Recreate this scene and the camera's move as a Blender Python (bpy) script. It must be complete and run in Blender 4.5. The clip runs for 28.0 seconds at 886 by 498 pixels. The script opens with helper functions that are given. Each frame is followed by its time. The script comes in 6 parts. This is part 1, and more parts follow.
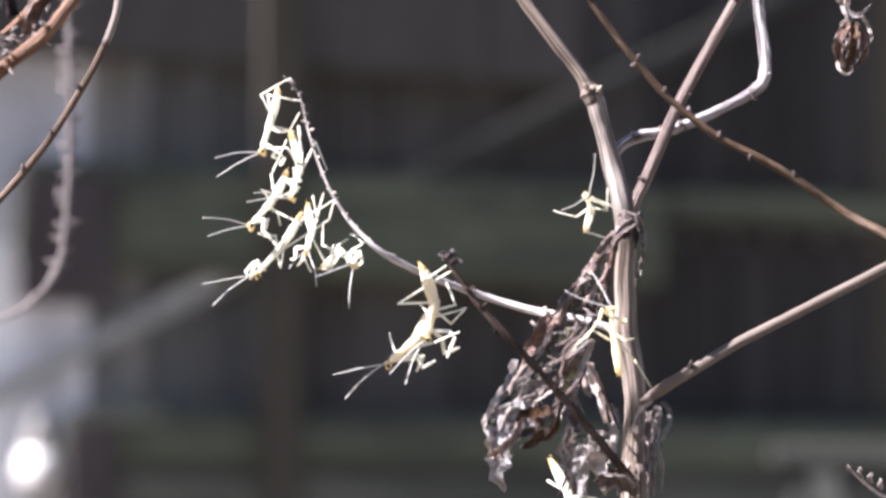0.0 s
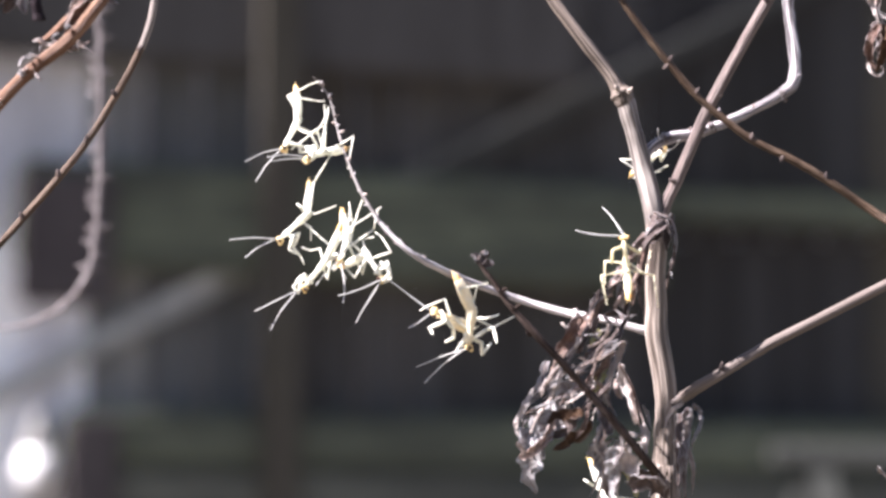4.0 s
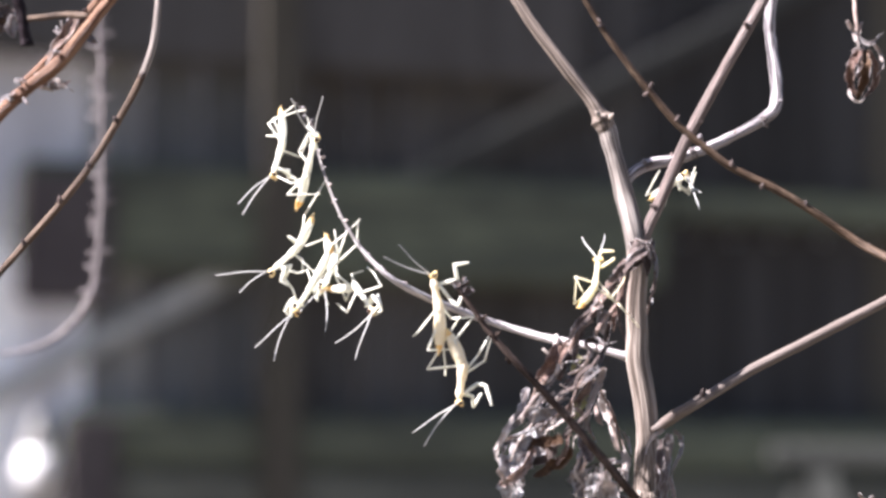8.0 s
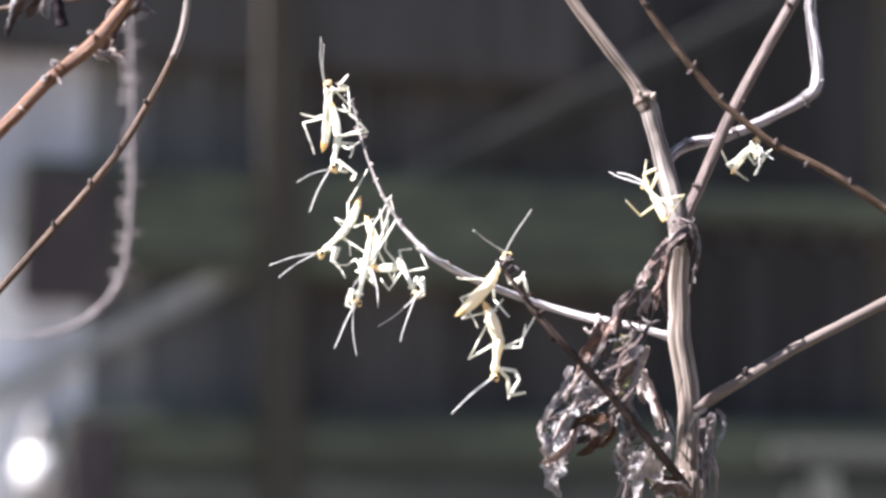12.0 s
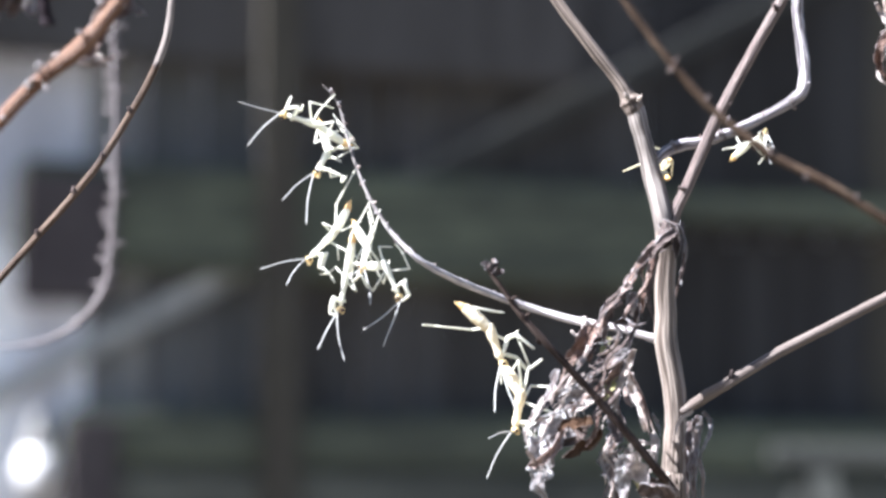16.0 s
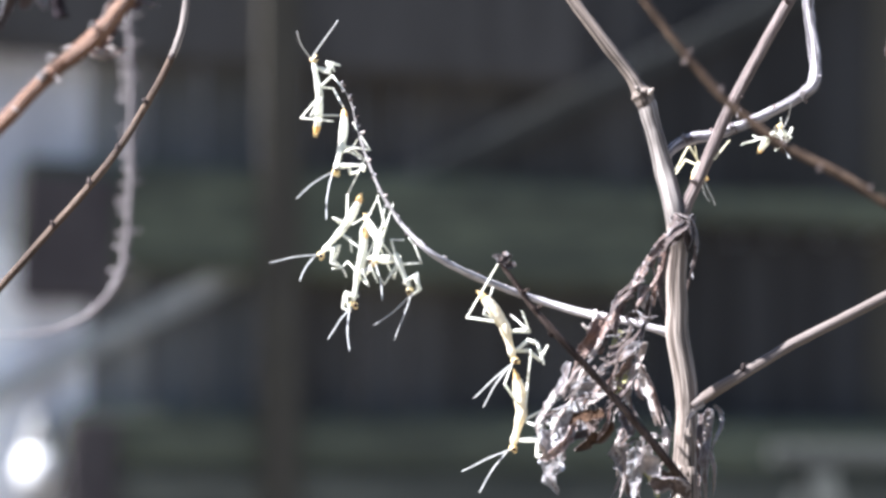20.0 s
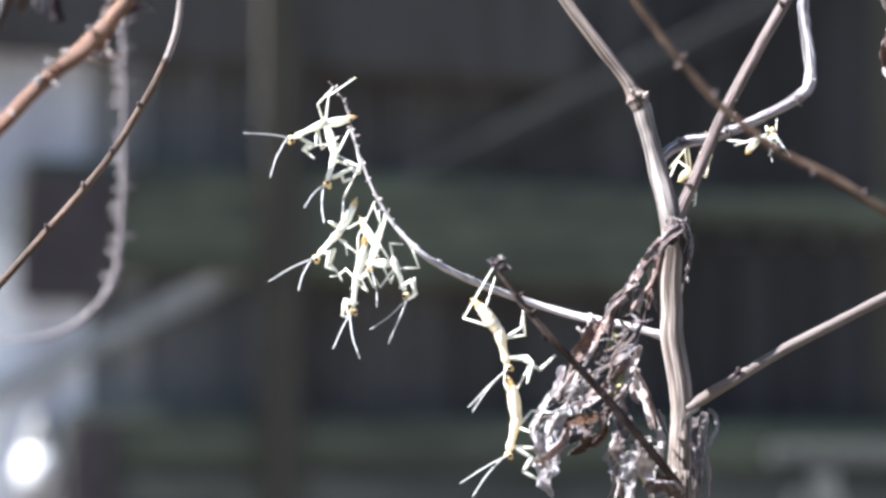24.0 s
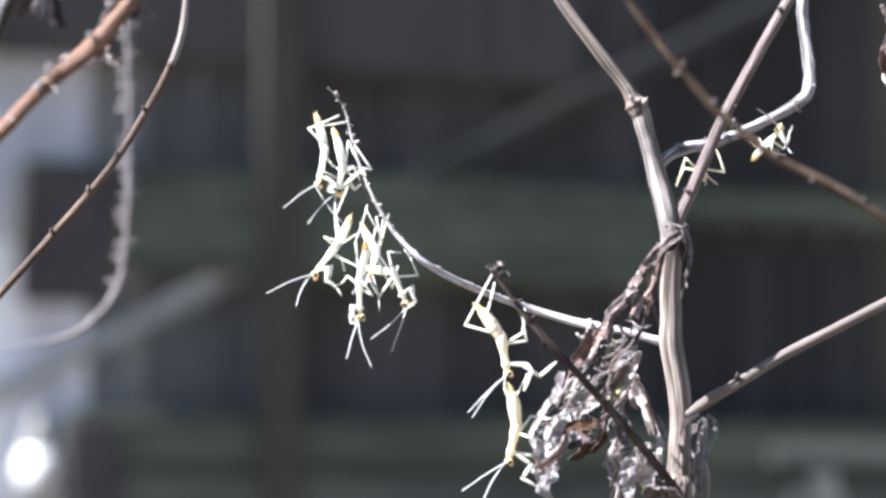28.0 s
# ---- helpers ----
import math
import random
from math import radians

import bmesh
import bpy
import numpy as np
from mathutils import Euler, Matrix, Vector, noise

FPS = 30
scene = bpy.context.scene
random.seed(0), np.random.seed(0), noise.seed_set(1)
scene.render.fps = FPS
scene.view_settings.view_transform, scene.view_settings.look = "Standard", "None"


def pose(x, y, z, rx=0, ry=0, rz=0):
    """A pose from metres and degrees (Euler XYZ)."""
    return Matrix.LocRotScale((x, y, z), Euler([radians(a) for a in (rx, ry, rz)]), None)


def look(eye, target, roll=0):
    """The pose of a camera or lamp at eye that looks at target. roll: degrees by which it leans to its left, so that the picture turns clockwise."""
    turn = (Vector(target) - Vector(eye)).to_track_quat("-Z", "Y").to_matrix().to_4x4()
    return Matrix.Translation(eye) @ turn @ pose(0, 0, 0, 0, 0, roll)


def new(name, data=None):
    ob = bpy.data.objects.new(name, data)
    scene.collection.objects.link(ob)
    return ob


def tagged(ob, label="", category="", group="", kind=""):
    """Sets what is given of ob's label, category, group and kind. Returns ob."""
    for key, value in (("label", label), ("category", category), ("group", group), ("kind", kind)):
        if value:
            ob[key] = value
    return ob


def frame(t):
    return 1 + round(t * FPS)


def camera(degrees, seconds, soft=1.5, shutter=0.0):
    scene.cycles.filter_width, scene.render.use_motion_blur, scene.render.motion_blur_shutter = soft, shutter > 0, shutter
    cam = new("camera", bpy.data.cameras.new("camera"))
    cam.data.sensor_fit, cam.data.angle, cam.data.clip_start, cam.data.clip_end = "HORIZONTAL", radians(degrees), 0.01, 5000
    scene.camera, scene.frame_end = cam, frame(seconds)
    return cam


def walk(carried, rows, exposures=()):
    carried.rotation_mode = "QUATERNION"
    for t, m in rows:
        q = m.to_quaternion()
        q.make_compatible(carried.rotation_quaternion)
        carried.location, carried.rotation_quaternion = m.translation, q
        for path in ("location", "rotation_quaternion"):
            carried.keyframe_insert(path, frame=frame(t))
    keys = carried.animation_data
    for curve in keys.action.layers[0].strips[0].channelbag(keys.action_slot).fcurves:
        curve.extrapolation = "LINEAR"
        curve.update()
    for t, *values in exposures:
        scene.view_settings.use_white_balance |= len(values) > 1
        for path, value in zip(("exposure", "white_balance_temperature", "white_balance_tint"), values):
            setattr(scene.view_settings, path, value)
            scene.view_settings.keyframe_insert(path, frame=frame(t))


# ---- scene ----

# ================= camera =================
EYE = (0.0, 0.0, 0.70)
FOCUS = 0.301
cam = camera(20, 28.0, soft=3.0, shutter=0.5)
cam.data.dof.use_dof = True
cam.data.dof.focus_distance = FOCUS
cam.data.dof.aperture_fstop = 24.0
STILL = look(EYE, (0, 1, 0.70))
walk(cam, [(0, STILL), (28, STILL)], exposures=[(0, 2.42, 6300, 22), (12.5, 2.47, 6150, 19), (14.5, 2.55, 5850, 14), (28, 2.55, 5800, 14)])

# ================= light =================
SUN_FROM = Vector((-0.66, -0.17, 0.73)).normalized()
world = bpy.data.worlds.new("sky")
scene.world = world
world.use_nodes = True
sky = world.node_tree.nodes.new("ShaderNodeTexSky")
sky.sky_type, sky.sun_disc = "NISHITA", False
sky.sun_elevation = math.asin(SUN_FROM.z)
sky.sun_rotation = math.atan2(SUN_FROM.x, SUN_FROM.y)
world.node_tree.links.new(sky.outputs[0], world.node_tree.nodes["Background"].inputs[0])
world.node_tree.nodes["Background"].inputs[1].default_value = 0.034
sun = new("sun", bpy.data.lights.new("sun", "SUN"))
sun.data.energy, sun.data.angle, sun.data.color = 5.0, radians(0.55), (1.0, 0.97, 0.93)
sun.matrix_world = look((0, 0, 5), Vector((0, 0, 5)) - SUN_FROM)


# ================= materials =================
def material(name, rough=0.7, metal=0.0):
    m = bpy.data.materials.new(name)
    m.use_nodes = True
    b = m.node_tree.nodes["Principled BSDF"]
    b.inputs["Roughness"].default_value, b.inputs["Metallic"].default_value = rough, metal
    return m, m.node_tree, b


LOW, HIGH = 0.48, 0.90


def mottled(name, colours, scale=40.0, stretch=(1, 1, 1), rough=0.75, bump=0.3, fine=6.0, through_light=0.0, spread=0.35, depth=0.001, grain=False, crack=0.0, rim=0.0, shine=0.5):
    """Colours mixed by coarse and fine noise, with a little relief and a random shade for each object."""
    m, tree, b = material(name, rough)
    b.inputs["Specular IOR Level"].default_value = shine
    n, l = tree.nodes, tree.links
    co = n.new("ShaderNodeTexCoord")
    mp = n.new("ShaderNodeMapping")
    mp.inputs["Scale"].default_value = stretch
    if grain:  # millimetres round and along a stalk
        at = n.new("ShaderNodeAttribute")
        at.attribute_name = "grain"
        l.new(at.outputs["Vector"], mp.inputs[0])
    else:
        l.new(co.outputs["Object"], mp.inputs[0])
    coarse, small = n.new("ShaderNodeTexNoise"), n.new("ShaderNodeTexNoise")
    coarse.inputs["Scale"].default_value, small.inputs["Scale"].default_value = scale, scale * fine
    coarse.inputs["Detail"].default_value, small.inputs["Detail"].default_value = 4, 5
    for t in (coarse, small):
        l.new(mp.outputs[0], t.inputs["Vector"])
    mix = n.new("ShaderNodeMath")
    mix.operation = "MULTIPLY_ADD"
    l.new(small.outputs["Fac"], mix.inputs[0])
    mix.inputs[1].default_value = 0.6
    half = n.new("ShaderNodeMath")
    half.operation = "MULTIPLY"
    l.new(coarse.outputs["Fac"], half.inputs[0])
    half.inputs[1].default_value = 0.75
    l.new(half.outputs[0], mix.inputs[2])
    own = n.new("ShaderNodeObjectInfo")
    add = n.new("ShaderNodeMath")
    add.operation = "MULTIPLY_ADD"
    l.new(own.outputs["Random"], add.inputs[0])
    add.inputs[1].default_value = spread * 0.4
    l.new(mix.outputs[0], add.inputs[2])
    ramp = n.new("ShaderNodeValToRGB")
    ramp.color_ramp.elements[0].position, ramp.color_ramp.elements[1].position = LOW, HIGH
    ramp.color_ramp.elements[0].color, ramp.color_ramp.elements[1].color = (*colours[0], 1), (*colours[-1], 1)
    for i, c in enumerate(colours[1:-1]):
        e = ramp.color_ramp.elements.new(LOW + (HIGH - LOW) * (i + 1) / (len(colours) - 1))
        e.color = (*c, 1)
    l.new(add.outputs[0], ramp.inputs[0])
    colour = ramp.outputs[0]
    if crack:  # dark fissures along the fibre
        cr, cut, dark = n.new("ShaderNodeTexNoise"), n.new("ShaderNodeMapRange"), n.new("ShaderNodeMix")
        cr.inputs["Scale"].default_value, cr.inputs["Detail"].default_value = scale * 1.6, 3
        l.new(mp.outputs[0], cr.inputs["Vector"])
        l.new(cr.outputs["Fac"], cut.inputs["Value"])
        cut.inputs["From Min"].default_value, cut.inputs["From Max"].default_value = 0.50, 0.62
        cut.inputs["To Max"].default_value = crack
        dark.data_type = "RGBA"
        l.new(cut.outputs["Result"], dark.inputs["Factor"])
        l.new(colour, dark.inputs["A"])
        dark.inputs["B"].default_value = (colours[0][0] * 0.35, colours[0][1] * 0.33, colours[0][2] * 0.33, 1)
        colour = dark.outputs["Result"]
    if rim:  # grazing light along a leaf's edge, painted as a pale margin
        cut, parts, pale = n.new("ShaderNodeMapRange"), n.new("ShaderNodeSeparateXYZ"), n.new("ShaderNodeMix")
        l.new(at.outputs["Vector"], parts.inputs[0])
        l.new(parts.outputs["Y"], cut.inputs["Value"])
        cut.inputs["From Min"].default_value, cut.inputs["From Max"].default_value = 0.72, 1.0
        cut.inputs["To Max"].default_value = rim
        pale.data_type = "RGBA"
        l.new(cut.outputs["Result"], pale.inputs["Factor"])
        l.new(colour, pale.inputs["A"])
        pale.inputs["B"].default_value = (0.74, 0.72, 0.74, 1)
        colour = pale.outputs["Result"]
    l.new(colour, b.inputs["Base Color"])
    bp = n.new("ShaderNodeBump")
    bp.inputs["Strength"].default_value, bp.inputs["Distance"].default_value = bump, depth
    l.new(mix.outputs[0], bp.inputs["Height"])
    l.new(bp.outputs[0], b.inputs["Normal"])
    if through_light:
        tr = n.new("ShaderNodeBsdfTranslucent")
        sh = n.new("ShaderNodeMixShader")
        l.new(colour, tr.inputs[0])
        sh.inputs[0].default_value = through_light
        l.new(b.outputs[0], sh.inputs[1])
        l.new(tr.outputs[0], sh.inputs[2])
        l.new(sh.outputs[0], n["Material Output"].inputs[0])
    return m


STEM = mottled("weathered stem", [(0.06992, 0.05265, 0.04195), (0.2177, 0.1786, 0.1495), (0.3765, 0.3258, 0.2813)], 2.0, (1, 1, 0.02), 0.75, 1.0, 2.5, depth=0.0005, grain=True, crack=0.85, shine=0.12)
PALE = mottled("bleached bark", [(0.06534, 0.05702, 0.0594), (0.2674, 0.2436, 0.2495), (0.4713, 0.4398, 0.4451)], 2.2, (1, 1, 0.04), 0.8, 1.0, 2.5, depth=0.0006, grain=True, crack=0.85, shine=0.12)
FORKPALE = mottled("sunlit bark tone", [(0.07096, 0.05813, 0.05059), (0.2395, 0.2099, 0.1882), (0.3912, 0.3516, 0.3172)], 2.0, (1, 1, 0.03), 0.75, 0.9, 2.5, depth=0.0005, grain=True, crack=0.7, shine=0.12)
TIPBARK = mottled("grey twig bark", [(0.09, 0.078, 0.072), (0.20, 0.178, 0.166), (0.33, 0.30, 0.285)], 3.0, (1, 1, 0.1), 0.75, 1.0, 3, depth=0.0004, grain=True, crack=0.5)
WHITISH = mottled("whitened bark", [(0.27, 0.24, 0.236), (0.45, 0.415, 0.41), (0.62, 0.58, 0.57)], 2.8, (1, 1, 0.1), 0.7, 0.9, 3, depth=0.0004, grain=True, crack=0.35)
BROWN = mottled("reddish bark", [(0.03026, 0.01778, 0.01102), (0.06882, 0.04277, 0.02671), (0.1322, 0.09202, 0.06278)], 2.4, (1, 1, 0.1), 0.6, 0.6, 4, depth=0.0004, grain=True, crack=0.6, shine=0.2)
RUSSET = mottled("russet bark", [(0.05936, 0.02734, 0.01535), (0.1442, 0.07076, 0.04068), (0.2544, 0.1487, 0.09596)], 2.0, (1, 1, 0.06), 0.6, 0.8, 3, depth=0.0005, grain=True, crack=0.6, shine=0.2)
TAN = mottled("tan bark", [(0.03728, 0.02222, 0.01442), (0.0901, 0.05834, 0.03877), (0.1802, 0.1278, 0.09197)], 2.4, (1, 1, 0.06), 0.65, 0.7, 3, depth=0.0005, grain=True, crack=0.7, shine=0.2)
MAUVE = mottled("mauve bark", [(0.03903, 0.02663, 0.02302), (0.1115, 0.082, 0.07298), (0.2066, 0.1653, 0.1476)], 2.6, (1, 1, 0.04), 0.6, 0.7, 3, depth=0.0005, grain=True, crack=0.6, shine=0.25)
SIDEBARK = mottled("greyish tan bark", [(0.07762, 0.06061, 0.05174), (0.122, 0.09761, 0.08425), (0.1811, 0.153, 0.1346)], 2.0, (1, 1, 0.04), 0.65, 0.5, 3, depth=0.0003, grain=True, crack=0.3, shine=0.2)
FORKBARK = mottled("brownish fork bark", [(0.05281, 0.04031, 0.0328), (0.1452, 0.1152, 0.09393), (0.2579, 0.2118, 0.1777)], 2.0, (1, 1, 0.03), 0.7, 0.7, 3, depth=0.0005, grain=True, crack=0.75, shine=0.2)
DARKTWIG = mottled("dark bark", [(0.01575, 0.0108, 0.009), (0.036, 0.02475, 0.02025), (0.087, 0.0645, 0.0555)], 1.6, (1, 1, 0.1), 0.88, 0.8, 4, depth=0.0004, grain=True, crack=0.6, shine=0.1)
CHARRED = mottled("blackened bark", [(0.008, 0.006, 0.007), (0.016, 0.012, 0.014), (0.036, 0.028, 0.031)], 1.6, (1, 1, 0.3), 0.7, 0.7, 4, depth=0.0004, grain=True, crack=0.4, shine=0.03)
THORNBARK = mottled("pinkish grey bark", [(0.09152, 0.07568, 0.07392), (0.1338, 0.1126, 0.1109), (0.176, 0.1549, 0.1514)], 1.0, (1, 1, 0.3), 0.7, 0.5, 4, depth=0.0004, grain=True, crack=0.4)
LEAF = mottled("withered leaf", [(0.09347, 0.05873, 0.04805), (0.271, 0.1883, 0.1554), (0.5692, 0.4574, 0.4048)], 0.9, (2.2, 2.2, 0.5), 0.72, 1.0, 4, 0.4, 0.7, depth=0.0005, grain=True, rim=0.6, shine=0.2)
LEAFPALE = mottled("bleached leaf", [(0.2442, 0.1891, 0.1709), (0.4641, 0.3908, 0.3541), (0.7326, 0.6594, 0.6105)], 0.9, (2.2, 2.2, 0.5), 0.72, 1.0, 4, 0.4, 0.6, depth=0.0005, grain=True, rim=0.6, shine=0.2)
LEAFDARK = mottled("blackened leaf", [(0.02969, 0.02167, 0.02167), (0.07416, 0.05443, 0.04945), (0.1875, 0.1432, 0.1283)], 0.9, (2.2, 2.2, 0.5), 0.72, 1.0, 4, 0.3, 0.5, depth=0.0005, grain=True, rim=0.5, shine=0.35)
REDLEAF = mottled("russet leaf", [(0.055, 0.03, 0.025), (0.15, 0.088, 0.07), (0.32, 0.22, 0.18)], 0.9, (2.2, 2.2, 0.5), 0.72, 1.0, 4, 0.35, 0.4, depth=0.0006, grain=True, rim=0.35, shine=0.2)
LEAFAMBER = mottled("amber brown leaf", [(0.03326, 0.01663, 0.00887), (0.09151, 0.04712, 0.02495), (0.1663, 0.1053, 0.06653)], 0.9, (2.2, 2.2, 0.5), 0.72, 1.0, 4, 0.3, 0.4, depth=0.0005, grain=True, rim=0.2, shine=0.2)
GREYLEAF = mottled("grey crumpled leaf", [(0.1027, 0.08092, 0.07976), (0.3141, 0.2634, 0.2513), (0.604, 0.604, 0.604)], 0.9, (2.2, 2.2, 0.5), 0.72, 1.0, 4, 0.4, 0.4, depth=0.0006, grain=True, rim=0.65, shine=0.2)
YELLOWED = mottled("yellowed leaf", [(0.36, 0.33, 0.13), (0.50, 0.47, 0.22), (0.62, 0.60, 0.36)], 0.9, (2.2, 2.2, 0.5), 0.55, 0.6, 4, 0.3, 0.3, depth=0.0004, grain=True)
SKIN = mottled("pale nymph skin", [(0.80, 0.79, 0.66), (0.86, 0.855, 0.75), (0.91, 0.905, 0.82)], 500, (1, 1, 1), 0.45, 0.1, 4, 0.4, 0.2, depth=0.00005)
AMBER = mottled("amber nymph skin", [(0.74, 0.42, 0.11), (0.82, 0.55, 0.20), (0.88, 0.70, 0.36)], 500, (1, 1, 1), 0.4, 0.1, 4, 0.3, 0.2, depth=0.00005)
FACE = mottled("honey nymph skin", [(0.80, 0.58, 0.24), (0.85, 0.68, 0.34), (0.90, 0.78, 0.48)], 500, (1, 1, 1), 0.4, 0.1, 4, 0.3, 0.2, depth=0.00005)
STRAW = mottled("straw nymph skin", [(0.82, 0.73, 0.44), (0.86, 0.80, 0.56), (0.89, 0.85, 0.68)], 300, (1, 1, 1), 0.4, 0.1, 4, 0.35, 0.2, depth=0.00005)
EYE_M = mottled("dark eye", [(0.02, 0.012, 0.01), (0.06, 0.03, 0.02)], 800, (1, 1, 1), 0.2, 0.0, 3, depth=0.00002)
CREAM = mottled("cream nymph skin", [(0.84, 0.73, 0.49), (0.88, 0.79, 0.585), (0.905, 0.85, 0.69)], 260, (1, 1, 1), 0.42, 0.1, 4, 0.35, 0.2, depth=0.00005)
FEELER = mottled("grey feeler", [(0.46, 0.46, 0.44), (0.60, 0.60, 0.57)], 500, (1, 1, 1), 0.5, 0.1, 4, 0.3, 0.1, depth=0.00003)
BOARD = mottled("algae stained board", [(0.02794, 0.03077, 0.02356), (0.05588, 0.06143, 0.04298), (0.1163, 0.1289, 0.08315)], 5, (0.35, 1, 3), 0.85, 0.6, 9, spread=0.3, depth=0.004)
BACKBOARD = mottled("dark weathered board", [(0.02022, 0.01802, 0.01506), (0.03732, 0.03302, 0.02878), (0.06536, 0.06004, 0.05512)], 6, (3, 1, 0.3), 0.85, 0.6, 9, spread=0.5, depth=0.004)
POST = mottled("grey brown post", [(0.03626, 0.03119, 0.0216), (0.05334, 0.04628, 0.0328), (0.07253, 0.06341, 0.0456)], 6, (3, 3, 0.3), 0.85, 0.6, 9, spread=0.2, depth=0.004)
DARKBOARD = mottled("dark greenish top board", [(0.03142, 0.0334, 0.02728), (0.06677, 0.06863, 0.05456), (0.1276, 0.1298, 0.1018)], 5, (0.35, 1, 3), 0.85, 0.6, 9, spread=0.3, depth=0.004)
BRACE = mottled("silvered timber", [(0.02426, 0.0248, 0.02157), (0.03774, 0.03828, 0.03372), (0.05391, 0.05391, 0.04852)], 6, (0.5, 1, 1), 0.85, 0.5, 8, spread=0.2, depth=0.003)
RENDERED = mottled("pale rendered wall", [(0.42, 0.43, 0.47), (0.50, 0.51, 0.55), (0.58, 0.58, 0.62)], 1.5, (1, 1, 1), 0.9, 0.4, 20, spread=0.1, depth=0.004)
BROWNBOARD = mottled("brown board end", [(0.0288, 0.0224, 0.0224), (0.048, 0.0384, 0.0384), (0.08, 0.0672, 0.064)], 6, (1, 1, 1), 0.85, 0.6, 9, spread=0.2, depth=0.004)
LITBRACE = mottled("silvered timber, lit tone", [(0.1844, 0.192, 0.1844), (0.2765, 0.2841, 0.2765), (0.3994, 0.4072, 0.3918)], 6, (0.5, 1, 1), 0.85, 0.5, 8, spread=0.2, depth=0.003)
TRESTLEWOOD = mottled("grey trestle timber", [(0.015, 0.0165, 0.0140), (0.0255, 0.0275, 0.0235), (0.041, 0.044, 0.038)], 6, (0.5, 1, 1), 0.85, 0.5, 8, spread=0.2, depth=0.003)
BLUISH = mottled("bluish lit board", [(0.4483, 0.4386, 0.458), (0.7285, 0.7042, 0.7231), (0.96, 0.96, 0.96)], 6, (3, 1, 0.3), 0.85, 0.6, 9, spread=0.2, depth=0.004)
DULLBLUE = mottled("shaded bluish board", [(0.2688, 0.2646, 0.2772), (0.4301, 0.4234, 0.441), (0.6182, 0.6086, 0.63)], 6, (3, 1, 0.3), 0.85, 0.6, 9, spread=0.2, depth=0.004)
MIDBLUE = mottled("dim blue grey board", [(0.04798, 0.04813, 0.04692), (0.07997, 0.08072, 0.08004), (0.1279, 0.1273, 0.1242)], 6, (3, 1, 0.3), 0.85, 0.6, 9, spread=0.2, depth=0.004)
DARKEST = mottled("darkest back board", [(0.01122, 0.0099, 0.008712), (0.02046, 0.01822, 0.01663), (0.03432, 0.03194, 0.03036)], 6, (3, 1, 0.3), 0.85, 0.6, 9, spread=0.5, depth=0.004)
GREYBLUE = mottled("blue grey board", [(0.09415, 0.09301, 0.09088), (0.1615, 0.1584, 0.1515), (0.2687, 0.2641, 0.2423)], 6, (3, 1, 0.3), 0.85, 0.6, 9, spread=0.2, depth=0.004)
SOIL = mottled("garden soil", [(0.04, 0.03, 0.022), (0.08, 0.065, 0.045), (0.13, 0.12, 0.07)], 3, (1, 1, 1), 0.95, 0.8, 12, spread=0.0, depth=0.01)
ENAMEL = mottled("white enamel", [(0.663, 0.6545, 0.646), (0.714, 0.7055, 0.697)], 30, (1, 1, 1), 0.3, 0.05, 5, spread=0.05, depth=0.0005)


# ================= mesh helpers =================
def to_world(p):
    """Millimetres about the middle of the plant, to metres in the world."""
    return Vector((p[0] / 1000, 0.30 + p[1] / 1000, 0.70 + p[2] / 1000))


def smooth_line(points, steps):
    """Catmull-Rom through the points."""
    pts = [Vector(p) for p in points]
    pts = [2 * pts[0] - pts[1], *pts, 2 * pts[-1] - pts[-2]]
    out = []
    for i in range(1, len(pts) - 2):
        a, b, c, d = pts[i - 1:i + 3]
        for k in range(steps):
            t = k / steps
            out.append(0.5 * (2 * b + (c - a) * t + (2 * a - 5 * b + 4 * c - d) * t * t + (3 * b - 3 * c + d - a) * t ** 3))
    out.append(pts[-2])
    return out


def tube(points, radii, sides=8, steps=5, rough=0.0, ridges=0, flat=1.0, seed=0, close=True):
    """Verts and faces of a tapered, slightly uneven tube. radii: one for each point."""
    line = smooth_line(points, steps)
    rad = []
    for i in range(len(radii) - 1):
        rad += [radii[i] + (radii[i + 1] - radii[i]) * k / steps for k in range(steps)]
    rad.append(radii[-1])
    rnd = random.Random(seed)
    shift = Vector((rnd.uniform(-50, 50), rnd.uniform(-50, 50), rnd.uniform(-50, 50)))
    verts, faces, grain, run = [], [], [], rnd.uniform(0, 90)
    side = None
    for i, p in enumerate(line):
        run += (p - line[i - 1]).length if i else 0
        t = (line[min(i + 1, len(line) - 1)] - line[max(i - 1, 0)]).normalized()
        if side is None:
            side = t.cross(Vector((0.3, 1, 0.2))).normalized()
        side = (side - t * side.dot(t)).normalized()
        up = t.cross(side)
        for k in range(sides):
            a = 2 * math.pi * k / sides
            r = rad[i]
            if rough:
                q = p + (side * math.cos(a) + up * math.sin(a)) * r
                r *= 1 + rough * noise.noise(q * (1.2 / max(rad[i], 1e-6)) * 0.4 + shift)
            if ridges:
                r *= 1 + 0.028 * math.cos(ridges * a + 0.4 * math.sin(i * 0.15))
            verts.append(p + side * math.cos(a) * r + up * math.sin(a) * r * flat)
            grain.append((math.cos(a) * rad[i], math.sin(a) * rad[i], run))
    rows = len(line)
    for i in range(rows - 1):
        for k in range(sides):
            j = (k + 1) % sides
            faces.append((i * sides + k, i * sides + j, (i + 1) * sides + j, (i + 1) * sides + k))
    if close:
        faces.append(tuple(range(sides))[::-1])
        faces.append(tuple(range((rows - 1) * sides, rows * sides)))
    return verts, faces, grain


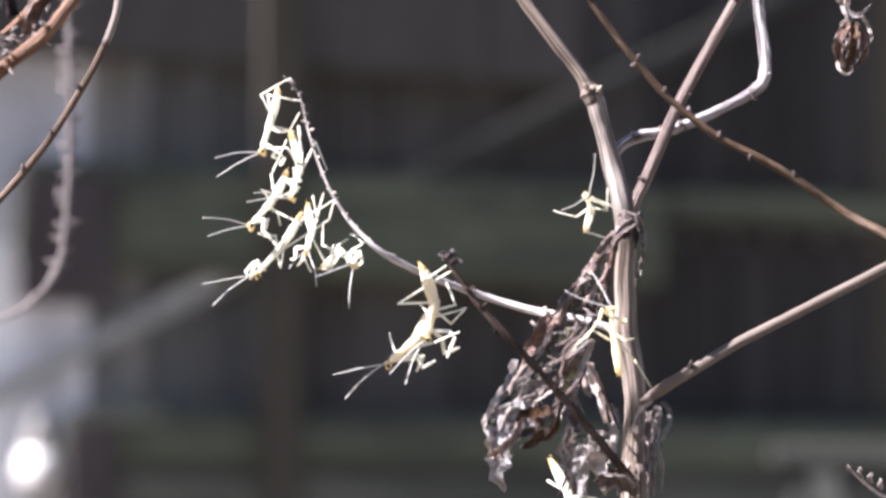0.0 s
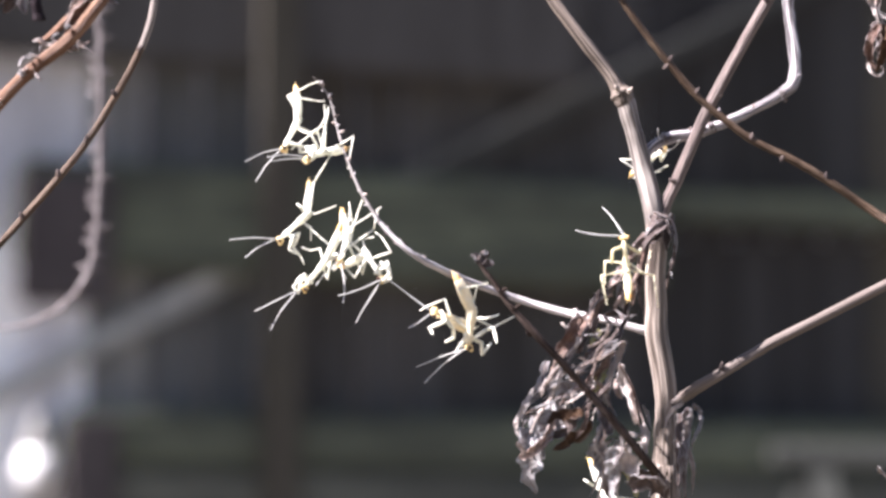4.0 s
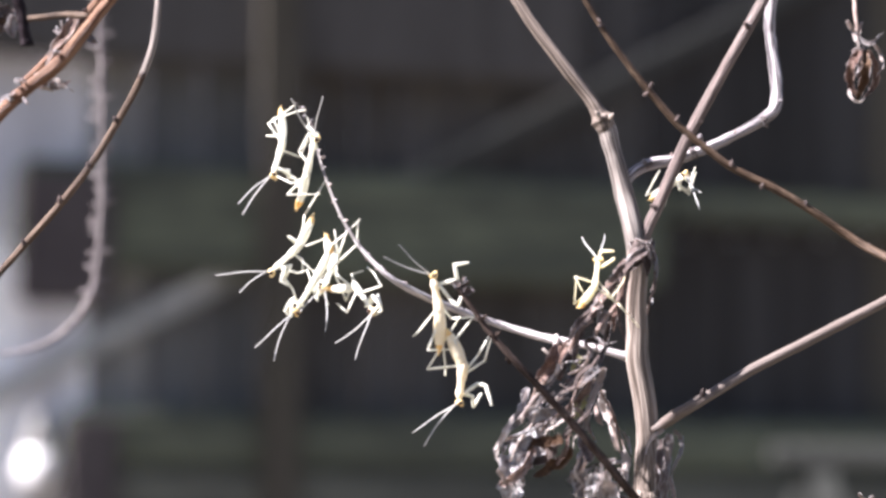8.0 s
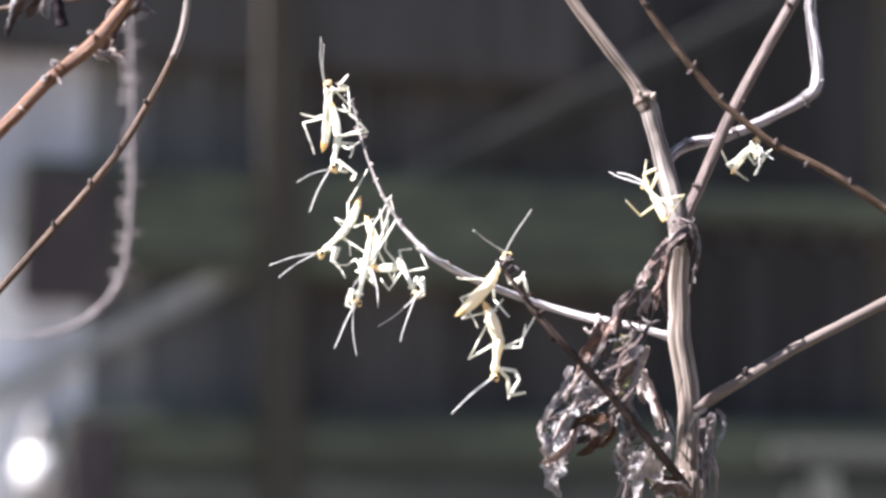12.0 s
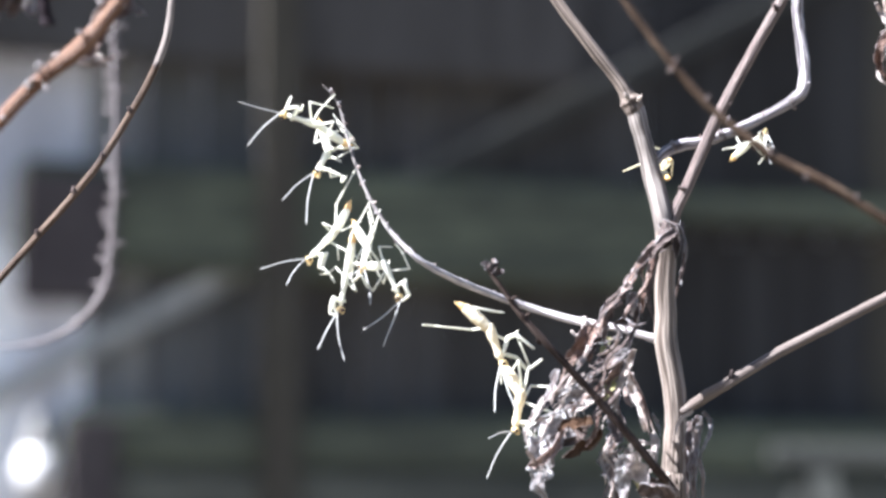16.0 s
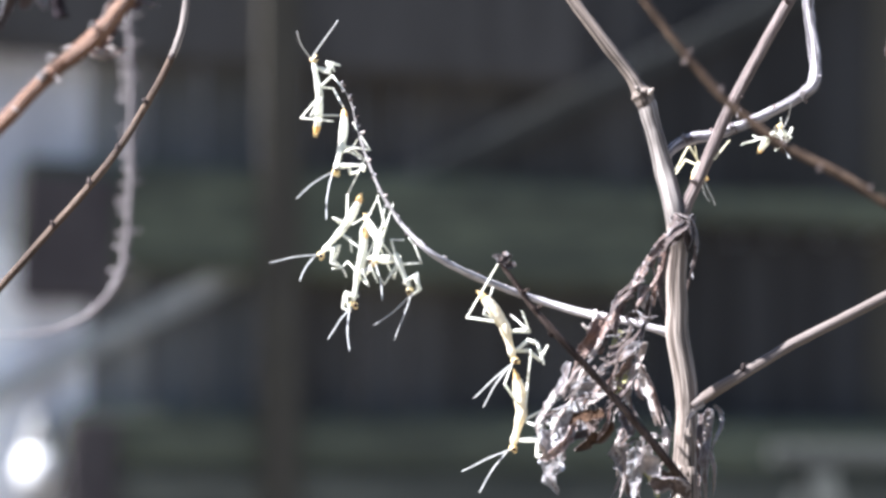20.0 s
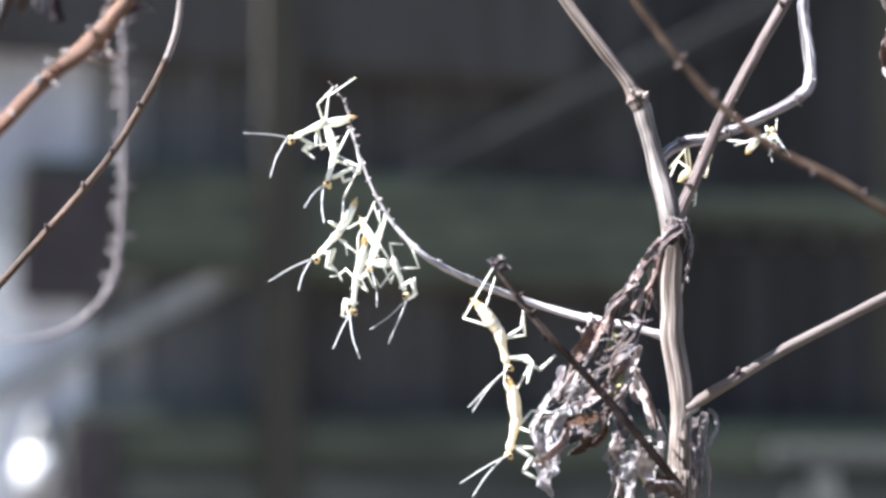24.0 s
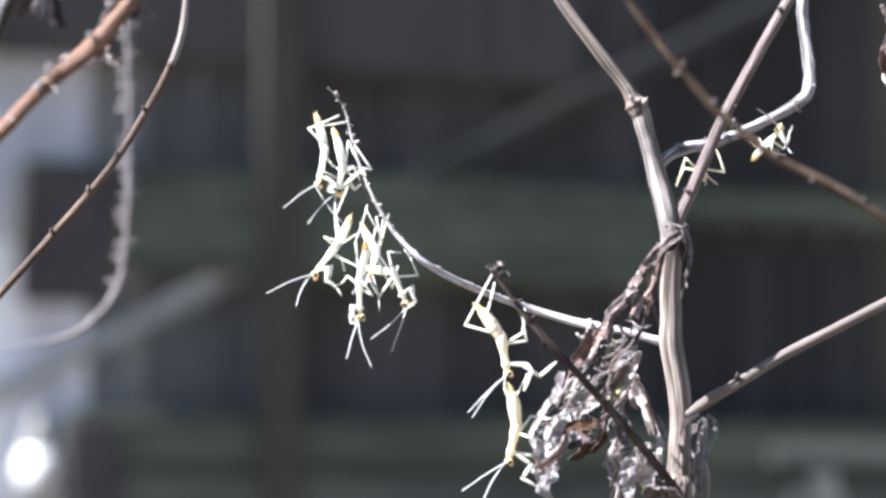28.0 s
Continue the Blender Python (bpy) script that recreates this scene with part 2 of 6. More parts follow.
def joined(*pieces):
    verts, faces = [], []
    for v, f, *_ in pieces:
        faces += [tuple(i + len(verts) for i in face) for face in f]
        verts += v
    return verts, faces


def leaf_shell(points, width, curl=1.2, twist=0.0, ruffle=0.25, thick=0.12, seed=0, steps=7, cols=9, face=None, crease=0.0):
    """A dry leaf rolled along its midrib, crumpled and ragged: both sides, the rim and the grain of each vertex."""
    line = smooth_line(points, steps)
    rnd = random.Random(seed)
    shift = Vector((rnd.uniform(-50, 50), rnd.uniform(-50, 50), rnd.uniform(-50, 50)))
    n = len(line)
    side, top, low, grain, run = None, [], [], [], rnd.uniform(0, 50)
    for i, p in enumerate(line):
        run += (p - line[i - 1]).length if i else 0
        t = (line[min(i + 1, n - 1)] - line[max(i - 1, 0)]).normalized()
        if side is None:
            side = t.cross(Vector((math.sin(seed * 1.7), 1.0, math.cos(seed * 2.3)))).normalized()
            if face is not None:
                side = Matrix.Rotation(face, 3, t) @ t.cross(Vector((0, 1, 0))).normalized()
        side = (side - t * side.dot(t)).normalized()
        up = t.cross(side)
        s = i / (n - 1)
        w = width * (math.sin(math.pi * min(1, 0.1 + s * 0.9) ** 0.8) ** 0.6 if s < 1 else 0.05) * 0.5
        w *= 1 + 0.35 * noise.noise(Vector((run * 0.9, seed, 0)))
        roll = twist * s + 0.5 * noise.noise(Vector((run * 0.3, seed, 5)))
        x = side * math.cos(roll) + up * math.sin(roll)
        y = up * math.cos(roll) - side * math.sin(roll)
        p = p + (x * noise.noise(p * 0.35 + shift) + y * noise.noise(p * 0.35 - shift)) * ruffle * width * 0.5
        for k in range(cols):
            u = 2 * k / (cols - 1) - 1
            bend = curl * (1.0 + 0.7 * noise.noise(p * 0.3 + shift))
            a = u * bend
            edge = 1 + 0.25 * noise.noise(Vector((run * 1.5, u * 2, seed)))
            q = p + x * math.sin(a) / max(bend, 0.3) * w * edge + y * (1 - math.cos(a)) / max(bend, 0.3) * w * edge
            q = q + y * ruffle * w * (noise.noise(q * 0.8 + shift) + 0.5 * noise.noise(q * 2.0 + shift)) + x * ruffle * 0.5 * w * noise.noise(q * 1.3 - shift)
            if crease:   # fine crumples, sharper than the ruffle
                q = q + y * crease * (1 - 2 * abs(noise.noise(q * 1.9 + shift * 2))) + y * crease * 0.6 * noise.noise(q * 4.2 - shift)
            top.append(q + y * thick / 2)
            low.append(q - y * thick / 2)
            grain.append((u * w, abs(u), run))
    verts, faces = top + low, []
    m = len(top)
    for i in range(n - 1):
        for k in range(cols - 1):
            a, b, c, d = i * cols + k, i * cols + k + 1, (i + 1) * cols + k + 1, (i + 1) * cols + k
            faces.append((a, b, c, d))
            faces.append((m + d, m + c, m + b, m + a))
        for k in (0, cols - 1):
            a, d = i * cols + k, (i + 1) * cols + k
            faces.append((a, d, m + d, m + a) if k == 0 else (d, a, m + a, m + d))
    for i in (0, n - 1):
        for k in range(cols - 1):
            a, b = i * cols + k, i * cols + k + 1
            faces.append((b, a, m + a, m + b) if i == 0 else (a, b, m + b, m + a))
    return verts, faces, grain + grain


def ball(centre, size, turn=None, rings=6, sides=10, point=0.0):
    """An ellipsoid; point pulls its +x end out."""
    verts, faces = [], []
    c = Vector(centre)
    for i in range(rings + 1):
        a = math.pi * i / rings
        for k in range(sides):
            b = 2 * math.pi * k / sides
            v = Vector((math.cos(a) * size[0] * (1 + point * max(0, math.cos(a))), math.sin(a) * math.cos(b) * size[1], math.sin(a) * math.sin(b) * size[2]))
            verts.append(c + (turn @ v if turn else v))
    for i in range(rings):
        for k in range(sides):
            j = (k + 1) % sides
            faces.append((i * sides + k, (i + 1) * sides + k, (i + 1) * sides + j, i * sides + j))
    return verts, faces


def mesh_of(name, shape, scale=1.0, shift=Vector((0, 0, 0)), smooth=True):
    verts, faces, *grain = shape
    me = bpy.data.meshes.new(name)
    me.from_pydata([tuple(Vector(v) * scale - shift) for v in verts], [], faces)
    if grain:
        me.attributes.new("grain", "FLOAT_VECTOR", "POINT").data.foreach_set("vector", [c for g in grain[0] for c in g])
    bm = bmesh.new()
    bm.from_mesh(me)
    bmesh.ops.remove_doubles(bm, verts=bm.verts, dist=1e-7)
    bmesh.ops.recalc_face_normals(bm, faces=bm.faces)
    bm.to_mesh(me)
    bm.free()
    if smooth:
        me.polygons.foreach_set("use_smooth", [True] * len(me.polygons))
    return me


def part(name, shape, mat, parent, label="", scale=1.0, at=(0, 0, 0), smooth=True):
    """One mesh object under a thing or a part; at: its origin in the parent's space."""
    me = mesh_of(name, shape, scale, Vector(at), smooth)
    me.materials.append(mat)
    ob = new(name, me)
    ob.parent = parent
    ob.location = at
    return tagged(ob, label)


def plant_part(name, shape, mat, thing, label=""):
    """A part whose shape is given in millimetres about the middle of the plant."""
    verts, faces, *grain = shape
    return part(name, ([to_world(v) - thing.location for v in verts], faces, *grain), mat, thing, label)


def box_shape(x0, x1, y0, y1, z0, z1, bevel=0.004):
    bm = bmesh.new()
    bmesh.ops.create_cube(bm, size=1, matrix=Matrix.Translation(((x0 + x1) / 2, (y0 + y1) / 2, (z0 + z1) / 2)) @ Matrix.Diagonal((x1 - x0, y1 - y0, z1 - z0, 1)))
    if bevel:
        bmesh.ops.bevel(bm, geom=bm.edges[:], offset=bevel, segments=2, affect="EDGES")
    shape = [v.co.copy() for v in bm.verts], [tuple(v.index for v in f.verts) for f in bm.faces]
    bm.free()
    return shape


# ================= ground, wall and fence =================
def sheet(name, x0, x1, y0, y1, z, mat):
    me = bpy.data.meshes.new(name)
    me.from_pydata([(x0, y0, z), (x1, y0, z), (x1, y1, z), (x0, y1, z)], [], [(0, 1, 2, 3)])
    me.materials.append(mat)
    return new(name, me)


tagged(sheet("ground", -400, 400, -400, 400, 0, SOIL), "dark brown garden soil reaching to the horizon", "ground", kind="structure")


def pale_wall():
    ob = new("wall_far", mesh_of("wall_far", box_shape(-4.0, 1.6, 6.0, 6.15, 0, 2.2, 0.01)))
    ob.data.materials.append(RENDERED)
    tagged(ob, "pale rendered garden wall behind the timber fence", "wall", kind="structure")


def fence():
    """Post, tilted face boards, a brace behind them and upright boards at the back."""
    f = new("timber_fence")
    f.location = (-0.27, 4.0, 0)
    o = Vector(f.location)

    def board(name, x0, x1, y0, y1, z0, z1, mat, label="", tilt=0.0, about=None, edge=0.004):
        v, faces = box_shape(x0, x1, y0, y1, z0, z1, edge)
        c = Vector(about or ((x0 + x1) / 2, (y0 + y1) / 2, (z0 + z1) / 2))
        turn = Matrix.Rotation(radians(tilt), 3, "Y")
        part(name, ([turn @ (p - c) + c - o for p in v], faces), mat, f, label, smooth=False)

    board("post", -0.297, -0.233, 3.965, 3.983, -0.3, 1.75, POST, "grey-brown upright timber post")
    board("face_board", -0.675, 0.405, 3.985, 4.02, 0.655, 0.826, BOARD, "dark greenish horizontal face board", 2.2, (-0.27, 4.0, 0.8), 0.012)
    board("face_board", 0.409, 2.2, 3.985, 4.02, 0.772, 0.826, BOARD, "narrow greenish board split along its length", 2.2, (-0.27, 4.0, 0.8), 0.008)
    board("face_board", -0.605, 2.2, 3.985, 4.02, 0.352, 0.440, BOARD, "dark greenish horizontal face board", 2.2, (-0.27, 4.0, 0.43), 0.012)
    board("face_board", -0.605, 2.2, 3.99, 4.02, 0.14, 0.346, DARKBOARD, "blackened horizontal face board", 2.2, (-0.27, 4.0, 0.43), 0.008)
    board("face_board", -0.80, 0.25, 3.985, 4.02, 0.985, 1.15, BACKBOARD, "blackish horizontal face board", 2.2, (-0.27, 4.0, 0.985), 0.012)
    board("face_board", -0.6, 2.2, 3.985, 4.02, -0.1, 0.1, BOARD, "dark greenish horizontal face board", 2.2, (-0.27, 4.0, 0.1), 0.012)
    # one timber: its shaded and lit lengths are painted in two tones
    board("brace", -0.27, 1.6, 4.03, 4.05, 0.804, 0.838, BRACE, "grey upper length of the diagonal brace, toned as shaded", -25.8, (-0.006, 4.04, 0.821))
    board("brace", -0.95, -0.28, 4.03, 4.05, 0.803, 0.834, LITBRACE, "silvered lower length of the diagonal brace, toned as lit", -25.8, (-0.006, 4.04, 0.850))
    board("board_end", -0.672, -0.525, 3.965, 3.983, 0.615, 0.815, BROWNBOARD, "dark brown offcut nailed over a board end", 2.2, (-0.6, 4.0, 0.8), 0.006)
    board("board_end", -0.602, -0.520, 3.965, 3.983, 0.28, 0.440, BROWNBOARD, "dark brown offcut nailed over a board end", 2.2, (-0.6, 4.0, 0.43), 0.006)
    board("cleat", -0.094, -0.017, 4.055, 4.066, 0.982, 0.998, POST, "small reddish brown cleat")
    x = -1.5
    rnd = random.Random(4)
    while x < 2.2:
        w = rnd.uniform(0.075, 0.095)
        # light falling off from left to right is put into the board tones
        bleached = BLUISH if x < -0.60 else GREYBLUE if x < -0.50 else MIDBLUE if x < -0.36 else POST if 0.76 < x < 0.84 else DARKEST if x > 0.34 else BACKBOARD
        # upper row repeats the same boards, with the shade there painted duller
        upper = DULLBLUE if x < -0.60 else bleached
        gap, set_back = (0.003 if x < -0.3 else 0.003), rnd.uniform(0, 0.006)
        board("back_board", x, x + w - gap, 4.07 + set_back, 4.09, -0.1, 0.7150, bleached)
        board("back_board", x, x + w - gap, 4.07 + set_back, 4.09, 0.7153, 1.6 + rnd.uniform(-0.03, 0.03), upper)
        x += w
    f.rotation_euler = (0, 0, radians(17))
    tagged(f, "weathered dark timber fence with post, boards and brace", "fence")


def bright_ball():
    """A white ball on a made-up stake, standing in for an unidentified bright spot."""
    k = empty_thing_at("bright_ball", (-0.631, 3.92, 0), "small white ball on a short stake, added for a bright spot", "ornament")
    part("stake", tube([(0, 0, -0.05), (0, 0, 0.15), (0, 0, 0.32)], [0.006, 0.006, 0.006], 8, 2), POST, k)
    part("globe", ball((0, 0, 0.358), (0.035, 0.035, 0.042), rings=14, sides=20), ENAMEL, k)
    # grey taper stands in for the halo above the bright spot
    part("neck", tube([(0, 0, 0.385), (0, 0, 0.415), (0, 0, 0.445)], [0.026, 0.020, 0.010], 12, 3), GREYBLUE, k, "dull grey taper added for the faint halo above the ball")


def empty_thing_at(name, at, label, category):
    ob = new(name)
    ob.location = at
    return tagged(ob, label, category)


def trestle():
    """A grey timber trestle before the fence."""
    t = empty_thing_at("timber_trestle", (0.80, 3.75, 0), "grey weathered timber trestle on splayed legs", "trestle")
    o = Vector(t.location)
    part("beam", ([p - o for p in box_shape(0.49, 1.25, 3.73, 3.77, 0.377, 0.407)[0]], box_shape(0.49, 1.25, 3.73, 3.77, 0.377, 0.407)[1]), TRESTLEWOOD, t, smooth=False)
    for x in (0.56, 1.14):
        for s in (1, -1):
            v, f = box_shape(-0.02, 0.02, -0.015, 0.015, -0.405, 0, 0.003)
            turn = Matrix.Rotation(radians(17 * s), 3, "Y") @ Matrix.Rotation(radians(8 * s), 3, "X")
            part("leg", ([turn @ p + Vector((x, 3.75, 0.377)) - o for p in v], f), TRESTLEWOOD, t, smooth=False)


pale_wall()
fence()
bright_ball()
trestle()

# ================= the shrub =================
SHRUB_SWAY_a = [(0, -4.91, 1.34), (0.5, -5.84, 0.98), (1, -4.44, 1.14), (1.5, -4.18, 1.65), (2, -4.85, 1.45), (2.5, -3.87, 1.14), (3, -2.89, 1.14), (3.5, -1.24, 1.24), (5.5, -1.55, 0.62), (6, -2.74, 0.52), (6.5, -3.20, -3.15)]
SHRUB_SWAY_b = [(7, -3.31, -1.75), (7.5, -2.69, -2.12), (8, -3.52, -1.96), (8.5, -2.69, -1.44), (9, -1.55, -0.77), (9.5, -0.57, -1.24), (10, -0.10, -0.15), (10.5, -0.52, 0.36), (11, -0.05, 0.10), (11.5, 0.05, 0.62), (12, 1.50, 0.52), (12.5, 1.55, 0.62)]
SHRUB_SWAY_c = [(14.5, 1.44, 0.16), (15, 0.72, -0.20), (15.5, -0.11, -0.41), (16, -0.10, 0.21), (16.5, 1.03, 0.10), (17, 1.24, 0.72), (17.5, 1.55, 0.78), (18, 1.03, 0.47), (18.5, 0.20, 0.05), (19, 1.14, 0.41), (19.5, 1.65, 0.72), (20, 1.24, 1.03), (20.5, 1.96, 0.62), (21, 0.62, 0.72), (21.5, 0.98, 0.31)]
SHRUB_SWAY_d = [(23.5, 0.51, 0.62), (24, 0.62, 0.62), (24.5, 0.10, 0.41), (25, 0.00, -0.00), (25.5, -0.21, -0.10), (26, 0.10, -0.20), (26.5, 0.00, -0.31), (27, -0.21, -0.36), (27.5, 0.10, -0.31), (28, 0.52, -0.10)]
SHRUB_SWAY = SHRUB_SWAY_a + SHRUB_SWAY_b + SHRUB_SWAY_c + SHRUB_SWAY_d

THORN_SWAY_a = [(0, -9.92, 2.94), (0.5, -10.63, 2.02), (1, -10.32, 1.62), (1.5, -8.70, 3.24), (2, -10.53, 2.63), (2.5, -8.40, 1.82), (3, -7.08, 2.33), (3.5, -5.57, 2.33), (5.5, -3.41, 1.08), (6, -5.42, 1.55), (6.5, -4.04, -2.95)]
THORN_SWAY_b = [(7, -2.64, -3.10), (7.5, -2.33, -1.86), (8, -4.04, -2.33), (8.5, -5.89, -2.63), (9, -2.18, -0.93), (9.5, -2.64, -1.55), (10, -3.11, 0.47), (10.5, 0.15, 0.15), (11, -1.24, 0.31), (11.5, -0.31, 0.15), (12, 1.39, 0.93), (12.5, 2.01, 1.08)]
THORN_SWAY_c = [(14.5, 2.01, -0.31), (15, 0.15, -1.24), (15.5, -0.93, -1.55), (16, -1.71, -0.93), (16.5, 1.55, -0.62), (17, 0.77, -0.78), (17.5, 1.08, 0.15), (18, 1.08, 0.93), (18.5, 0.30, -0.15), (19, 1.23, 0.62), (19.5, 1.70, 0.93), (20, 1.08, 1.23), (20.5, 0.77, 1.70), (21, -1.24, 1.23), (21.5, 0.77, 0.31)]
THORN_SWAY_d = [(23.5, 0.00, 0.62), (24, -0.16, 0.31), (24.5, 0.47, -0.00), (25, 0.00, -0.00), (25.5, -0.16, -0.31), (26, 0.15, -0.62), (26.5, 0.30, -0.62), (27, -0.16, -0.78), (27.5, 0.00, -0.78), (28, 0.77, -0.62)]
THORN_SWAY = THORN_SWAY_a + THORN_SWAY_b + THORN_SWAY_c + THORN_SWAY_d

BOW_SWAY_a = [(0, -7.53, 2.23), (0.5, -8.09, 1.67), (1, -7.74, 1.67), (1.5, -6.55, 2.30), (2, -7.95, 2.02), (2.5, -6.14, 1.53), (3, -5.30, 1.67), (3.5, -4.11, 1.67), (5.5, -2.54, 0.81), (6, -4.04, 1.15), (6.5, -3.00, -2.19)]
BOW_SWAY_b = [(7, -1.97, -2.30), (7.5, -1.73, -1.39), (8, -3.00, -1.73), (8.5, -4.38, -1.96), (9, -1.71, -0.54), (9.5, -1.60, -0.43), (10, -2.25, 0.64), (10.5, -0.11, 0.21), (11, -1.07, 0.32), (11.5, -0.32, 0.21), (12, 0.75, 0.43), (12.5, 1.17, 0.53)]
BOW_SWAY_c = [(14.5, 1.17, -0.22), (15, 0.10, -0.75), (15.5, -0.54, -0.96), (16, -1.28, -0.54), (16.5, 1.17, -0.43), (17, 0.53, -0.54), (17.5, 0.75, -0.00), (18, 0.75, 0.53), (18.5, 0.21, -0.10), (19, 0.96, 0.32), (19.5, 1.17, 0.43), (20, 0.63, 0.53), (20.5, 0.43, 0.96), (21, -0.96, 0.75), (21.5, 0.63, 0.10)]
BOW_SWAY_d = [(23.5, 0.00, 0.32), (24, -0.11, 0.10), (24.5, 0.43, 0.10), (25, 0.00, -0.00), (25.5, -0.11, -0.32), (26, 0.10, -0.32), (26.5, 0.31, -0.32), (27, -0.11, -0.43), (27.5, 0.00, -0.43), (28, 0.53, -0.43)]
BOW_SWAY = BOW_SWAY_a + BOW_SWAY_b + BOW_SWAY_c + BOW_SWAY_d

UPPER_SWAY_a = [(0, -4.44, 1.64), (0.5, -5.11, 1.35), (1, -4.63, 0.97), (1.5, -4.24, 1.64), (2, -4.73, 1.45), (2.5, -3.86, 1.06), (3, -2.99, 1.16), (3.5, -1.74, 1.26), (5.5, -1.45, 0.87), (6, -2.51, 0.68), (6.5, -1.83, -2.02)]
UPPER_SWAY_b = [(7, -2.22, -1.54), (7.5, -1.83, -1.83), (8, -2.90, -1.54), (8.5, -1.93, -1.15), (9, -1.35, -0.48), (9.5, -0.20, -0.96), (10, -0.39, 0.10), (10.5, -0.68, 0.29), (11, -0.20, 0.20), (11.5, -0.10, 0.77), (12, 0.96, 0.58), (12.5, 1.35, 0.77)]
UPPER_SWAY_c = [(14.5, 1.15, 0.20), (15, 0.86, -0.19), (15.5, -0.39, -0.48), (16, -0.48, 0.10), (16.5, 0.96, -0.00), (17, 1.06, 0.48), (17.5, 1.25, 0.58), (18, 0.77, 0.48), (18.5, 0.28, 0.20), (19, 1.06, 0.48), (19.5, 1.35, 0.77), (20, 0.77, 0.87), (20.5, 1.35, 0.68), (21, 0.38, 0.68), (21.5, 0.86, 0.29)]
UPPER_SWAY_d = [(23.5, 0.38, 0.58), (24, 0.48, 0.48), (24.5, 0.00, 0.29), (25, 0.00, -0.00), (25.5, -0.10, -0.09), (26, 0.19, -0.09), (26.5, 0.19, -0.19), (27, 0.00, -0.28), (27.5, 0.28, -0.19), (28, 0.48, -0.09)]
UPPER_SWAY = UPPER_SWAY_a + UPPER_SWAY_b + UPPER_SWAY_c + UPPER_SWAY_d
HUSKY_SWAY = [(t, x * 1.65, z * 1.65) if t < 13 else (t, x, z) for t, x, z in UPPER_SWAY]


def stalk(thing, name, points, diameters, mat, label="", sides=12, steps=6, rough=0.10, ridges=0, seed=1):
    return plant_part(name, tube(points, [d / 2 for d in diameters], sides, steps, rough, ridges, seed=seed), mat, thing, label)


def bud(thing, at, way, size, mat, name="bud"):
    a, w = Vector(at), Vector(way).normalized()
    pts = [a - w * size * 0.3, a + w * size * 0.3, a + w * size * 0.8, a + w * size * 1.2]
    return plant_part(name, tube(pts, [size * 0.34, size * 0.45, size * 0.3, size * 0.06], 7, 3, 0.2, seed=int(abs(at[0] * 31 + at[2] * 17))), mat, thing)


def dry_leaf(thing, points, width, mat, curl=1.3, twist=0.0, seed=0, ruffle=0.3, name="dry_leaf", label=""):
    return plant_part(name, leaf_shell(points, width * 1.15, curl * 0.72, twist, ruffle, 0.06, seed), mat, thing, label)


def withered(thing, label, mat, d, width, curl, twist, face, *bearings):
    """A dry leaf of the cluster along bearings of the view grid, d mm behind the plant's middle plane; face turns it about its midrib."""
    last = len(bearings) - 1
    pts = [P_AT(x, y, d + 0.9 * math.sin(k * 1.9 + bearings[0][0])) for k, (x, y) in enumerate(bearings)]
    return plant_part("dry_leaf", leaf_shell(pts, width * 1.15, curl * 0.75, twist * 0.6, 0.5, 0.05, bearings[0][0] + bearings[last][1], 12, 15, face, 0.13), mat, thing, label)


def empty_thing(name, at, label, category, group=""):
    ob = new(name)
    ob.location = at
    return tagged(ob, label, category, group)


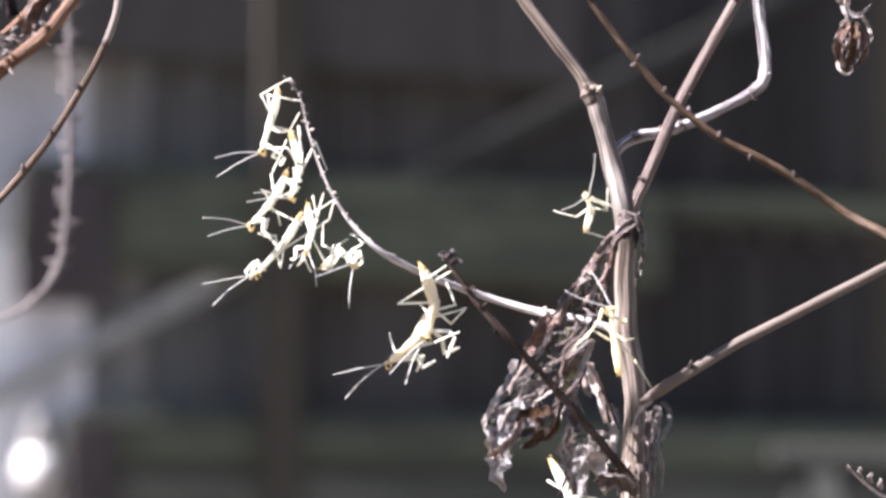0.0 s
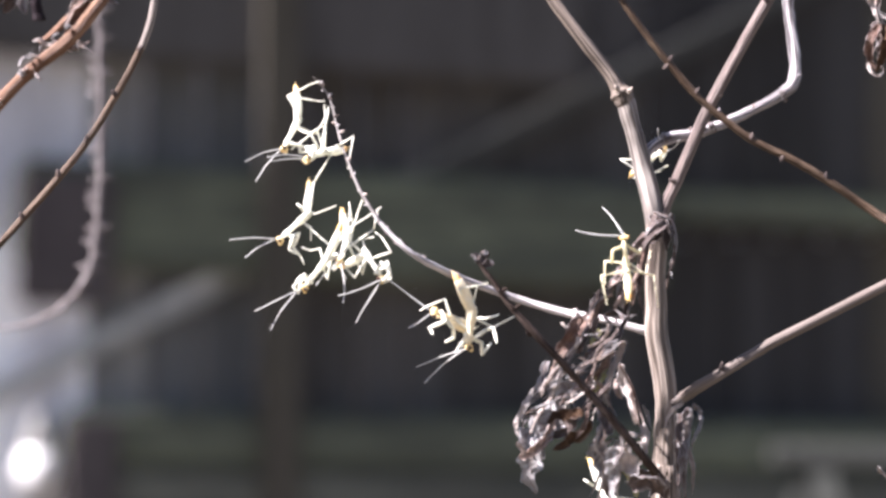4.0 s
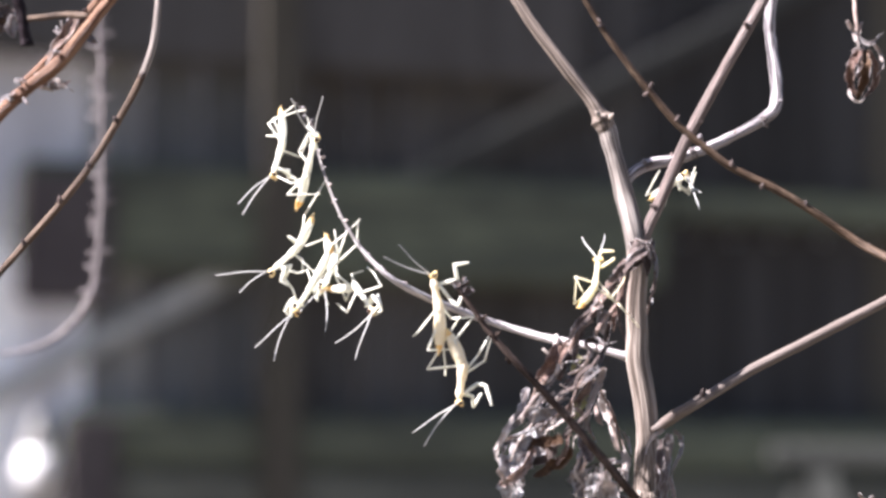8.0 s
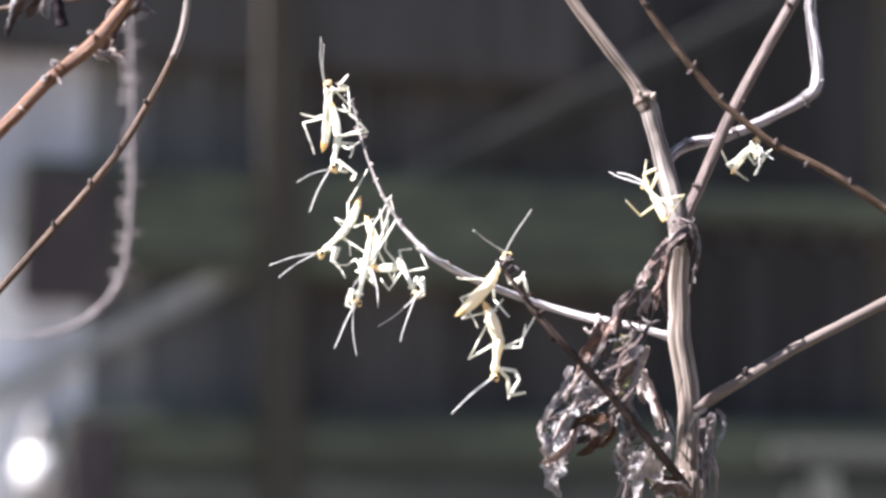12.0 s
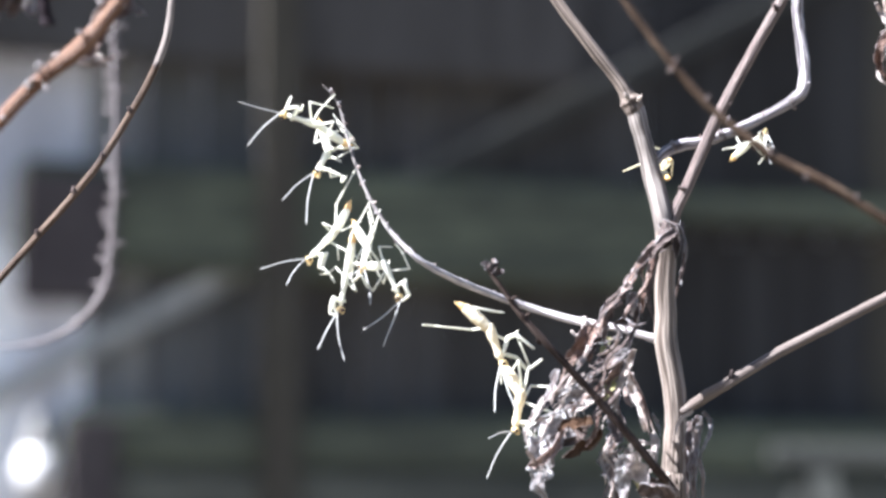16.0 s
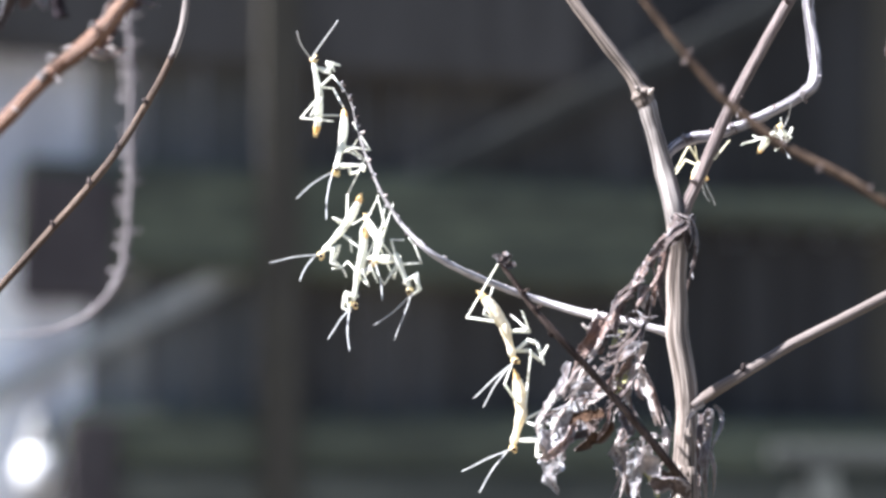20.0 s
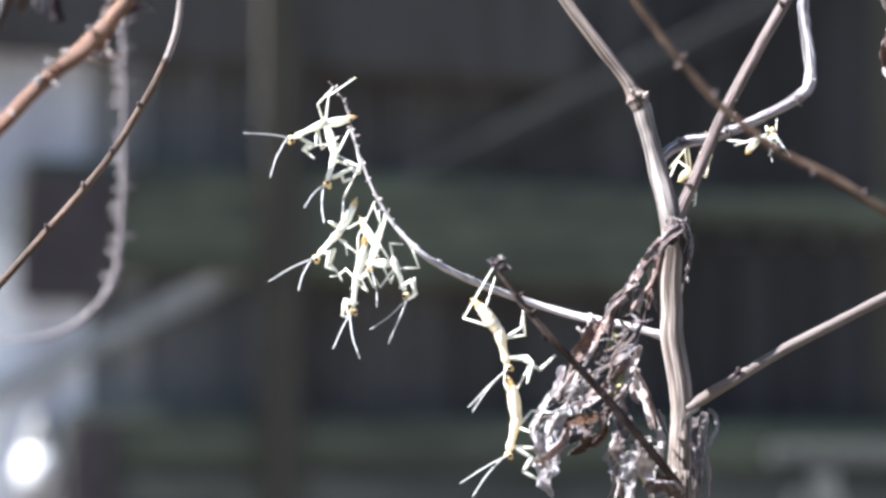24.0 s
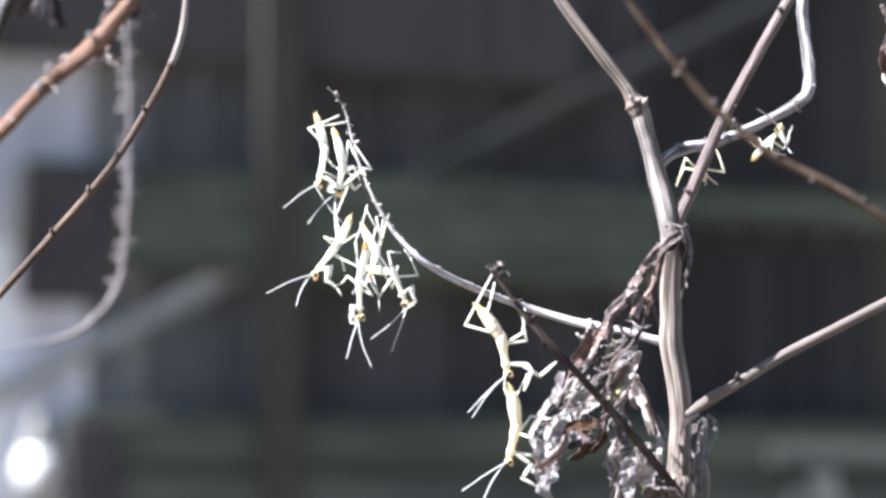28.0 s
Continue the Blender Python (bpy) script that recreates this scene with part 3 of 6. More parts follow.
def build_shrub():
    s = empty_thing("dry_shrub", to_world((28.5, 0, -700)), "leafless weathered shrub with forked tan stems and withered leaves", "shrub")
    stalk(s, "stem", [(28.5, 0, -702), (29.5, 0, -300), (28.6, 0, -80), (27.90, 0, -31.40), (27.70, 0, -28.00), (27.80, 0, -24.60), (27.90, 0, -21.30), (27.80, 0, -17.90), (27.30, 0, -14.50), (26.70, 0, -11.10), (26.70, 0, -7.80), (26.60, 0, -4.40), (26.80, 0, -1.00), (26.80, 0, 2.40)],
          [9, 6.5, 4.2, 3.53, 3.39, 2.99, 2.51, 2.72, 2.72, 2.72, 2.48, 2.38, 2.45, 2.65], STEM, "grooved pale tan main stem", 28, 6, 0.08, 9, 3)
    stalk(s, "left_fork", [(23.5, 1, 15.1), (23.29, 1, 15.91), (22.88, 1, 16.86), (22.54, 1, 17.53), (22.2, 1, 18.14), (21.12, 1, 19.97), (17.87, 1, 24.1), (13.86, 2, 29.61), (9.98, 4, 36.31), (6.61, 6, 44.11)],
          [1.4, 2.0, 2.5, 2.75, 2.0, 1.6, 1.5, 1.45, 1.4, 1.2], FORKBARK, "tan forked branch with a swollen node", 18, 6, 0.10, 0, 5)
    # sunlit stretch of the fork: its brightness is painted as paler bark
    stalk(s, "bleached_fork", [(26.85, 0, 1.08), (26.18, 0, 4.45), (25.32, 1, 8.19), (24.35, 1, 11.9), (23.98, 1, 13.3), (23.29, 1, 15.91), (22.88, 1, 16.9)],
          [2.5, 2.45, 2.3, 2.12, 2.06, 2.2, 2.45], FORKPALE, "lower length of the forked branch, painted as sunlit", 20, 8, 0.10, 7, 6)
    stalk(s, "right_fork", [(27.12, 0, 1.42), (27.8, 0, 4.12), (29.22, 0, 7.15), (32.59, 0, 14.91), (36.17, 0, 21.66), (40.01, 0, 28.54), (44.9, 2, 37.42), (49.3, 4, 45.88)],
          [1.6, 1.5, 1.45, 1.43, 1.43, 1.4, 1.35, 1.2], MAUVE, "mauve-tan straight branch", 14, 6, 0.07, 0, 7)
    stalk(s, "bent_branch", [(24.9, 1.5, 9.3), (26.2, 2.0, 10.9), (27.35, 2.5, 11.7), (28.9, 2.8, 12.3), (31.44, 3.2, 12.76), (35.31, 4.2, 14.09), (39.58, 5.5, 16.07), (42.47, 6.5, 17.72), (43.84, 7, 18.85), (44.47, 8, 20.85), (44.34, 9, 24.04), (43.92, 10, 27.96), (44.06, 10, 32.14), (45.74, 10, 38.42), (49.6, 8, 44.4)],
          [1.0, 1.3, 1.38, 1.42, 1.32, 1.28, 1.28, 1.36, 1.52, 1.5, 1.48, 1.46, 1.42, 1.34, 1.2], PALE, "bleached whitish bent branch", 14, 8, 0.22, 0, 9)
    stalk(s, "side_branch", [(28.40, -1, -19.70), (29.80, -1, -18.80), (31.50, -3, -17.40), (34.09, -4, -15.78), (39.81, -3, -12.42), (46.65, -2, -9.05), (52.86, -1, -5.98), (62.01, 1, -1.62), (76.05, 3, 3.82)],
          [1.0, 1.35, 1.4, 1.3, 1.25, 1.25, 1.25, 1.2, 1.0], SIDEBARK, "straight tan side branch with a dark bud", 14, 6, 0.08, 0, 11)
    twig_line = [(26.3, 3, -11.24), (24.26, 3, -10.63), (20.92, 4, -9.71), (16.24, 6, -8.95), (11.46, 7, -7.6), (7.3, 6, -6.19), (3.13, 3, -4.57), (-0.61, 0, -2.77), (-3.3, -1, -1.01), (-6.21, 0, 1.96), (-8.26, 1, 5.08), (-10.02, 3, 8.79), (-11.39, 5, 12.76), (-12.54, 8, 17.04), (-13.58, 8, 18.77), (-14.69, 8, 19.95)]
    stalk(s, "twig", twig_line[:11],
          [1.3, 0.95, 0.9, 1.05, 0.9, 0.9, 0.88, 0.80, 0.68, 0.5, 0.3], WHITISH, "slender bleached twig arching up to a thin tip", 10, 5, 0.16, 0, 13)
    stalk(s, "twig_tip", twig_line[9:],
          [0.44, 0.42, 0.34, 0.28, 0.24, 0.2, 0.1], TIPBARK, "thin grey tip of the twig", 9, 6, 0.2, 0, 14)
    stalk(s, "dark_twig", [(28.07, 0, -29.62), (24.76, -11, -25.61), (21.04, -13, -21.11), (16.47, -14, -15.89), (12.24, -15, -11.35), (9.04, -15, -7.76), (7.11, -15, -5.06), (5.64, -15, -3.14), (5, -15, -2.37)],
          [1.15, 1.06, 0.98, 0.92, 0.84, 0.74, 0.64, 0.48, 0.25], DARKTWIG, "dark brown crossing twig", 9, 5, 0.18, 0, 15)
    for x, y, dx, dz, d in ((700, 425, 1, 0.6, -0.2), (736, 452, -0.3, 1, -1), (662, 362, 1, 0.3, 1), (640, 330, 0.8, 0.6, 2.8), (634, 300, 1, 0.5, 3.3), (770, 476, 0.3, 1, -0.1), (828, 503, 0.2, 1, 2.9), (704, 430, -1, -0.4, 0.2), (622, 250, 1, 0.3, 4.6), (612, 222, 1, 0.2, 6.2), (601, 192, 1, 0, 8), (588, 168, 1, 0.3, 8), (611, 235, -1, 0.2, 8), (722, 446, -1, -0.5, -0.6), (790, 490, 0, -1, 0.8), (910, 536, 0.2, 1, 6.3)):
        bud(s, P_AT(x, y, d), (dx, -0.4, dz), 0.42, LEAFDARK if x % 4 < 2 else LEAFPALE)
    for x, y, d, size, mat, dx, dz in ((1296,670,-4.4,.8,LEAFDARK,.1,1), (1212,338,-.6,.7,MAUVE,-1,.4), (1376,20,-.6,.8,MAUVE,-.6,.8), (1288,186,-.3,.6,MAUVE,1,-.2), (1112,176,-.6,.7,STEM,-.6,.8), (1132,180,-.4,.7,STEM,.5,.8), (1240,247,2.3,.35,LEAF,0,1), (1206,262,1.8,.4,LEAFDARK,-.2,1), (1352,206,3.9,.35,LEAF,0,1), (1400,181,5,.4,PALE,-.6,1), (1431,150,6.4,.35,PALE,1,0), (1416,98,9.6,.35,PALE,-1,0), (1232,720,-1.4,1.1,PALE,.2,1), (1290,222,2.9,.9,PALE,.1,1)):
        bud(s, P_AT(x, y, d), (dx, -0.5, dz), size, mat)
    for x, y, d in ((928, 566, -15.2), (956, 610, -15), (1000, 645, -14.6), (1062, 712, -14), (905, 536, -15.2)):
        bud(s, P_AT(x, y, d), (-0.4, -0.5, 0.6), 0.6, DARKTWIG, "node")
        bud(s, P_AT(x + 6, y - 4, d), (0.7, -0.3, 0.5), 0.5, DARKTWIG, "node")
    rnd = random.Random(33)
    run = smooth_line(twig_line, 4)
    for i in range(9, len(run) - 2, 2):
        side = (run[i + 1] - run[i - 1]).cross(Vector((0, 1, 0))).normalized() * rnd.choice((1, -1))
        bud(s, tuple(run[i] + side * 0.16), tuple(side + Vector((0, rnd.uniform(-0.5, 0.2), 0.3))), rnd.uniform(0.2, 0.36), WHITISH)
    # frayed fibres round the bent branch's nodes
    rnd = random.Random(71)
    for x, y, d, lean, n in ((1196, 262, 2.6, 0.35, 7), (1276, 243, 3.4, 0.3, 4), (1404, 188, 5.9, 0.6, 4)):
        c = Vector(P_AT(x, y, d))
        for i in range(n):
            off, r, a0 = rnd.uniform(-0.45, 0.45), rnd.uniform(0.66, 0.8), rnd.uniform(-0.5, 0.5)
            along, up = Vector((math.cos(lean), 0, math.sin(lean))), Vector((-math.sin(lean), 0, math.cos(lean)))
            pts = [tuple(c + along * (off + rnd.uniform(-0.12, 0.12)) + up * math.cos(a0 + k * 0.5) * r - Vector((0, 1, 0)) * math.sin(a0 + k * 0.5) * r) for k in range(rnd.randint(4, 7))]
            plant_part("fibre", tube(pts, [0.05] + [0.09] * (len(pts) - 2) + [0.04], 5, 2, 0.4, seed=700 + i), LEAFDARK if i % 3 else TIPBARK, s)
    # small hooked tendril on the twig, and the shrivelled tip of the dark twig
    stalk(s, "tendril", [(17.29, 5, -8.57), (17.16, 4, -9.37), (16.89, 4, -10.19), (16.27, 4, -10.67), (15.59, 4, -10.05)], [0.6, 0.5, 0.42, 0.4, 0.3], LEAFPALE, "hooked dry tendril", 7, 4, 0.2, 0, 19)
    for i, (a, b) in enumerate((((5.26, -15, -2.76), (4.36, -15, -1.86)), ((5.38, -15, -2.88), (6.41, -15, -1.54)), ((5.83, -15, -3.27), (7.11, -15, -2.88)), ((5.51, -15, -2.76), (5.82, -6, -1.39)))):
        m = (Vector(a) + Vector(b)) / 2 + Vector((0.2, 0.3, 0.3))
        dry_leaf(s, [a, tuple(m), b], 0.9, LEAFDARK, 1.6, 1.0, 70 + i)
    build_leaves(s)
    return s


def P_AT(x, y, d):
    """A point d mm behind the middle plane of the plant, from its bearing in the view grid."""
    k = (300 + d) / GRID
    return ((x - 784) * k, d, (441 - y) * k)


GRID = 4446.29


def build_leaves(s):
    """The withered leaf cluster below the fork, the sheaths at the nodes and the leaf high on the outer side."""
    spine = [(26.72, -3, 2.2), (24.95, -5, 0.07), (23.01, -6, -2.45), (21.69, -6, -4.69), (19.9, -7, -6.85), (18.45, -7, -9.69), (16.87, -7, -13.11)]
    for i, (mat, turn, r) in enumerate(((LEAFDARK, 0.0, 0.42), (LEAF, 2.1, 0.36), (LEAFDARK, 4.2, 0.30), (GREYLEAF, 3.2, 0.20))):
        line = smooth_line(spine, 5)
        pts = [p + Vector((math.sin(k * 0.6 + turn + math.sin(k * 0.9 + i * 2)) * 0.42, math.cos(k * 0.6 + turn) * 0.4, math.sin(k * 0.43 + turn * 2) * 0.5)) * (0.6 + 0.5 * math.sin(k * 0.37 + i)) for k, p in enumerate(line)]
        plant_part("leaf_stalk", tube(pts, [r * 1.35 * (1 + 0.35 * math.sin(k * 1.3 + i)) * (1 - 0.4 * k / len(line)) for k in range(len(line))], 8, 2, 0.6, 0, 0.7, 21 + i), mat, s, "twisted withered leaf stalk")
    for i, (pts, r, mat) in enumerate((
            ([(26.1, -4, 1.4), (25.21, -5, -1.26), (24.68, -5, -4.25), (24.28, -5, -6.57), (24.95, -5, -8.89)], 0.24, LEAFDARK),
            ([(24.2, -6, -1.92), (23.85, -7, -4.22), (22.67, -7, -5.86), (21.35, -7, -7.84), (21.48, -7, -9.82)], 0.22, LEAF),
            ([(26.99, -3, 2.4), (28.46, -3, 0.73), (28.59, -3, -1.94), (27.92, -3, -4.28), (27.75, -2, -5.96)], 0.2, LEAFDARK))):
        plant_part("leaf_stalk", tube(pts, [r] * (len(pts) - 1) + [r * 0.5], 8, 5, 0.5, 0, 0.7, 40 + i), mat, s)
    for i, (pts, w, mat, curl, twist) in enumerate((
            ([(22.96, -5, -1.92), (21.69, -6, -5.22), (20.23, -6, -6.88), (18.91, -6, -8.53)], 0.96, LEAFDARK, 1.7, 2.0),
            ([(25.03, -4, 0.73), (23.62, -5, -1.92), (23.95, -5, -4.58), (24.37, -4, -7.26)], 1.12, LEAF, 1.6, 1.3),
            ([(25.83, -2.5, 2.88), (26.45, -3, 1.27), (25.52, -3, -0.73)], 2.2, LEAFDARK, 1.2, 0.8),
            ([(28.28, -2, 3.08), (27.5, -3.2, 1.54), (26.43, -3.2, 0.2), (24.9, -4, -1.4)], 1.6, LEAFDARK, 1.3, 1.0),
            ([(26.18, -3, 3.27), (27.48, -3.4, 3), (28.46, -3, 1.94), (28.77, -2.5, 0.07)], 1.1, LEAF, 1.5, 1.2),
            ([(26.95, -3.4, 2.74), (27.73, -3.6, 0.73), (27.5, -3.2, -1.4)], 1.8, LEAFDARK, 1.1, -0.5),
            ([(27.5, -2.5, 2.88), (28.19, -3, 1.07), (27.79, -3, -0.94)], 1.2, LEAFDARK, 1.4, -0.8),
            ([(26.45, -3, 2.61), (27.08, -3.4, 1.73), (27.23, -3.2, -0.27)], 1.04, LEAF, 1.3, 0.6))):
        dry_leaf(s, pts, w if mat is GREYLEAF or mat is LEAFAMBER else w * 0.52, mat, curl, twist, 100 + i, 0.65)
    # bearings in the view grid, depth, width in mm, curl, twist, turn about the midrib
    withered(s, "broad hanging leaf folded along its midrib", GREYLEAF, -8, 3.5, 1.15, 0.4, 0.25, (1048, 702), (1008, 732), (986, 772), (966, 812), (955, 848), (964, 892))
    withered(s, "", LEAF, -9.5, 1.5, 1.7, 0.9, -0.5, (1000, 752), (984, 786), (966, 812), (946, 826), (936, 830))
    withered(s, "", LEAFPALE, -10, 0.7, 1.4, 0.8, 0.4, (934, 801), (944, 810), (950, 826))
    withered(s, "curled amber fold of a dry leaf", LEAFAMBER, -11, 1.5, 1.3, 0.6, 0.3, (1054, 752), (1028, 753), (1004, 757), (986, 770))
    withered(s, "", LEAFAMBER, -10.5, 1.7, 1.3, 0.8, -0.3, (1054, 762), (1044, 784), (1018, 798), (996, 810))
    # dark piece set behind the fold: the shade in its hollow put into colour
    withered(s, "", LEAFDARK, -9.2, 1.9, 0.8, 0.3, 0.2, (1042, 766), (1018, 776), (992, 790))
    withered(s, "", REDLEAF, -10.8, 0.7, 1.7, 1.4, 0.5, (1058, 740), (1060, 764), (1048, 786), (1040, 796))
    withered(s, "silvery leaf curled into a hook", LEAFPALE, -8, 0.85, 1.4, 1.0, 0.4, (1036, 664), (1004, 690), (966, 716), (946, 742), (934, 768), (936, 788), (947, 799))
    withered(s, "", GREYLEAF, -8.5, 0.55, 1.4, 0.6, 0.2, (980, 752), (960, 752), (946, 764), (944, 778))
    withered(s, "", GREYLEAF, -8, 0.95, 1.2, 0.5, 0.4, (988, 660), (982, 684), (972, 704), (962, 720))
    withered(s, "", GREYLEAF, -9, 0.6, 1.7, 1.0, 0.2, (1016, 688), (992, 702), (970, 722), (950, 738))
    withered(s, "", LEAF, -9.4, 0.5, 1.7, 1.0, 0.2, (1018, 714), (990, 732), (966, 742), (946, 752))
    withered(s, "russet leaf folded upon itself", REDLEAF, -7, 1.9, 1.1, 0.3, 0.15, (1052, 584), (1034, 604), (1020, 630), (1008, 660))
    withered(s, "", GREYLEAF, -7.8, 0.6, 1.7, 1.4, 0.3, (1056, 596), (1046, 622), (1034, 646), (1014, 670))
    withered(s, "", LEAFDARK, -8, 0.8, 1.6, 2.0, 0.2, (1078, 580), (1072, 600), (1088, 616), (1108, 606), (1110, 588))
    withered(s, "", GREYLEAF, -8.6, 0.55, 1.6, 1.0, 0.1, (1086, 576), (1098, 590), (1096, 606), (1082, 602))
    withered(s, "", GREYLEAF, -8, 1.1, 1.6, 1.6, 0.4, (1116, 622), (1088, 642), (1062, 658), (1040, 676), (1020, 690))
    withered(s, "", LEAF, -8.4, 1.0, 1.7, 1.4, -0.4, (1104, 640), (1084, 664), (1066, 688), (1052, 704), (1038, 728))
    withered(s, "", LEAFDARK, -7.6, 1.0, 1.5, 1.2, 0.2, (1100, 618), (1080, 634), (1064, 646), (1050, 650))
    withered(s, "", LEAFPALE, -8.2, 0.95, 1.6, 1.2, 0.3, (1124, 622), (1114, 650), (1102, 682), (1094, 712), (1098, 738))
    withered(s, "", GREYLEAF, -8.6, 0.8, 1.7, 1.5, -0.3, (1098, 700), (1088, 722), (1078, 738), (1082, 756))
    withered(s, "yellowed flap of a dry leaf", YELLOWED, -7, 1.4, 0.9, 0.5, 0.5, (1102, 662), (1088, 688), (1068, 714))
    withered(s, "", YELLOWED, -6.6, 0.75, 0.9, 0.6, 0.3, (1082, 602), (1072, 614), (1064, 628))
    withered(s, "pale leaf hanging behind the cluster", LEAFPALE, 3, 1.15, 1.1, 0.4, 0.4, (1118, 660), (1126, 694), (1136, 722), (1142, 746), (1146, 768))
    withered(s, "", LEAF, -3, 0.5, 1.7, 1.4, 0.3, (1116, 660), (1138, 704), (1152, 740), (1164, 780))
    withered(s, "", LEAF, -5, 0.55, 1.7, 1.0, 0.3, (1108, 690), (1112, 712), (1120, 724))
    withered(s, "", GREYLEAF, -8, 1.8, 1.2, 0.8, 0.3, (1088, 742), (1094, 772), (1080, 796), (1064, 813))
    withered(s, "", LEAFPALE, -9, 0.6, 1.6, 0.8, 0.1, (1064, 812), (1086, 804), (1106, 794))
    withered(s, "", GREYLEAF, -7.5, 2.5, 1.2, 0.6, 0.3, (1082, 802), (1086, 834), (1096, 864), (1106, 900))
    withered(s, "", LEAFPALE, -9, 0.5, 1.5, 0.5, 0.2, (1112, 796), (1106, 832), (1108, 866), (1114, 900))
    withered(s, "bleached yellowish leaf fold", YELLOWED, -6.5, 1.5, 1.0, 0.4, 0.5, (1116, 808), (1130, 842), (1144, 876), (1148, 900))
    withered(s, "", LEAFPALE, -8, 0.4, 1.3, 0.4, 0.1, (1086, 822), (1082, 852), (1072, 880), (1062, 900))
    withered(s, "", LEAFPALE, -6, 0.65, 1.6, 0.8, 0.3, (1112, 792), (1132, 782), (1150, 786), (1160, 772))
    withered(s, "", LEAFPALE, -5, 1.2, 1.2, 0.6, 0.5, (1158, 768), (1166, 796), (1160, 826), (1150, 838))
    withered(s, "", GREYLEAF, -5.5, 0.5, 1.6, 1.2, 0.3, (1156, 734), (1166, 752), (1172, 776))
    withered(s, "", LEAFDARK, -7, 1.8, 0.9, 0.5, 0.2, (1146, 862), (1170, 860), (1190, 880), (1198, 902))
    withered(s, "", LEAF, -8.5, 0.7, 1.7, 1.4, 0.3, (1072, 690), (1088, 706), (1100, 730), (1112, 752))
    withered(s, "", LEAFPALE, -10, 0.5, 1.4, 0.8, 0.2, (1044, 690), (1036, 706), (1030, 722), (1036, 738))
    withered(s, "", LEAFDARK, -6, 1.3, 1.5, 1.4, 0.3, (1196, 410), (1166, 440), (1136, 474), (1114, 506))
    withered(s, "", LEAF, -6.5, 1.2, 1.6, 1.6, 0.5, (1150, 452), (1128, 486), (1108, 516), (1092, 530))
    withered(s, "", REDLEAF, -4, 0.9, 1.3, 0.8, 0.3, (1158, 450), (1152, 490), (1142, 528), (1138, 560))
    withered(s, "", LEAFDARK, -7, 1.3, 1.6, 1.6, 0.2, (1118, 504), (1096, 530), (1074, 552), (1060, 576))
    withered(s, "", GREYLEAF, -5, 1.3, 1.1, 0.5, 0.3, (1122, 520), (1120, 546), (1126, 570))
    withered(s, "", LEAFDARK, -7.5, 0.9, 1.6, 1.2, 0.2, (1088, 574), (1108, 570), (1128, 580), (1146, 574))
    withered(s, "", LEAFDARK, -7, 0.9, 1.6, 1.2, 0.4, (1136, 540), (1130, 572), (1122, 600), (1112, 626))
    withered(s, "", LEAF, -7, 0.7, 1.6, 1.4, 0.4, (1062, 572), (1050, 590), (1046, 612), (1038, 636))
    withered(s, "", GREYLEAF, -2.5, 0.5, 1.4, 0.7, 0.3, (1202, 408), (1216, 428), (1214, 462), (1208, 492), (1210, 512))
    # crumpled sheath beside the foot of the side branch
    withered(s, "grey sheath crumpled beside the stem", GREYLEAF, -3, 1.4, 1.2, 0.4, 0.3, (1238, 738), (1236, 772), (1230, 812), (1230, 852), (1234, 900))
    withered(s, "", LEAFPALE, -4.5, 0.55, 1.5, 0.6, 0.3, (1230, 732), (1212, 744), (1202, 758), (1196, 776))
    withered(s, "", GREYLEAF, -3.6, 0.6, 1.5, 0.8, 0.3, (1244, 732), (1258, 748), (1260, 772), (1248, 798), (1242, 826))
    withered(s, "", LEAFPALE, -4, 0.7, 1.4, 0.8, 0.5, (1232, 764), (1234, 800), (1246, 840), (1246, 892))
    withered(s, "", LEAFDARK, -2.6, 0.9, 1.3, 0.8, 0.4, (1222, 750), (1220, 792), (1222, 840), (1220, 900))
    withered(s, "pale speckled papery leaf", LEAFPALE, -11, 1.9, 0.6, 0.3, 0.2, (1116, 808), (1124, 823), (1134, 840), (1146, 854), (1150, 860))
    withered(s, "", LEAFDARK, -11.5, 2.4, 1.0, 0.4, 0.2, (1132, 874), (1152, 864), (1174, 866), (1188, 880), (1194, 898))
    withered(s, "", GREYLEAF, -11, 1.5, 1.0, 0.4, 0.3, (1110, 808), (1104, 838), (1106, 868), (1100, 903))
    rnd = random.Random(9)
    count = 0
    while count < 30:
        y = rnd.uniform(588, 850)
        edge = 1085 - (y - 545) * 0.62 if y < 740 else 964 + (y - 740) * 0.25
        x, d = rnd.uniform(edge, 1118 if y < 770 else 1150), rnd.uniform(-13, -5)
        if y > 725 and x < 1085:
            if rnd.random() < 0.8:
                continue
        count += 1
        run = rnd.uniform(30, 90)
        lean = rnd.gauss(0.7, 0.4) if x < 1110 else rnd.gauss(0.0, 0.4)
        dx, dy, bow = -run * math.sin(lean), run * math.cos(lean), rnd.uniform(-14, 14)
        pts = [P_AT(x + dx * j / 6 + bow * math.sin(j * 0.52) + rnd.uniform(-2.5, 2.5), y + dy * j / 6 + rnd.uniform(-3, 3), d + rnd.uniform(-0.4, 0.4)) for j in range(7)]
        w = rnd.choice((0.07, 0.09, 0.12, 0.16, 0.22))
        plant_part("shred", tube(pts, [w * 0.6, w * 1.1, w, w * 1.3, w * 0.7, w, w * 0.3], 6, 3, 0.7, 0, rnd.uniform(0.22, 0.5), 200 + count), (LEAFPALE, GREYLEAF, LEAF, LEAFPALE, GREYLEAF, LEAFDARK)[count % 6], s)
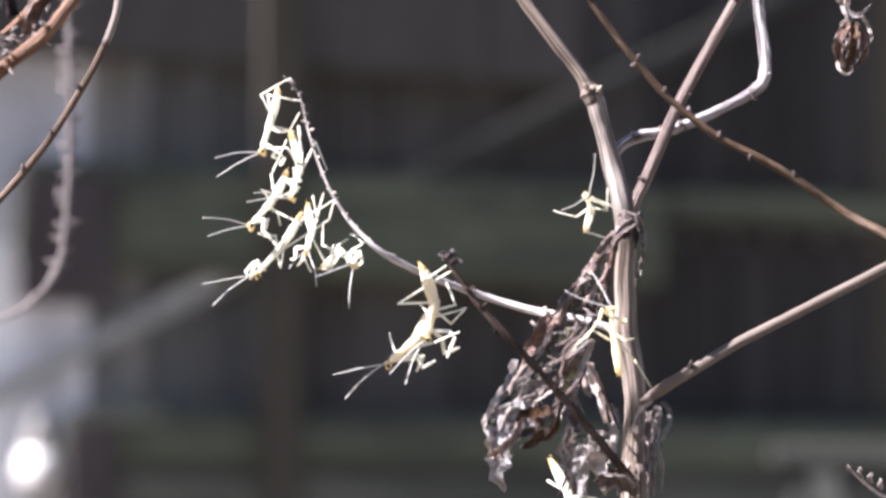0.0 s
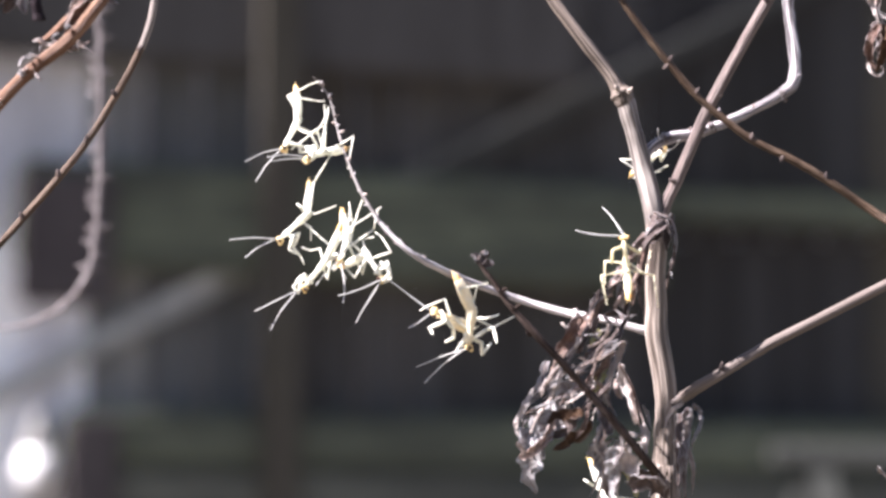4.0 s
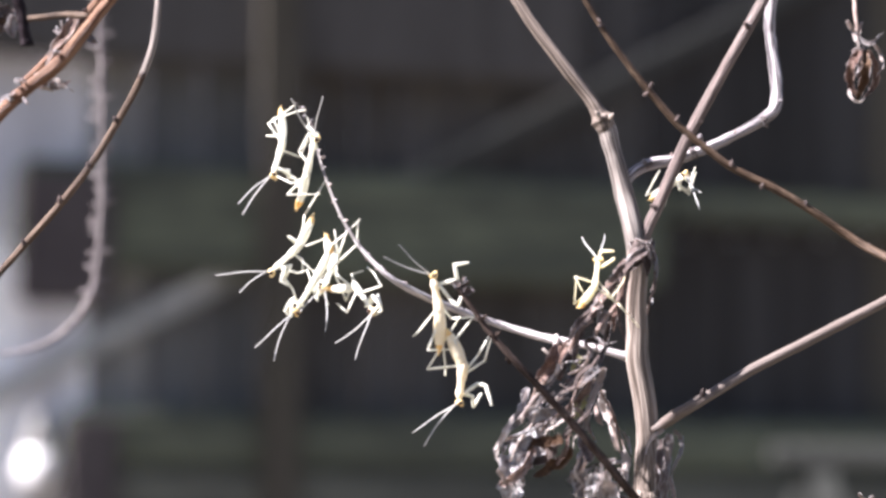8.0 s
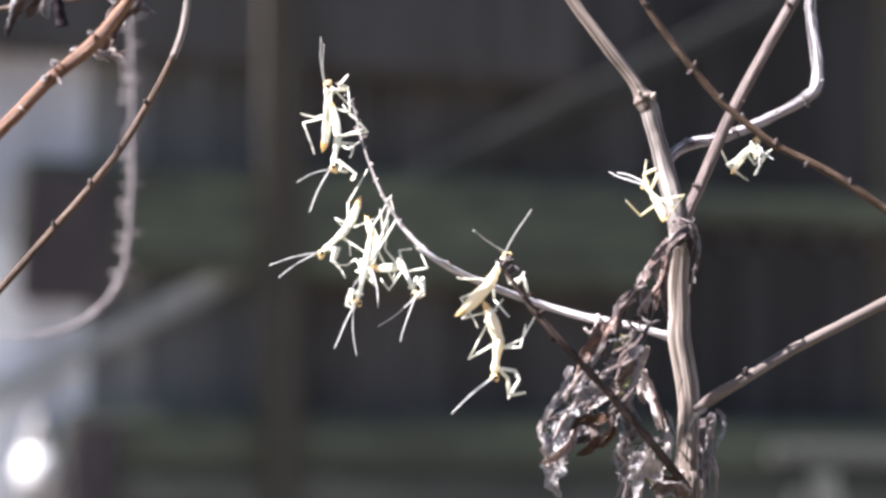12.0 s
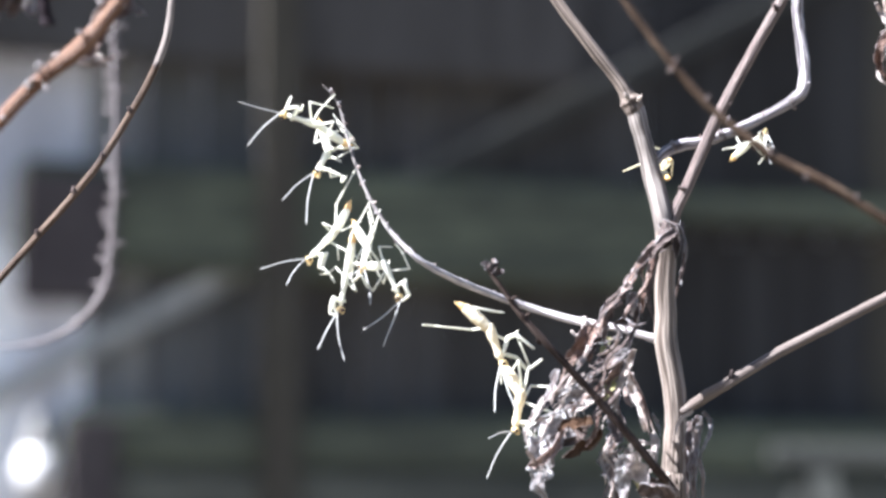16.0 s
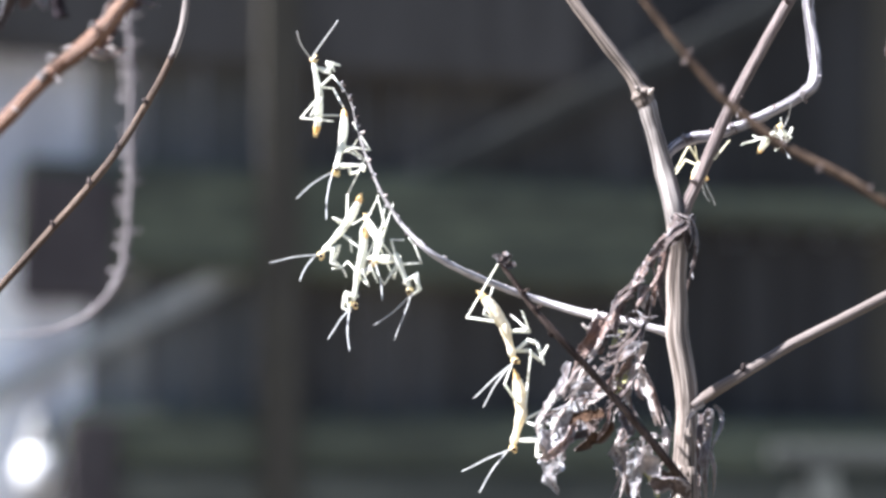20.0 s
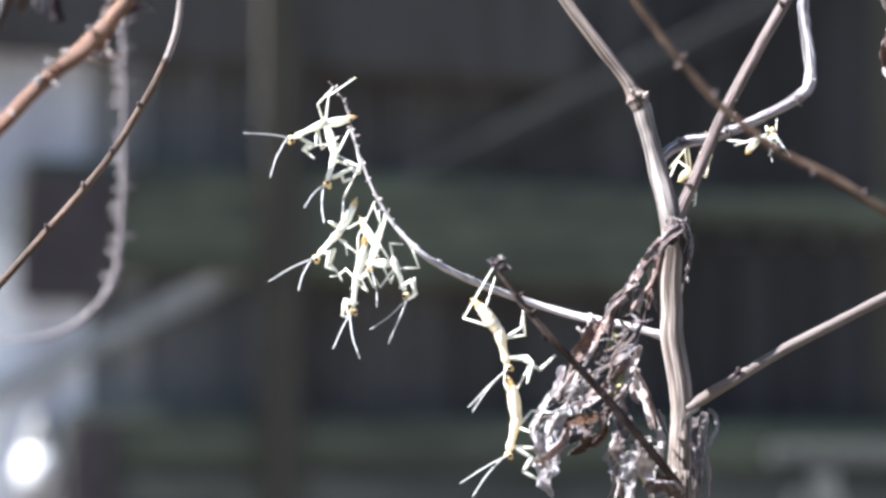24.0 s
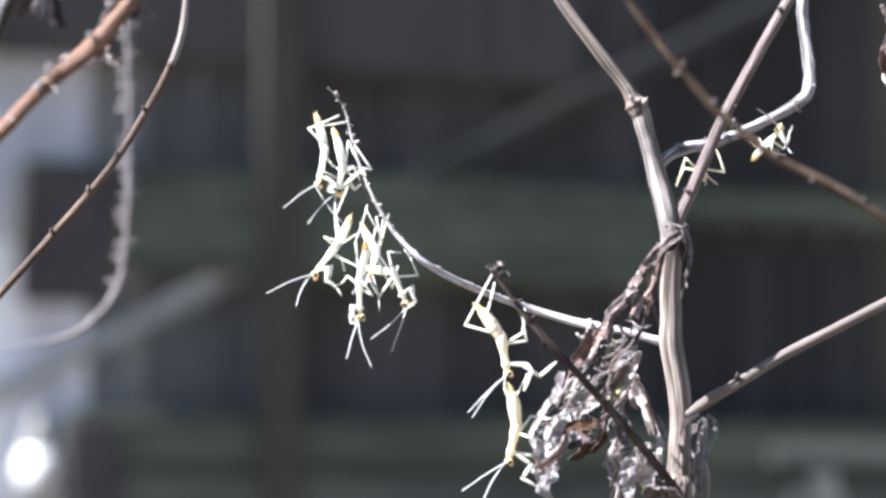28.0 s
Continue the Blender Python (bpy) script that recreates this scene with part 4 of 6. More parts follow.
    # pale ribs and the curled rim of the sheath beside the stem
    for i, (pts, w) in enumerate((([(22.59, -8, -16.22), (23.04, -9, -17.93), (23.56, -9, -19.9), (24.02, -9, -21.66)], 0.22), ([(23.82, -9, -23.5), (24.35, -9, -23.89), (23.95, -9, -24.54), (24.61, -9, -24.94), (24.35, -9, -25.72)], 0.14), ([(19.63, -9, -21.53), (18.85, -9, -23.89), (19.9, -9, -25.46), (19.77, -9, -27.42), (19.24, -9, -30.04)], 0.22), ([(19.63, -9, -21.53), (19.96, -10, -22.76), (19.24, -9, -23.89)], 0.15), ([(21.86, -9, -22.84), (21.47, -9, -24.8), (21.73, -9, -26.77), (21.34, -9, -29.71)], 0.2), ([(16.96, -10, -13.63), (18.39, -10, -14.28), (19.96, -10, -13.5), (21.21, -9, -13.02)], 0.16), ([(14.79, -9, -19.24), (16.04, -10, -17.68), (17.48, -10, -16.89), (18.65, -10, -15.07)], 0.2), ([(15.37, -8, -14.38), (14.4, -9, -16.3), (13.74, -9, -18.39), (12.3, -9, -20.35), (11.26, -9, -22.71)], 0.2))):
        plant_part("rib", tube(pts, [w * 0.5] + [w] * (len(pts) - 2) + [w * 0.4], 7, 5, 0.6, 0, 0.6, 640 + i), LEAFPALE if i % 3 else LEAF, s)
    dry_leaf(s, [(23.69, -9, -27.42), (24.61, -9, -27.95), (25.39, -9, -29.26)], 0.9, LEAFDARK, 1.5, 0.5, 680, 0.7)
    # leaf on the outer side, hung from a thin twig above
    stalk(s, "leaf_stalk", [(45.74, 10, 38.42), (49.28, 6, 38.61), (52.37, 2, 34.03), (52.76, 0, 29.76), (53.17, 0, 26.72)], [0.8, 0.6, 0.5, 0.5, 0.4], LEAF, "", 7, 5, 0.3, 0, 24)
    withered(s, "russet papery pod hanging from a thin stalk", REDLEAF, -1, 1.2, 1.3, 0.3, 0.3, (1574, 60), (1562, 90), (1560, 120), (1568, 147))
    withered(s, "", LEAFAMBER, -1.6, 1.3, 1.3, 0.3, -0.2, (1580, 60), (1582, 92), (1578, 124), (1570, 148))
    withered(s, "", REDLEAF, -1, 1.1, 1.4, 0.3, -0.4, (1588, 64), (1600, 96), (1598, 124), (1578, 146))
    withered(s, "", LEAFDARK, 0.4, 1.6, 0.8, 0.2, 0.1, (1580, 66), (1584, 100), (1580, 138))
    withered(s, "", LEAFPALE, -1.2, 0.45, 1.4, 0.8, 0.3, (1554, 130), (1560, 145), (1572, 151), (1584, 143))
    withered(s, "", LEAFPALE, -1, 0.7, 1.5, 1.2, 0.3, (1552, 8), (1562, 26), (1570, 44), (1576, 62))
    withered(s, "", LEAFPALE, -0.5, 0.6, 1.5, 1.4, 0.5, (1578, 10), (1574, 34), (1584, 60))
    withered(s, "", GREYLEAF, -1.4, 0.6, 1.5, 1.4, 0.2, (1566, 32), (1586, 46), (1600, 44), (1614, 30))
    withered(s, "", LEAFPALE, -1, 0.5, 1.5, 1.4, 0.2, (1596, 44), (1612, 68), (1614, 92), (1602, 108))
    withered(s, "", LEAFPALE, -0.5, 0.5, 1.5, 1.4, 0.2, (1560, 62), (1574, 54), (1592, 60))
    # frayed seed head low down on the outer side
    stalk(s, "seed_stalk", [(62.63, 4, -0.62), (65.83, 3, -17.65), (62.22, 2, -31.18), (57.95, 1, -31.07), (55.24, 1, -29.18), (53.75, 1, -27.82)], [0.7, 0.6, 0.5, 0.4, 0.4, 0.25], LEAFPALE, "frayed pale seed stalk", 7, 5, 0.3, 0, 25)
    for i in range(7):
        x, y = 1580 + i * 9, 856 + i * 5
        dry_leaf(s, [P_AT(x, y, 1), P_AT(x - 4 + 9 * (i % 2), y - 9, 0), P_AT(x - 8 + 12 * (i % 2), y - 14, 0)], 0.6, LEAFPALE, 1.2, 0.5, 330 + i)


def build_left_stems():
    """Three separate stems beside the shrub: an upper reddish one, a thin bow and a thorny one."""
    upper = empty_thing("dry_weed", to_world((-110, -10, -700)), "reddish-tan dry weed with frayed clumps at its nodes", "weed", "dry weeds")
    stalk(upper, "stalk", [(-110, -10, -702), (-95, -14, -300), (-75, -18, -60), (-58.82, -20, 2.58), (-53.15, -20, 9.51), (-49.37, -20, 13.6), (-44.33, -20, 18.64), (-39.93, -20, 22.23), (-37.41, -20, 25.25), (-35.2, -20, 28.09), (-31.11, -20, 33.44), (-26.7, -20, 40.37)],
          [4, 3, 2, 1.7, 1.6, 1.55, 1.5, 1.55, 1.4, 1.4, 1.2, 0.8], RUSSET, "", 12, 6, 0.16, 0, 31)
    stalk(upper, "side_shoot", [(-36.46, -20, 27.46), (-39.58, -18, 27.84), (-42.9, -17, 27.56), (-46.88, -16, 27.27), (-52.82, -15, 26.34)], [0.8, 0.7, 0.7, 0.7, 0.6], BROWN, "", 9, 5, 0.12, 0, 33)
    for i, (pts, w, mat) in enumerate((
            ([(-45.86, -16, 28.81), (-47.01, -16, 27.27), (-48.16, -16, 25.49)], 2.2, LEAFDARK),
            ([(-45.45, -17, 27.94), (-45.95, -17, 26.54), (-45.45, -17, 25.27)], 1.5, GREYLEAF),
            ([(-48.42, -16, 29.06), (-49.18, -16, 26.89), (-50.33, -16, 24.21)], 1.9, GREYLEAF),
            ([(-47.2, -16, 28.55), (-47.99, -17, 27.75), (-49.69, -16, 25.1)], 1.8, LEAFDARK),
            ([(-49.44, -16, 26.89), (-49.82, -16, 24.97), (-50.2, -16, 23.19)], 1.2, LEAFDARK))):
        dry_leaf(upper, pts, w, mat, 1.3, 0.8, 420 + i, 0.4)
    stalk(upper, "broken_shoot", [(-44.2, -24, 30.2), (-43.6, -24, 28.1), (-43.2, -24, 26.2), (-42.9, -24, 24.7), (-42.8, -24, 23.9)], [1.3, 1.25, 1.15, 1.2, 1.55], CHARRED, "blackened broken shoot", 10, 5, 0.3, 0, 43)
    for i, (x, y, dx, dy) in enumerate(((74, 124, 8, -8), (82, 118, 10, 4), (70, 138, -10, 6), (60, 146, 12, 8), (92, 150, 8, 12), (20, 196, 9, 8), (150, 70, -10, -4))):
        dry_leaf(upper, [P_AT(x, y, -20.5), P_AT(x + dx * 0.5, y + dy * 0.6, -21.2), P_AT(x + dx, y + dy, -20.6)], 0.6, (GREYLEAF, LEAF, LEAFPALE)[i % 3], 1.3, 1.0, 460 + i, 0.6, "husk")
    husky = empty_thing("dry_weed", to_world((-96, -34, -700)), "tan weed stalk arching over with frayed pale husks", "weed", "dry weeds")
    stalk(husky, "stalk", [(-96, -34, -702), (-92, -36, -260), (-84, -36, -20), (-66, -32, 46), P_AT(330, -330, -20), P_AT(285, -110, -14), P_AT(226, -6, -11), P_AT(180, 44, -11), P_AT(140, 84, -11), P_AT(110, 108, -11)],
          [3.2, 2.6, 2.0, 1.6, 1.4, 1.2, 1.1, 1.0, 0.85, 0.5], RUSSET, "", 12, 6, 0.16, 0, 32)
    rnd = random.Random(12)
    for i in range(30):
        x, y = (150, 96) if i % 9 == 0 else (128, 92) if i % 9 == 4 else (204, 14)
        x, y = x + rnd.gauss(2, 13), y + rnd.gauss(0, 13)
        dx, dy = rnd.uniform(-18, 26), rnd.uniform(-14, 20)
        dry_leaf(husky, [P_AT(x, y, -11), P_AT(x + dx * 0.5, y + dy * 0.6, -11.5 + rnd.uniform(-1, 1)), P_AT(x + dx, y + dy, -11)], rnd.uniform(0.25, 0.6), rnd.choice((LEAF, GREYLEAF, LEAFPALE)), 1.3, rnd.uniform(-2, 2), 400 + i, 0.7, "husk")
    for i, (pts, w, mat) in enumerate((
            ([(-36.14, -11, 29.97), (-37.18, -12, 27.66), (-38.73, -12, 25.19), (-40.29, -12, 23.00), (-40.95, -11, 21.51)], 1.9, REDLEAF),
            ([(-36.79, -12, 29.47), (-37.95, -13, 27.30), (-39.51, -13, 25.24), (-40.55, -12, 23.38)], 1.4, LEAF),
            ([(-35.88, -11, 28.40), (-36.66, -12, 26.88), (-37.56, -12, 25.97), (-38.61, -11, 24.51)], 1.2, GREYLEAF),
            ([(-36.93, -13, 28.72), (-37.63, -13.5, 26.87), (-38.73, -13, 25.88)], 0.8, LEAFPALE),
            ([(-41.72, -12, 21.31), (-42.75, -12, 21.19), (-43.79, -12, 21.70), (-44.43, -12, 21.57)], 0.6, LEAFPALE),
            ([(-42.10, -12, 21.05), (-43.14, -12, 20.67), (-43.66, -12, 20.93)], 0.5, GREYLEAF),
            ([(-45.49, -11, 20.08), (-45.73, -12, 18.98), (-45.37, -11, 18.40)], 0.7, GREYLEAF))):
        dry_leaf(husky, pts, w, mat, 1.4, 0.9, 760 + i, 0.7, label="russet leaf shrivelled along the stalk" if i == 0 else "")
    for i in range(9):
        x, y = 132 + i * 6, 104 + (i % 3) * 5
        dry_leaf(husky, [P_AT(x, y, -11), P_AT(x + 12, y + 2, -11.5), P_AT(x + 26, y + 10 - (i % 2) * 16, -11)], 0.55, (LEAFPALE, LEAF)[i % 2], 1.3, 1.0, 440 + i, 0.7, "husk")
    brown = empty_thing("dry_weed", to_world((34, -3, -700)), "thin reddish-brown weed stalk with small dark buds", "weed", "dry weeds")
    stalk(brown, "stalk", [(18.33, -15, 32.5), (21.28, -15, 27.5), (23.65, -15, 24.04), (26.79, -15, 20), (30.19, -15, 16.09), (33.84, -15, 13.01), (36.66, -15, 11.02), (40.7, -15, 9.04), (44.87, -15, 6.6), (50.64, -15, 2.69), (57.94, -20, -2.71), (66.9, -14, -16.92), (60.42, -8, -56.68), (40, -3, -200), (34, -3, -702)],
          [0.66, 0.71, 0.79, 0.86, 0.86, 0.86, 0.86, 0.9, 0.95, 1.0, 1.0, 1.14, 1.52, 2.29, 3.02], BROWN, "", 10, 6, 0.16, 0, 17)
    for x, y, dx, dz in ((1118,10,-.6,.8), (1116,16,.8,.2), (1205,124,.5,1), (1200,134,-.6,-.5), (1252,182,.5,1), (1349,262,.2,1), (1404,296,-.2,-1), (1481,332,.1,1), (1590,408,.4,1)):
        bud(brown, P_AT(x, y, -15.3), (dx, 0, dz), 0.55, LEAFDARK)
    bow = empty_thing("dry_weed", to_world((-95, 10, -700)), "thin brown bowed weed stalk with small dark buds", "weed", "dry weeds")
    stalk(bow, "stalk", [(-95, 10, -702), (-92, 10, -320), (-85, 10, -90), (-70.7, 10, -25.03), (-62.33, 10, -13.18), (-54.66, 10, -4.53), (-48.74, 10, 2.16), (-44.2, 10, 7.25), (-40.58, 10, 11.92), (-37.23, 10, 17.29), (-34.23, 10, 22.87), (-32.63, 10, 27.61), (-32.14, 10, 31.79), (-32.21, 10, 37.02), (-33.75, 10, 44.69)],
          [3, 2.4, 1.6, 1.2, 1.0, 0.95, 0.9, 0.9, 0.88, 0.88, 0.88, 0.85, 0.8, 0.7, 0.5], TAN, "", 10, 6, 0.10, 0, 35)
    # pale sleeve over the stalk: sunlight on its silvery top put into colour
    stalk(bow, "bare_tip", [(-34.08, 9.9, 23.14), (-33.39, 9.9, 24.81), (-32.62, 9.9, 27.6), (-32.13, 9.9, 31.78), (-32.2, 9.9, 35.62)], [0.95, 0.97, 0.95, 0.9, 0.84], FORKPALE, "silvery upper length, painted as sunlit", 10, 6, 0.08, 0, 36)
    for x, y, dx, dz in ((86,408,-.4,1), (200,272,-.2,1), (250,190,-.6,.8), (293,110,.6,.5), (150,333,-.2,1)):
        bud(bow, P_AT(x, y, 9.6), (dx, -0.4, dz), 0.75, LEAFDARK)
    thorny = empty_thing("thorny_bramble", to_world((-120, 150, -700)), "pinkish-grey thorny bramble curling over at its end", "bramble", "dry weeds")
    stalk(thorny, "stalk", [(-120, 150, -702), (-118, 150, -200), (-100, 150, 80), (-63.36, 150, 63.86), (-58.8, 150, 56.78), (-57.69, 150, 48.68), (-57.18, 150, 38.56), (-56.88, 150, 24.39), (-56.98, 150, 11.23), (-57.69, 150, 1.11), (-59.11, 150, -6.48), (-63.36, 150, -12.04), (-68.42, 150, -15.08), (-73.48, 150, -16.29), (-80.56, 150, -16.7)],
          [3.6, 2.69, 1.8, 1.36, 1.2, 1.12, 1.12, 1.12, 1.12, 1.16, 1.26, 1.09, 0.81, 0.58, 0.27], THORNBARK, "", 12, 9, 0.5, 0, 37)
    for x, y, sx in ((218,335,1), (205,376,-1), (213,424,1), (200,452,-1), (203,474,1), (216,240,1), (208,290,-1), (216,150,1), (207,190,-1), (214,90,1), (207,120,-1), (205,60,-1), (216,40,1), (190,495,-1), (198,498,1), (152,557,-.5)):
        a = P_AT(x + 8, y, 150)
        plant_part("thorn", tube([a, (a[0] + sx * 1.0, a[1], a[2] + 0.15), (a[0] + sx * 2.0, a[1], a[2] + 0.45)], [0.62, 0.34, 0.05], 6, 2, 0.1), THORNBARK, thorny)
    rnd = random.Random(41)
    for i in range(34):
        y = rnd.uniform(-30, 440)
        x, sx = 219 - max(0, y - 340) * 0.08, rnd.choice((1, -1))
        a = P_AT(x + sx * 6, y, 150)
        n = rnd.uniform(0.7, 1.4)
        plant_part("thorn", tube([a, (a[0] + sx * n * 0.5, a[1], a[2] + 0.1), (a[0] + sx * n, a[1], a[2] + rnd.uniform(0.1, 0.4))], [0.42, 0.24, 0.05], 6, 2, 0.2), THORNBARK, thorny)
    return upper, bow, thorny, brown, husky


SHRUB = build_shrub()
UPPER_STEM, BOW_STEM, THORNY_STEM, BROWN_STEM, HUSKY_STEM = build_left_stems()


# ================= mantis nymphs =================
FORE, BACK = 4.05, 5.1     # head to waist, waist to tail, mm
KEYED = []


def sway_at(table, t):
    for (t0, x0, z0), (t1, x1, z1) in zip(table, table[1:]):
        if t <= t1:
            k = (t - t0) / (t1 - t0)
            return Vector((x0 + (x1 - x0) * k, 0, z0 + (z1 - z0) * k))
    return Vector((table[-1][1], 0, table[-1][2]))


def body_at(keys, t):
    """Depth and the three points (head, waist, tail) of a body at a time, between its keyed rows."""
    row = keys[-1]
    for a, b in zip(keys, keys[1:]):
        if t <= b[0]:
            k = (t - a[0]) / (b[0] - a[0])
            k = k * k * (3 - 2 * k)
            row = [u + (v - u) * k for u, v in zip(a, b)]
            break
    d = row[1]
    return [Vector((row[i], d, row[i + 1])) for i in (2, 4, 6)]


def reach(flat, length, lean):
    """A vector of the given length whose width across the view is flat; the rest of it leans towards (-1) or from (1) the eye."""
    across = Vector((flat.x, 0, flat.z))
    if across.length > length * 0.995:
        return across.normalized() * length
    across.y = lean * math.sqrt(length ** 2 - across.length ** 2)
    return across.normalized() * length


def between(rows, t):
    """The values of timed rows at a time, eased from row to row."""
    if t <= rows[0][0]:
        return rows[0][1:]
    for a, b in zip(rows, rows[1:]):
        if t <= b[0]:
            k = (t - a[0]) / (b[0] - a[0])
            k = k * k * (3 - 2 * k)
            return [u + (v - u) * k for u, v in zip(a[1:], b[1:])]
    return rows[-1][1:]


def body_pose(keys, dorsal, t, lean, fold=0.6):
    """Pose of the waist (x to the head, z to the back) and the way of the abdomen in its space, in mm."""
    head, waist, tail = body_at(keys, t)
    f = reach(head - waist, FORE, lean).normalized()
    up = Vector(dorsal)
    up = (up - f * up.dot(f))
    up = up.normalized() if up.length > 1e-3 else f.cross(Vector((0, 0, 1))).normalized()
    side = up.cross(f)
    m = Matrix((f, side, up)).transposed().to_4x4()
    m.translation = waist
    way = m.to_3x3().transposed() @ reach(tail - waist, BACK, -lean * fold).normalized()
    return m, way


def bent(hip, foot, thigh, shin, pole):
    """Turns of a thigh and, in its space, of its shin that bring the foot to a place, the knee towards the pole."""
    a, b = thigh.length, shin.length
    way = foot - hip
    d = min(max(way.length, abs(a - b) + 0.05), (a + b) * 0.995)
    way.normalize()
    out = pole - hip
    out -= way * out.dot(way)
    out.normalize()
    along = (a * a - b * b + d * d) / (2 * d)
    knee = way * along + out * math.sqrt(max(0.0, a * a - along * along))
    turn = thigh.rotation_difference(knee)
    return turn, shin.rotation_difference(turn.inverted() @ (way * d - knee))


LEGS = {  # hip, knee, ankle, toe of the default stance, mm; the other side mirrors it
    "mid": [(0.7, 0.3, -0.25), (1.5, 2.0, 0.4), (1.7, 2.5, -2.2), (2.2, 2.9, -2.8)],
    "hind": [(-0.3, 0.32, -0.25), (-2.4, 1.7, 0.5), (-2.9, 2.4, -2.4), (-2.7, 2.8, -3.1)],
    "fore": [(3.1, 0.25, -0.3), (2.5, 0.5, -1.7), (4.4, 0.6, -2.0), (3.7, 0.55, -3.0)],
}


def nymph(label, keys, tips, feet, dorsal, lean=-1, legs=None, knees=None, skin=None, restless=0.3, seed=0, size=1.0, stout=1.0, fold=0.6):
    """One hatchling. keys: its body; tips: where its antennae point; feet: where its feet reach; legs: lines at a given time, in place of the default stance."""
    skin = skin or SKIN
    rnd = random.Random(seed)
    dorsal = Vector((dorsal[0], -dorsal[2], -dorsal[1]))
    n = empty_thing("mantis_nymph", (0, 0, 0), label, "mantis", "mantis nymphs")
    mm = 0.001
    th = tube([(-0.7, 0, -0.02), (0, 0, 0), (0.9, 0, 0.05), (1.6, 0, 0.08), (2.4, 0, 0.12), (3.1, 0, 0.15), (3.75, 0, 0.18)], [r * stout for r in (0.42, 0.53, 0.50, 0.36, 0.33, 0.42, 0.25)], 10, 4, 0.06, seed=seed)
    part("thorax", th, skin, n, "", mm)
    head = part("head", joined(ball((4.15, 0, 0.1), (0.38, 0.62, 0.50), rings=8, sides=12), ball((4.45, 0, -0.22), (0.28, 0.22, 0.26))), FACE, n, "honey-coloured triangular head", mm, (3.9 * mm, 0, 0.15 * mm))
    for s in (1, -1):
        part("eye", ball((0.32, s * 0.55, 0.02), (0.24, 0.22, 0.30)), AMBER if skin is STRAW else EYE_M, head, "dark bulging eye", mm)
    ab = part("abdomen", tube([(0.2 - 0.43 * k, 0, 0.2 * (k / 10) ** 3) for k in range(11)], [r * stout * (0.985 if k % 2 else 1.015) for k, r in enumerate((0.42, 0.47, 0.52, 0.56, 0.60, 0.62, 0.62, 0.60, 0.55, 0.49, 0.43))], 10, 3, 0.05, seed=seed + 1), skin, n, "", mm)
    part("abdomen_tip", joined(tube([(-4.0, 0, 0.19), (-4.5, 0, 0.28), (-4.9, 0, 0.38), (-5.1, 0, 0.42)], [0.45, 0.39, 0.26, 0.07], 10, 4, 0.04), tube([(-4.7, 0.15, 0.35), (-5.4, 0.3, 0.5)], [0.08, 0.03], 5, 2), tube([(-4.7, -0.15, 0.35), (-5.4, -0.3, 0.5)], [0.08, 0.03], 5, 2)), AMBER, ab, "amber tail tip", mm)
    m0 = {}

    def local(points, t):
        if t not in m0:
            m0[t] = body_pose(keys, dorsal, t, lean, fold)[0].inverted()
        return [tuple(m0[t] @ Vector(p)) for p in points]

    made, toes, bones = [], [], []
    given = list(legs or [])
    order = [("mid", 1), ("mid", -1), ("hind", 1), ("hind", -1), ("fore", 1), ("fore", -1)]
    for i, (kind, s) in enumerate(order):
        base = [Vector((x, y * s, z)) for x, y, z in LEGS[kind]]
        if i < len(given) and given[i]:
            pts = [base[0]] + [Vector(p) for p in local(given[i][1], given[i][0])]
        else:
            pts = [p + Vector((rnd.uniform(-.3, .3), rnd.uniform(-.3, .3), rnd.uniform(-.3, .3))) * (j > 0) for j, p in enumerate(base)]
        if kind != "fore" and i in (feet or {}):
            thigh, shank = (2.7, 3.3) if kind == "mid" else (3.3, 4.1)
            a, b = pts[1] - pts[0], pts[-1] - pts[1]
            knee = pts[0] + a.normalized() * max(thigh, a.length)
            run = b.normalized() * max(shank, b.length)
            pts = [pts[0], knee, knee + run * 0.78, knee + run + Vector((0.12, 0, 0.1))]
        k = len(pts)
        if kind == "fore":
            rad = [0.18, 0.21, 0.19, 0.135, 0.10, 0.08, 0.06, 0.055][:k]
        else:
            rad = [0.15, 0.13, 0.108, 0.09, 0.07, 0.06, 0.05][:k]
        rad = [r * min(1.0, stout) for r in rad]
        def limb(points, radii, swell):
            bits = [tube([a, (a + b) / 2, b], [ra, (ra + rb) / 2 * swell, rb], 7, 2) for a, b, ra, rb in zip(points, points[1:], radii, radii[1:])]
            bits += [ball(p, (r * 1.08, r * 1.08, r * 1.08), rings=5, sides=7) for p, r in zip(points[1:], radii[1:])]
            return joined(*bits)

        hide = SKIN if skin is CREAM else skin
        if kind == "fore":
            leg, shin = part("foreleg", limb(pts, rad, 1.25), hide, n, "", mm, pts[0] * mm), None
        else:
            leg = part("leg", limb(pts[:2], rad[:2], 1.12), hide, n, "", mm, pts[0] * mm)
            shin = part("shin", limb([p - pts[0] for p in pts[1:]], rad[1:], 0.95), hide, leg, "", mm, (pts[1] - pts[0]) * mm)
        bones.append((shin, pts[1] - pts[0], pts[-1] - pts[1], pts[1].copy()))
        toes.append(pts[-1] - pts[0])
        made.append(leg)
    for s in (1, -1):
        pts = [Vector((0, 0, 0)), Vector((1.6, 0.1 * s, 0.16)), Vector((3.4, 0.2 * s, 0.22)), Vector((5.0, 0.15 * s, 0.1)), Vector((6.3, 0, 0))]
        f = part("antenna", tube(pts, [0.10, 0.094, 0.085, 0.077, 0.07], 6, 5), FEELER, head, "thread-like grey antenna", mm, (0, 0, 0))
        f.location = Vector((0.5, 0.2 * s, 0.3)) * mm
        made.append(f)
    n.scale = (size, size, size)
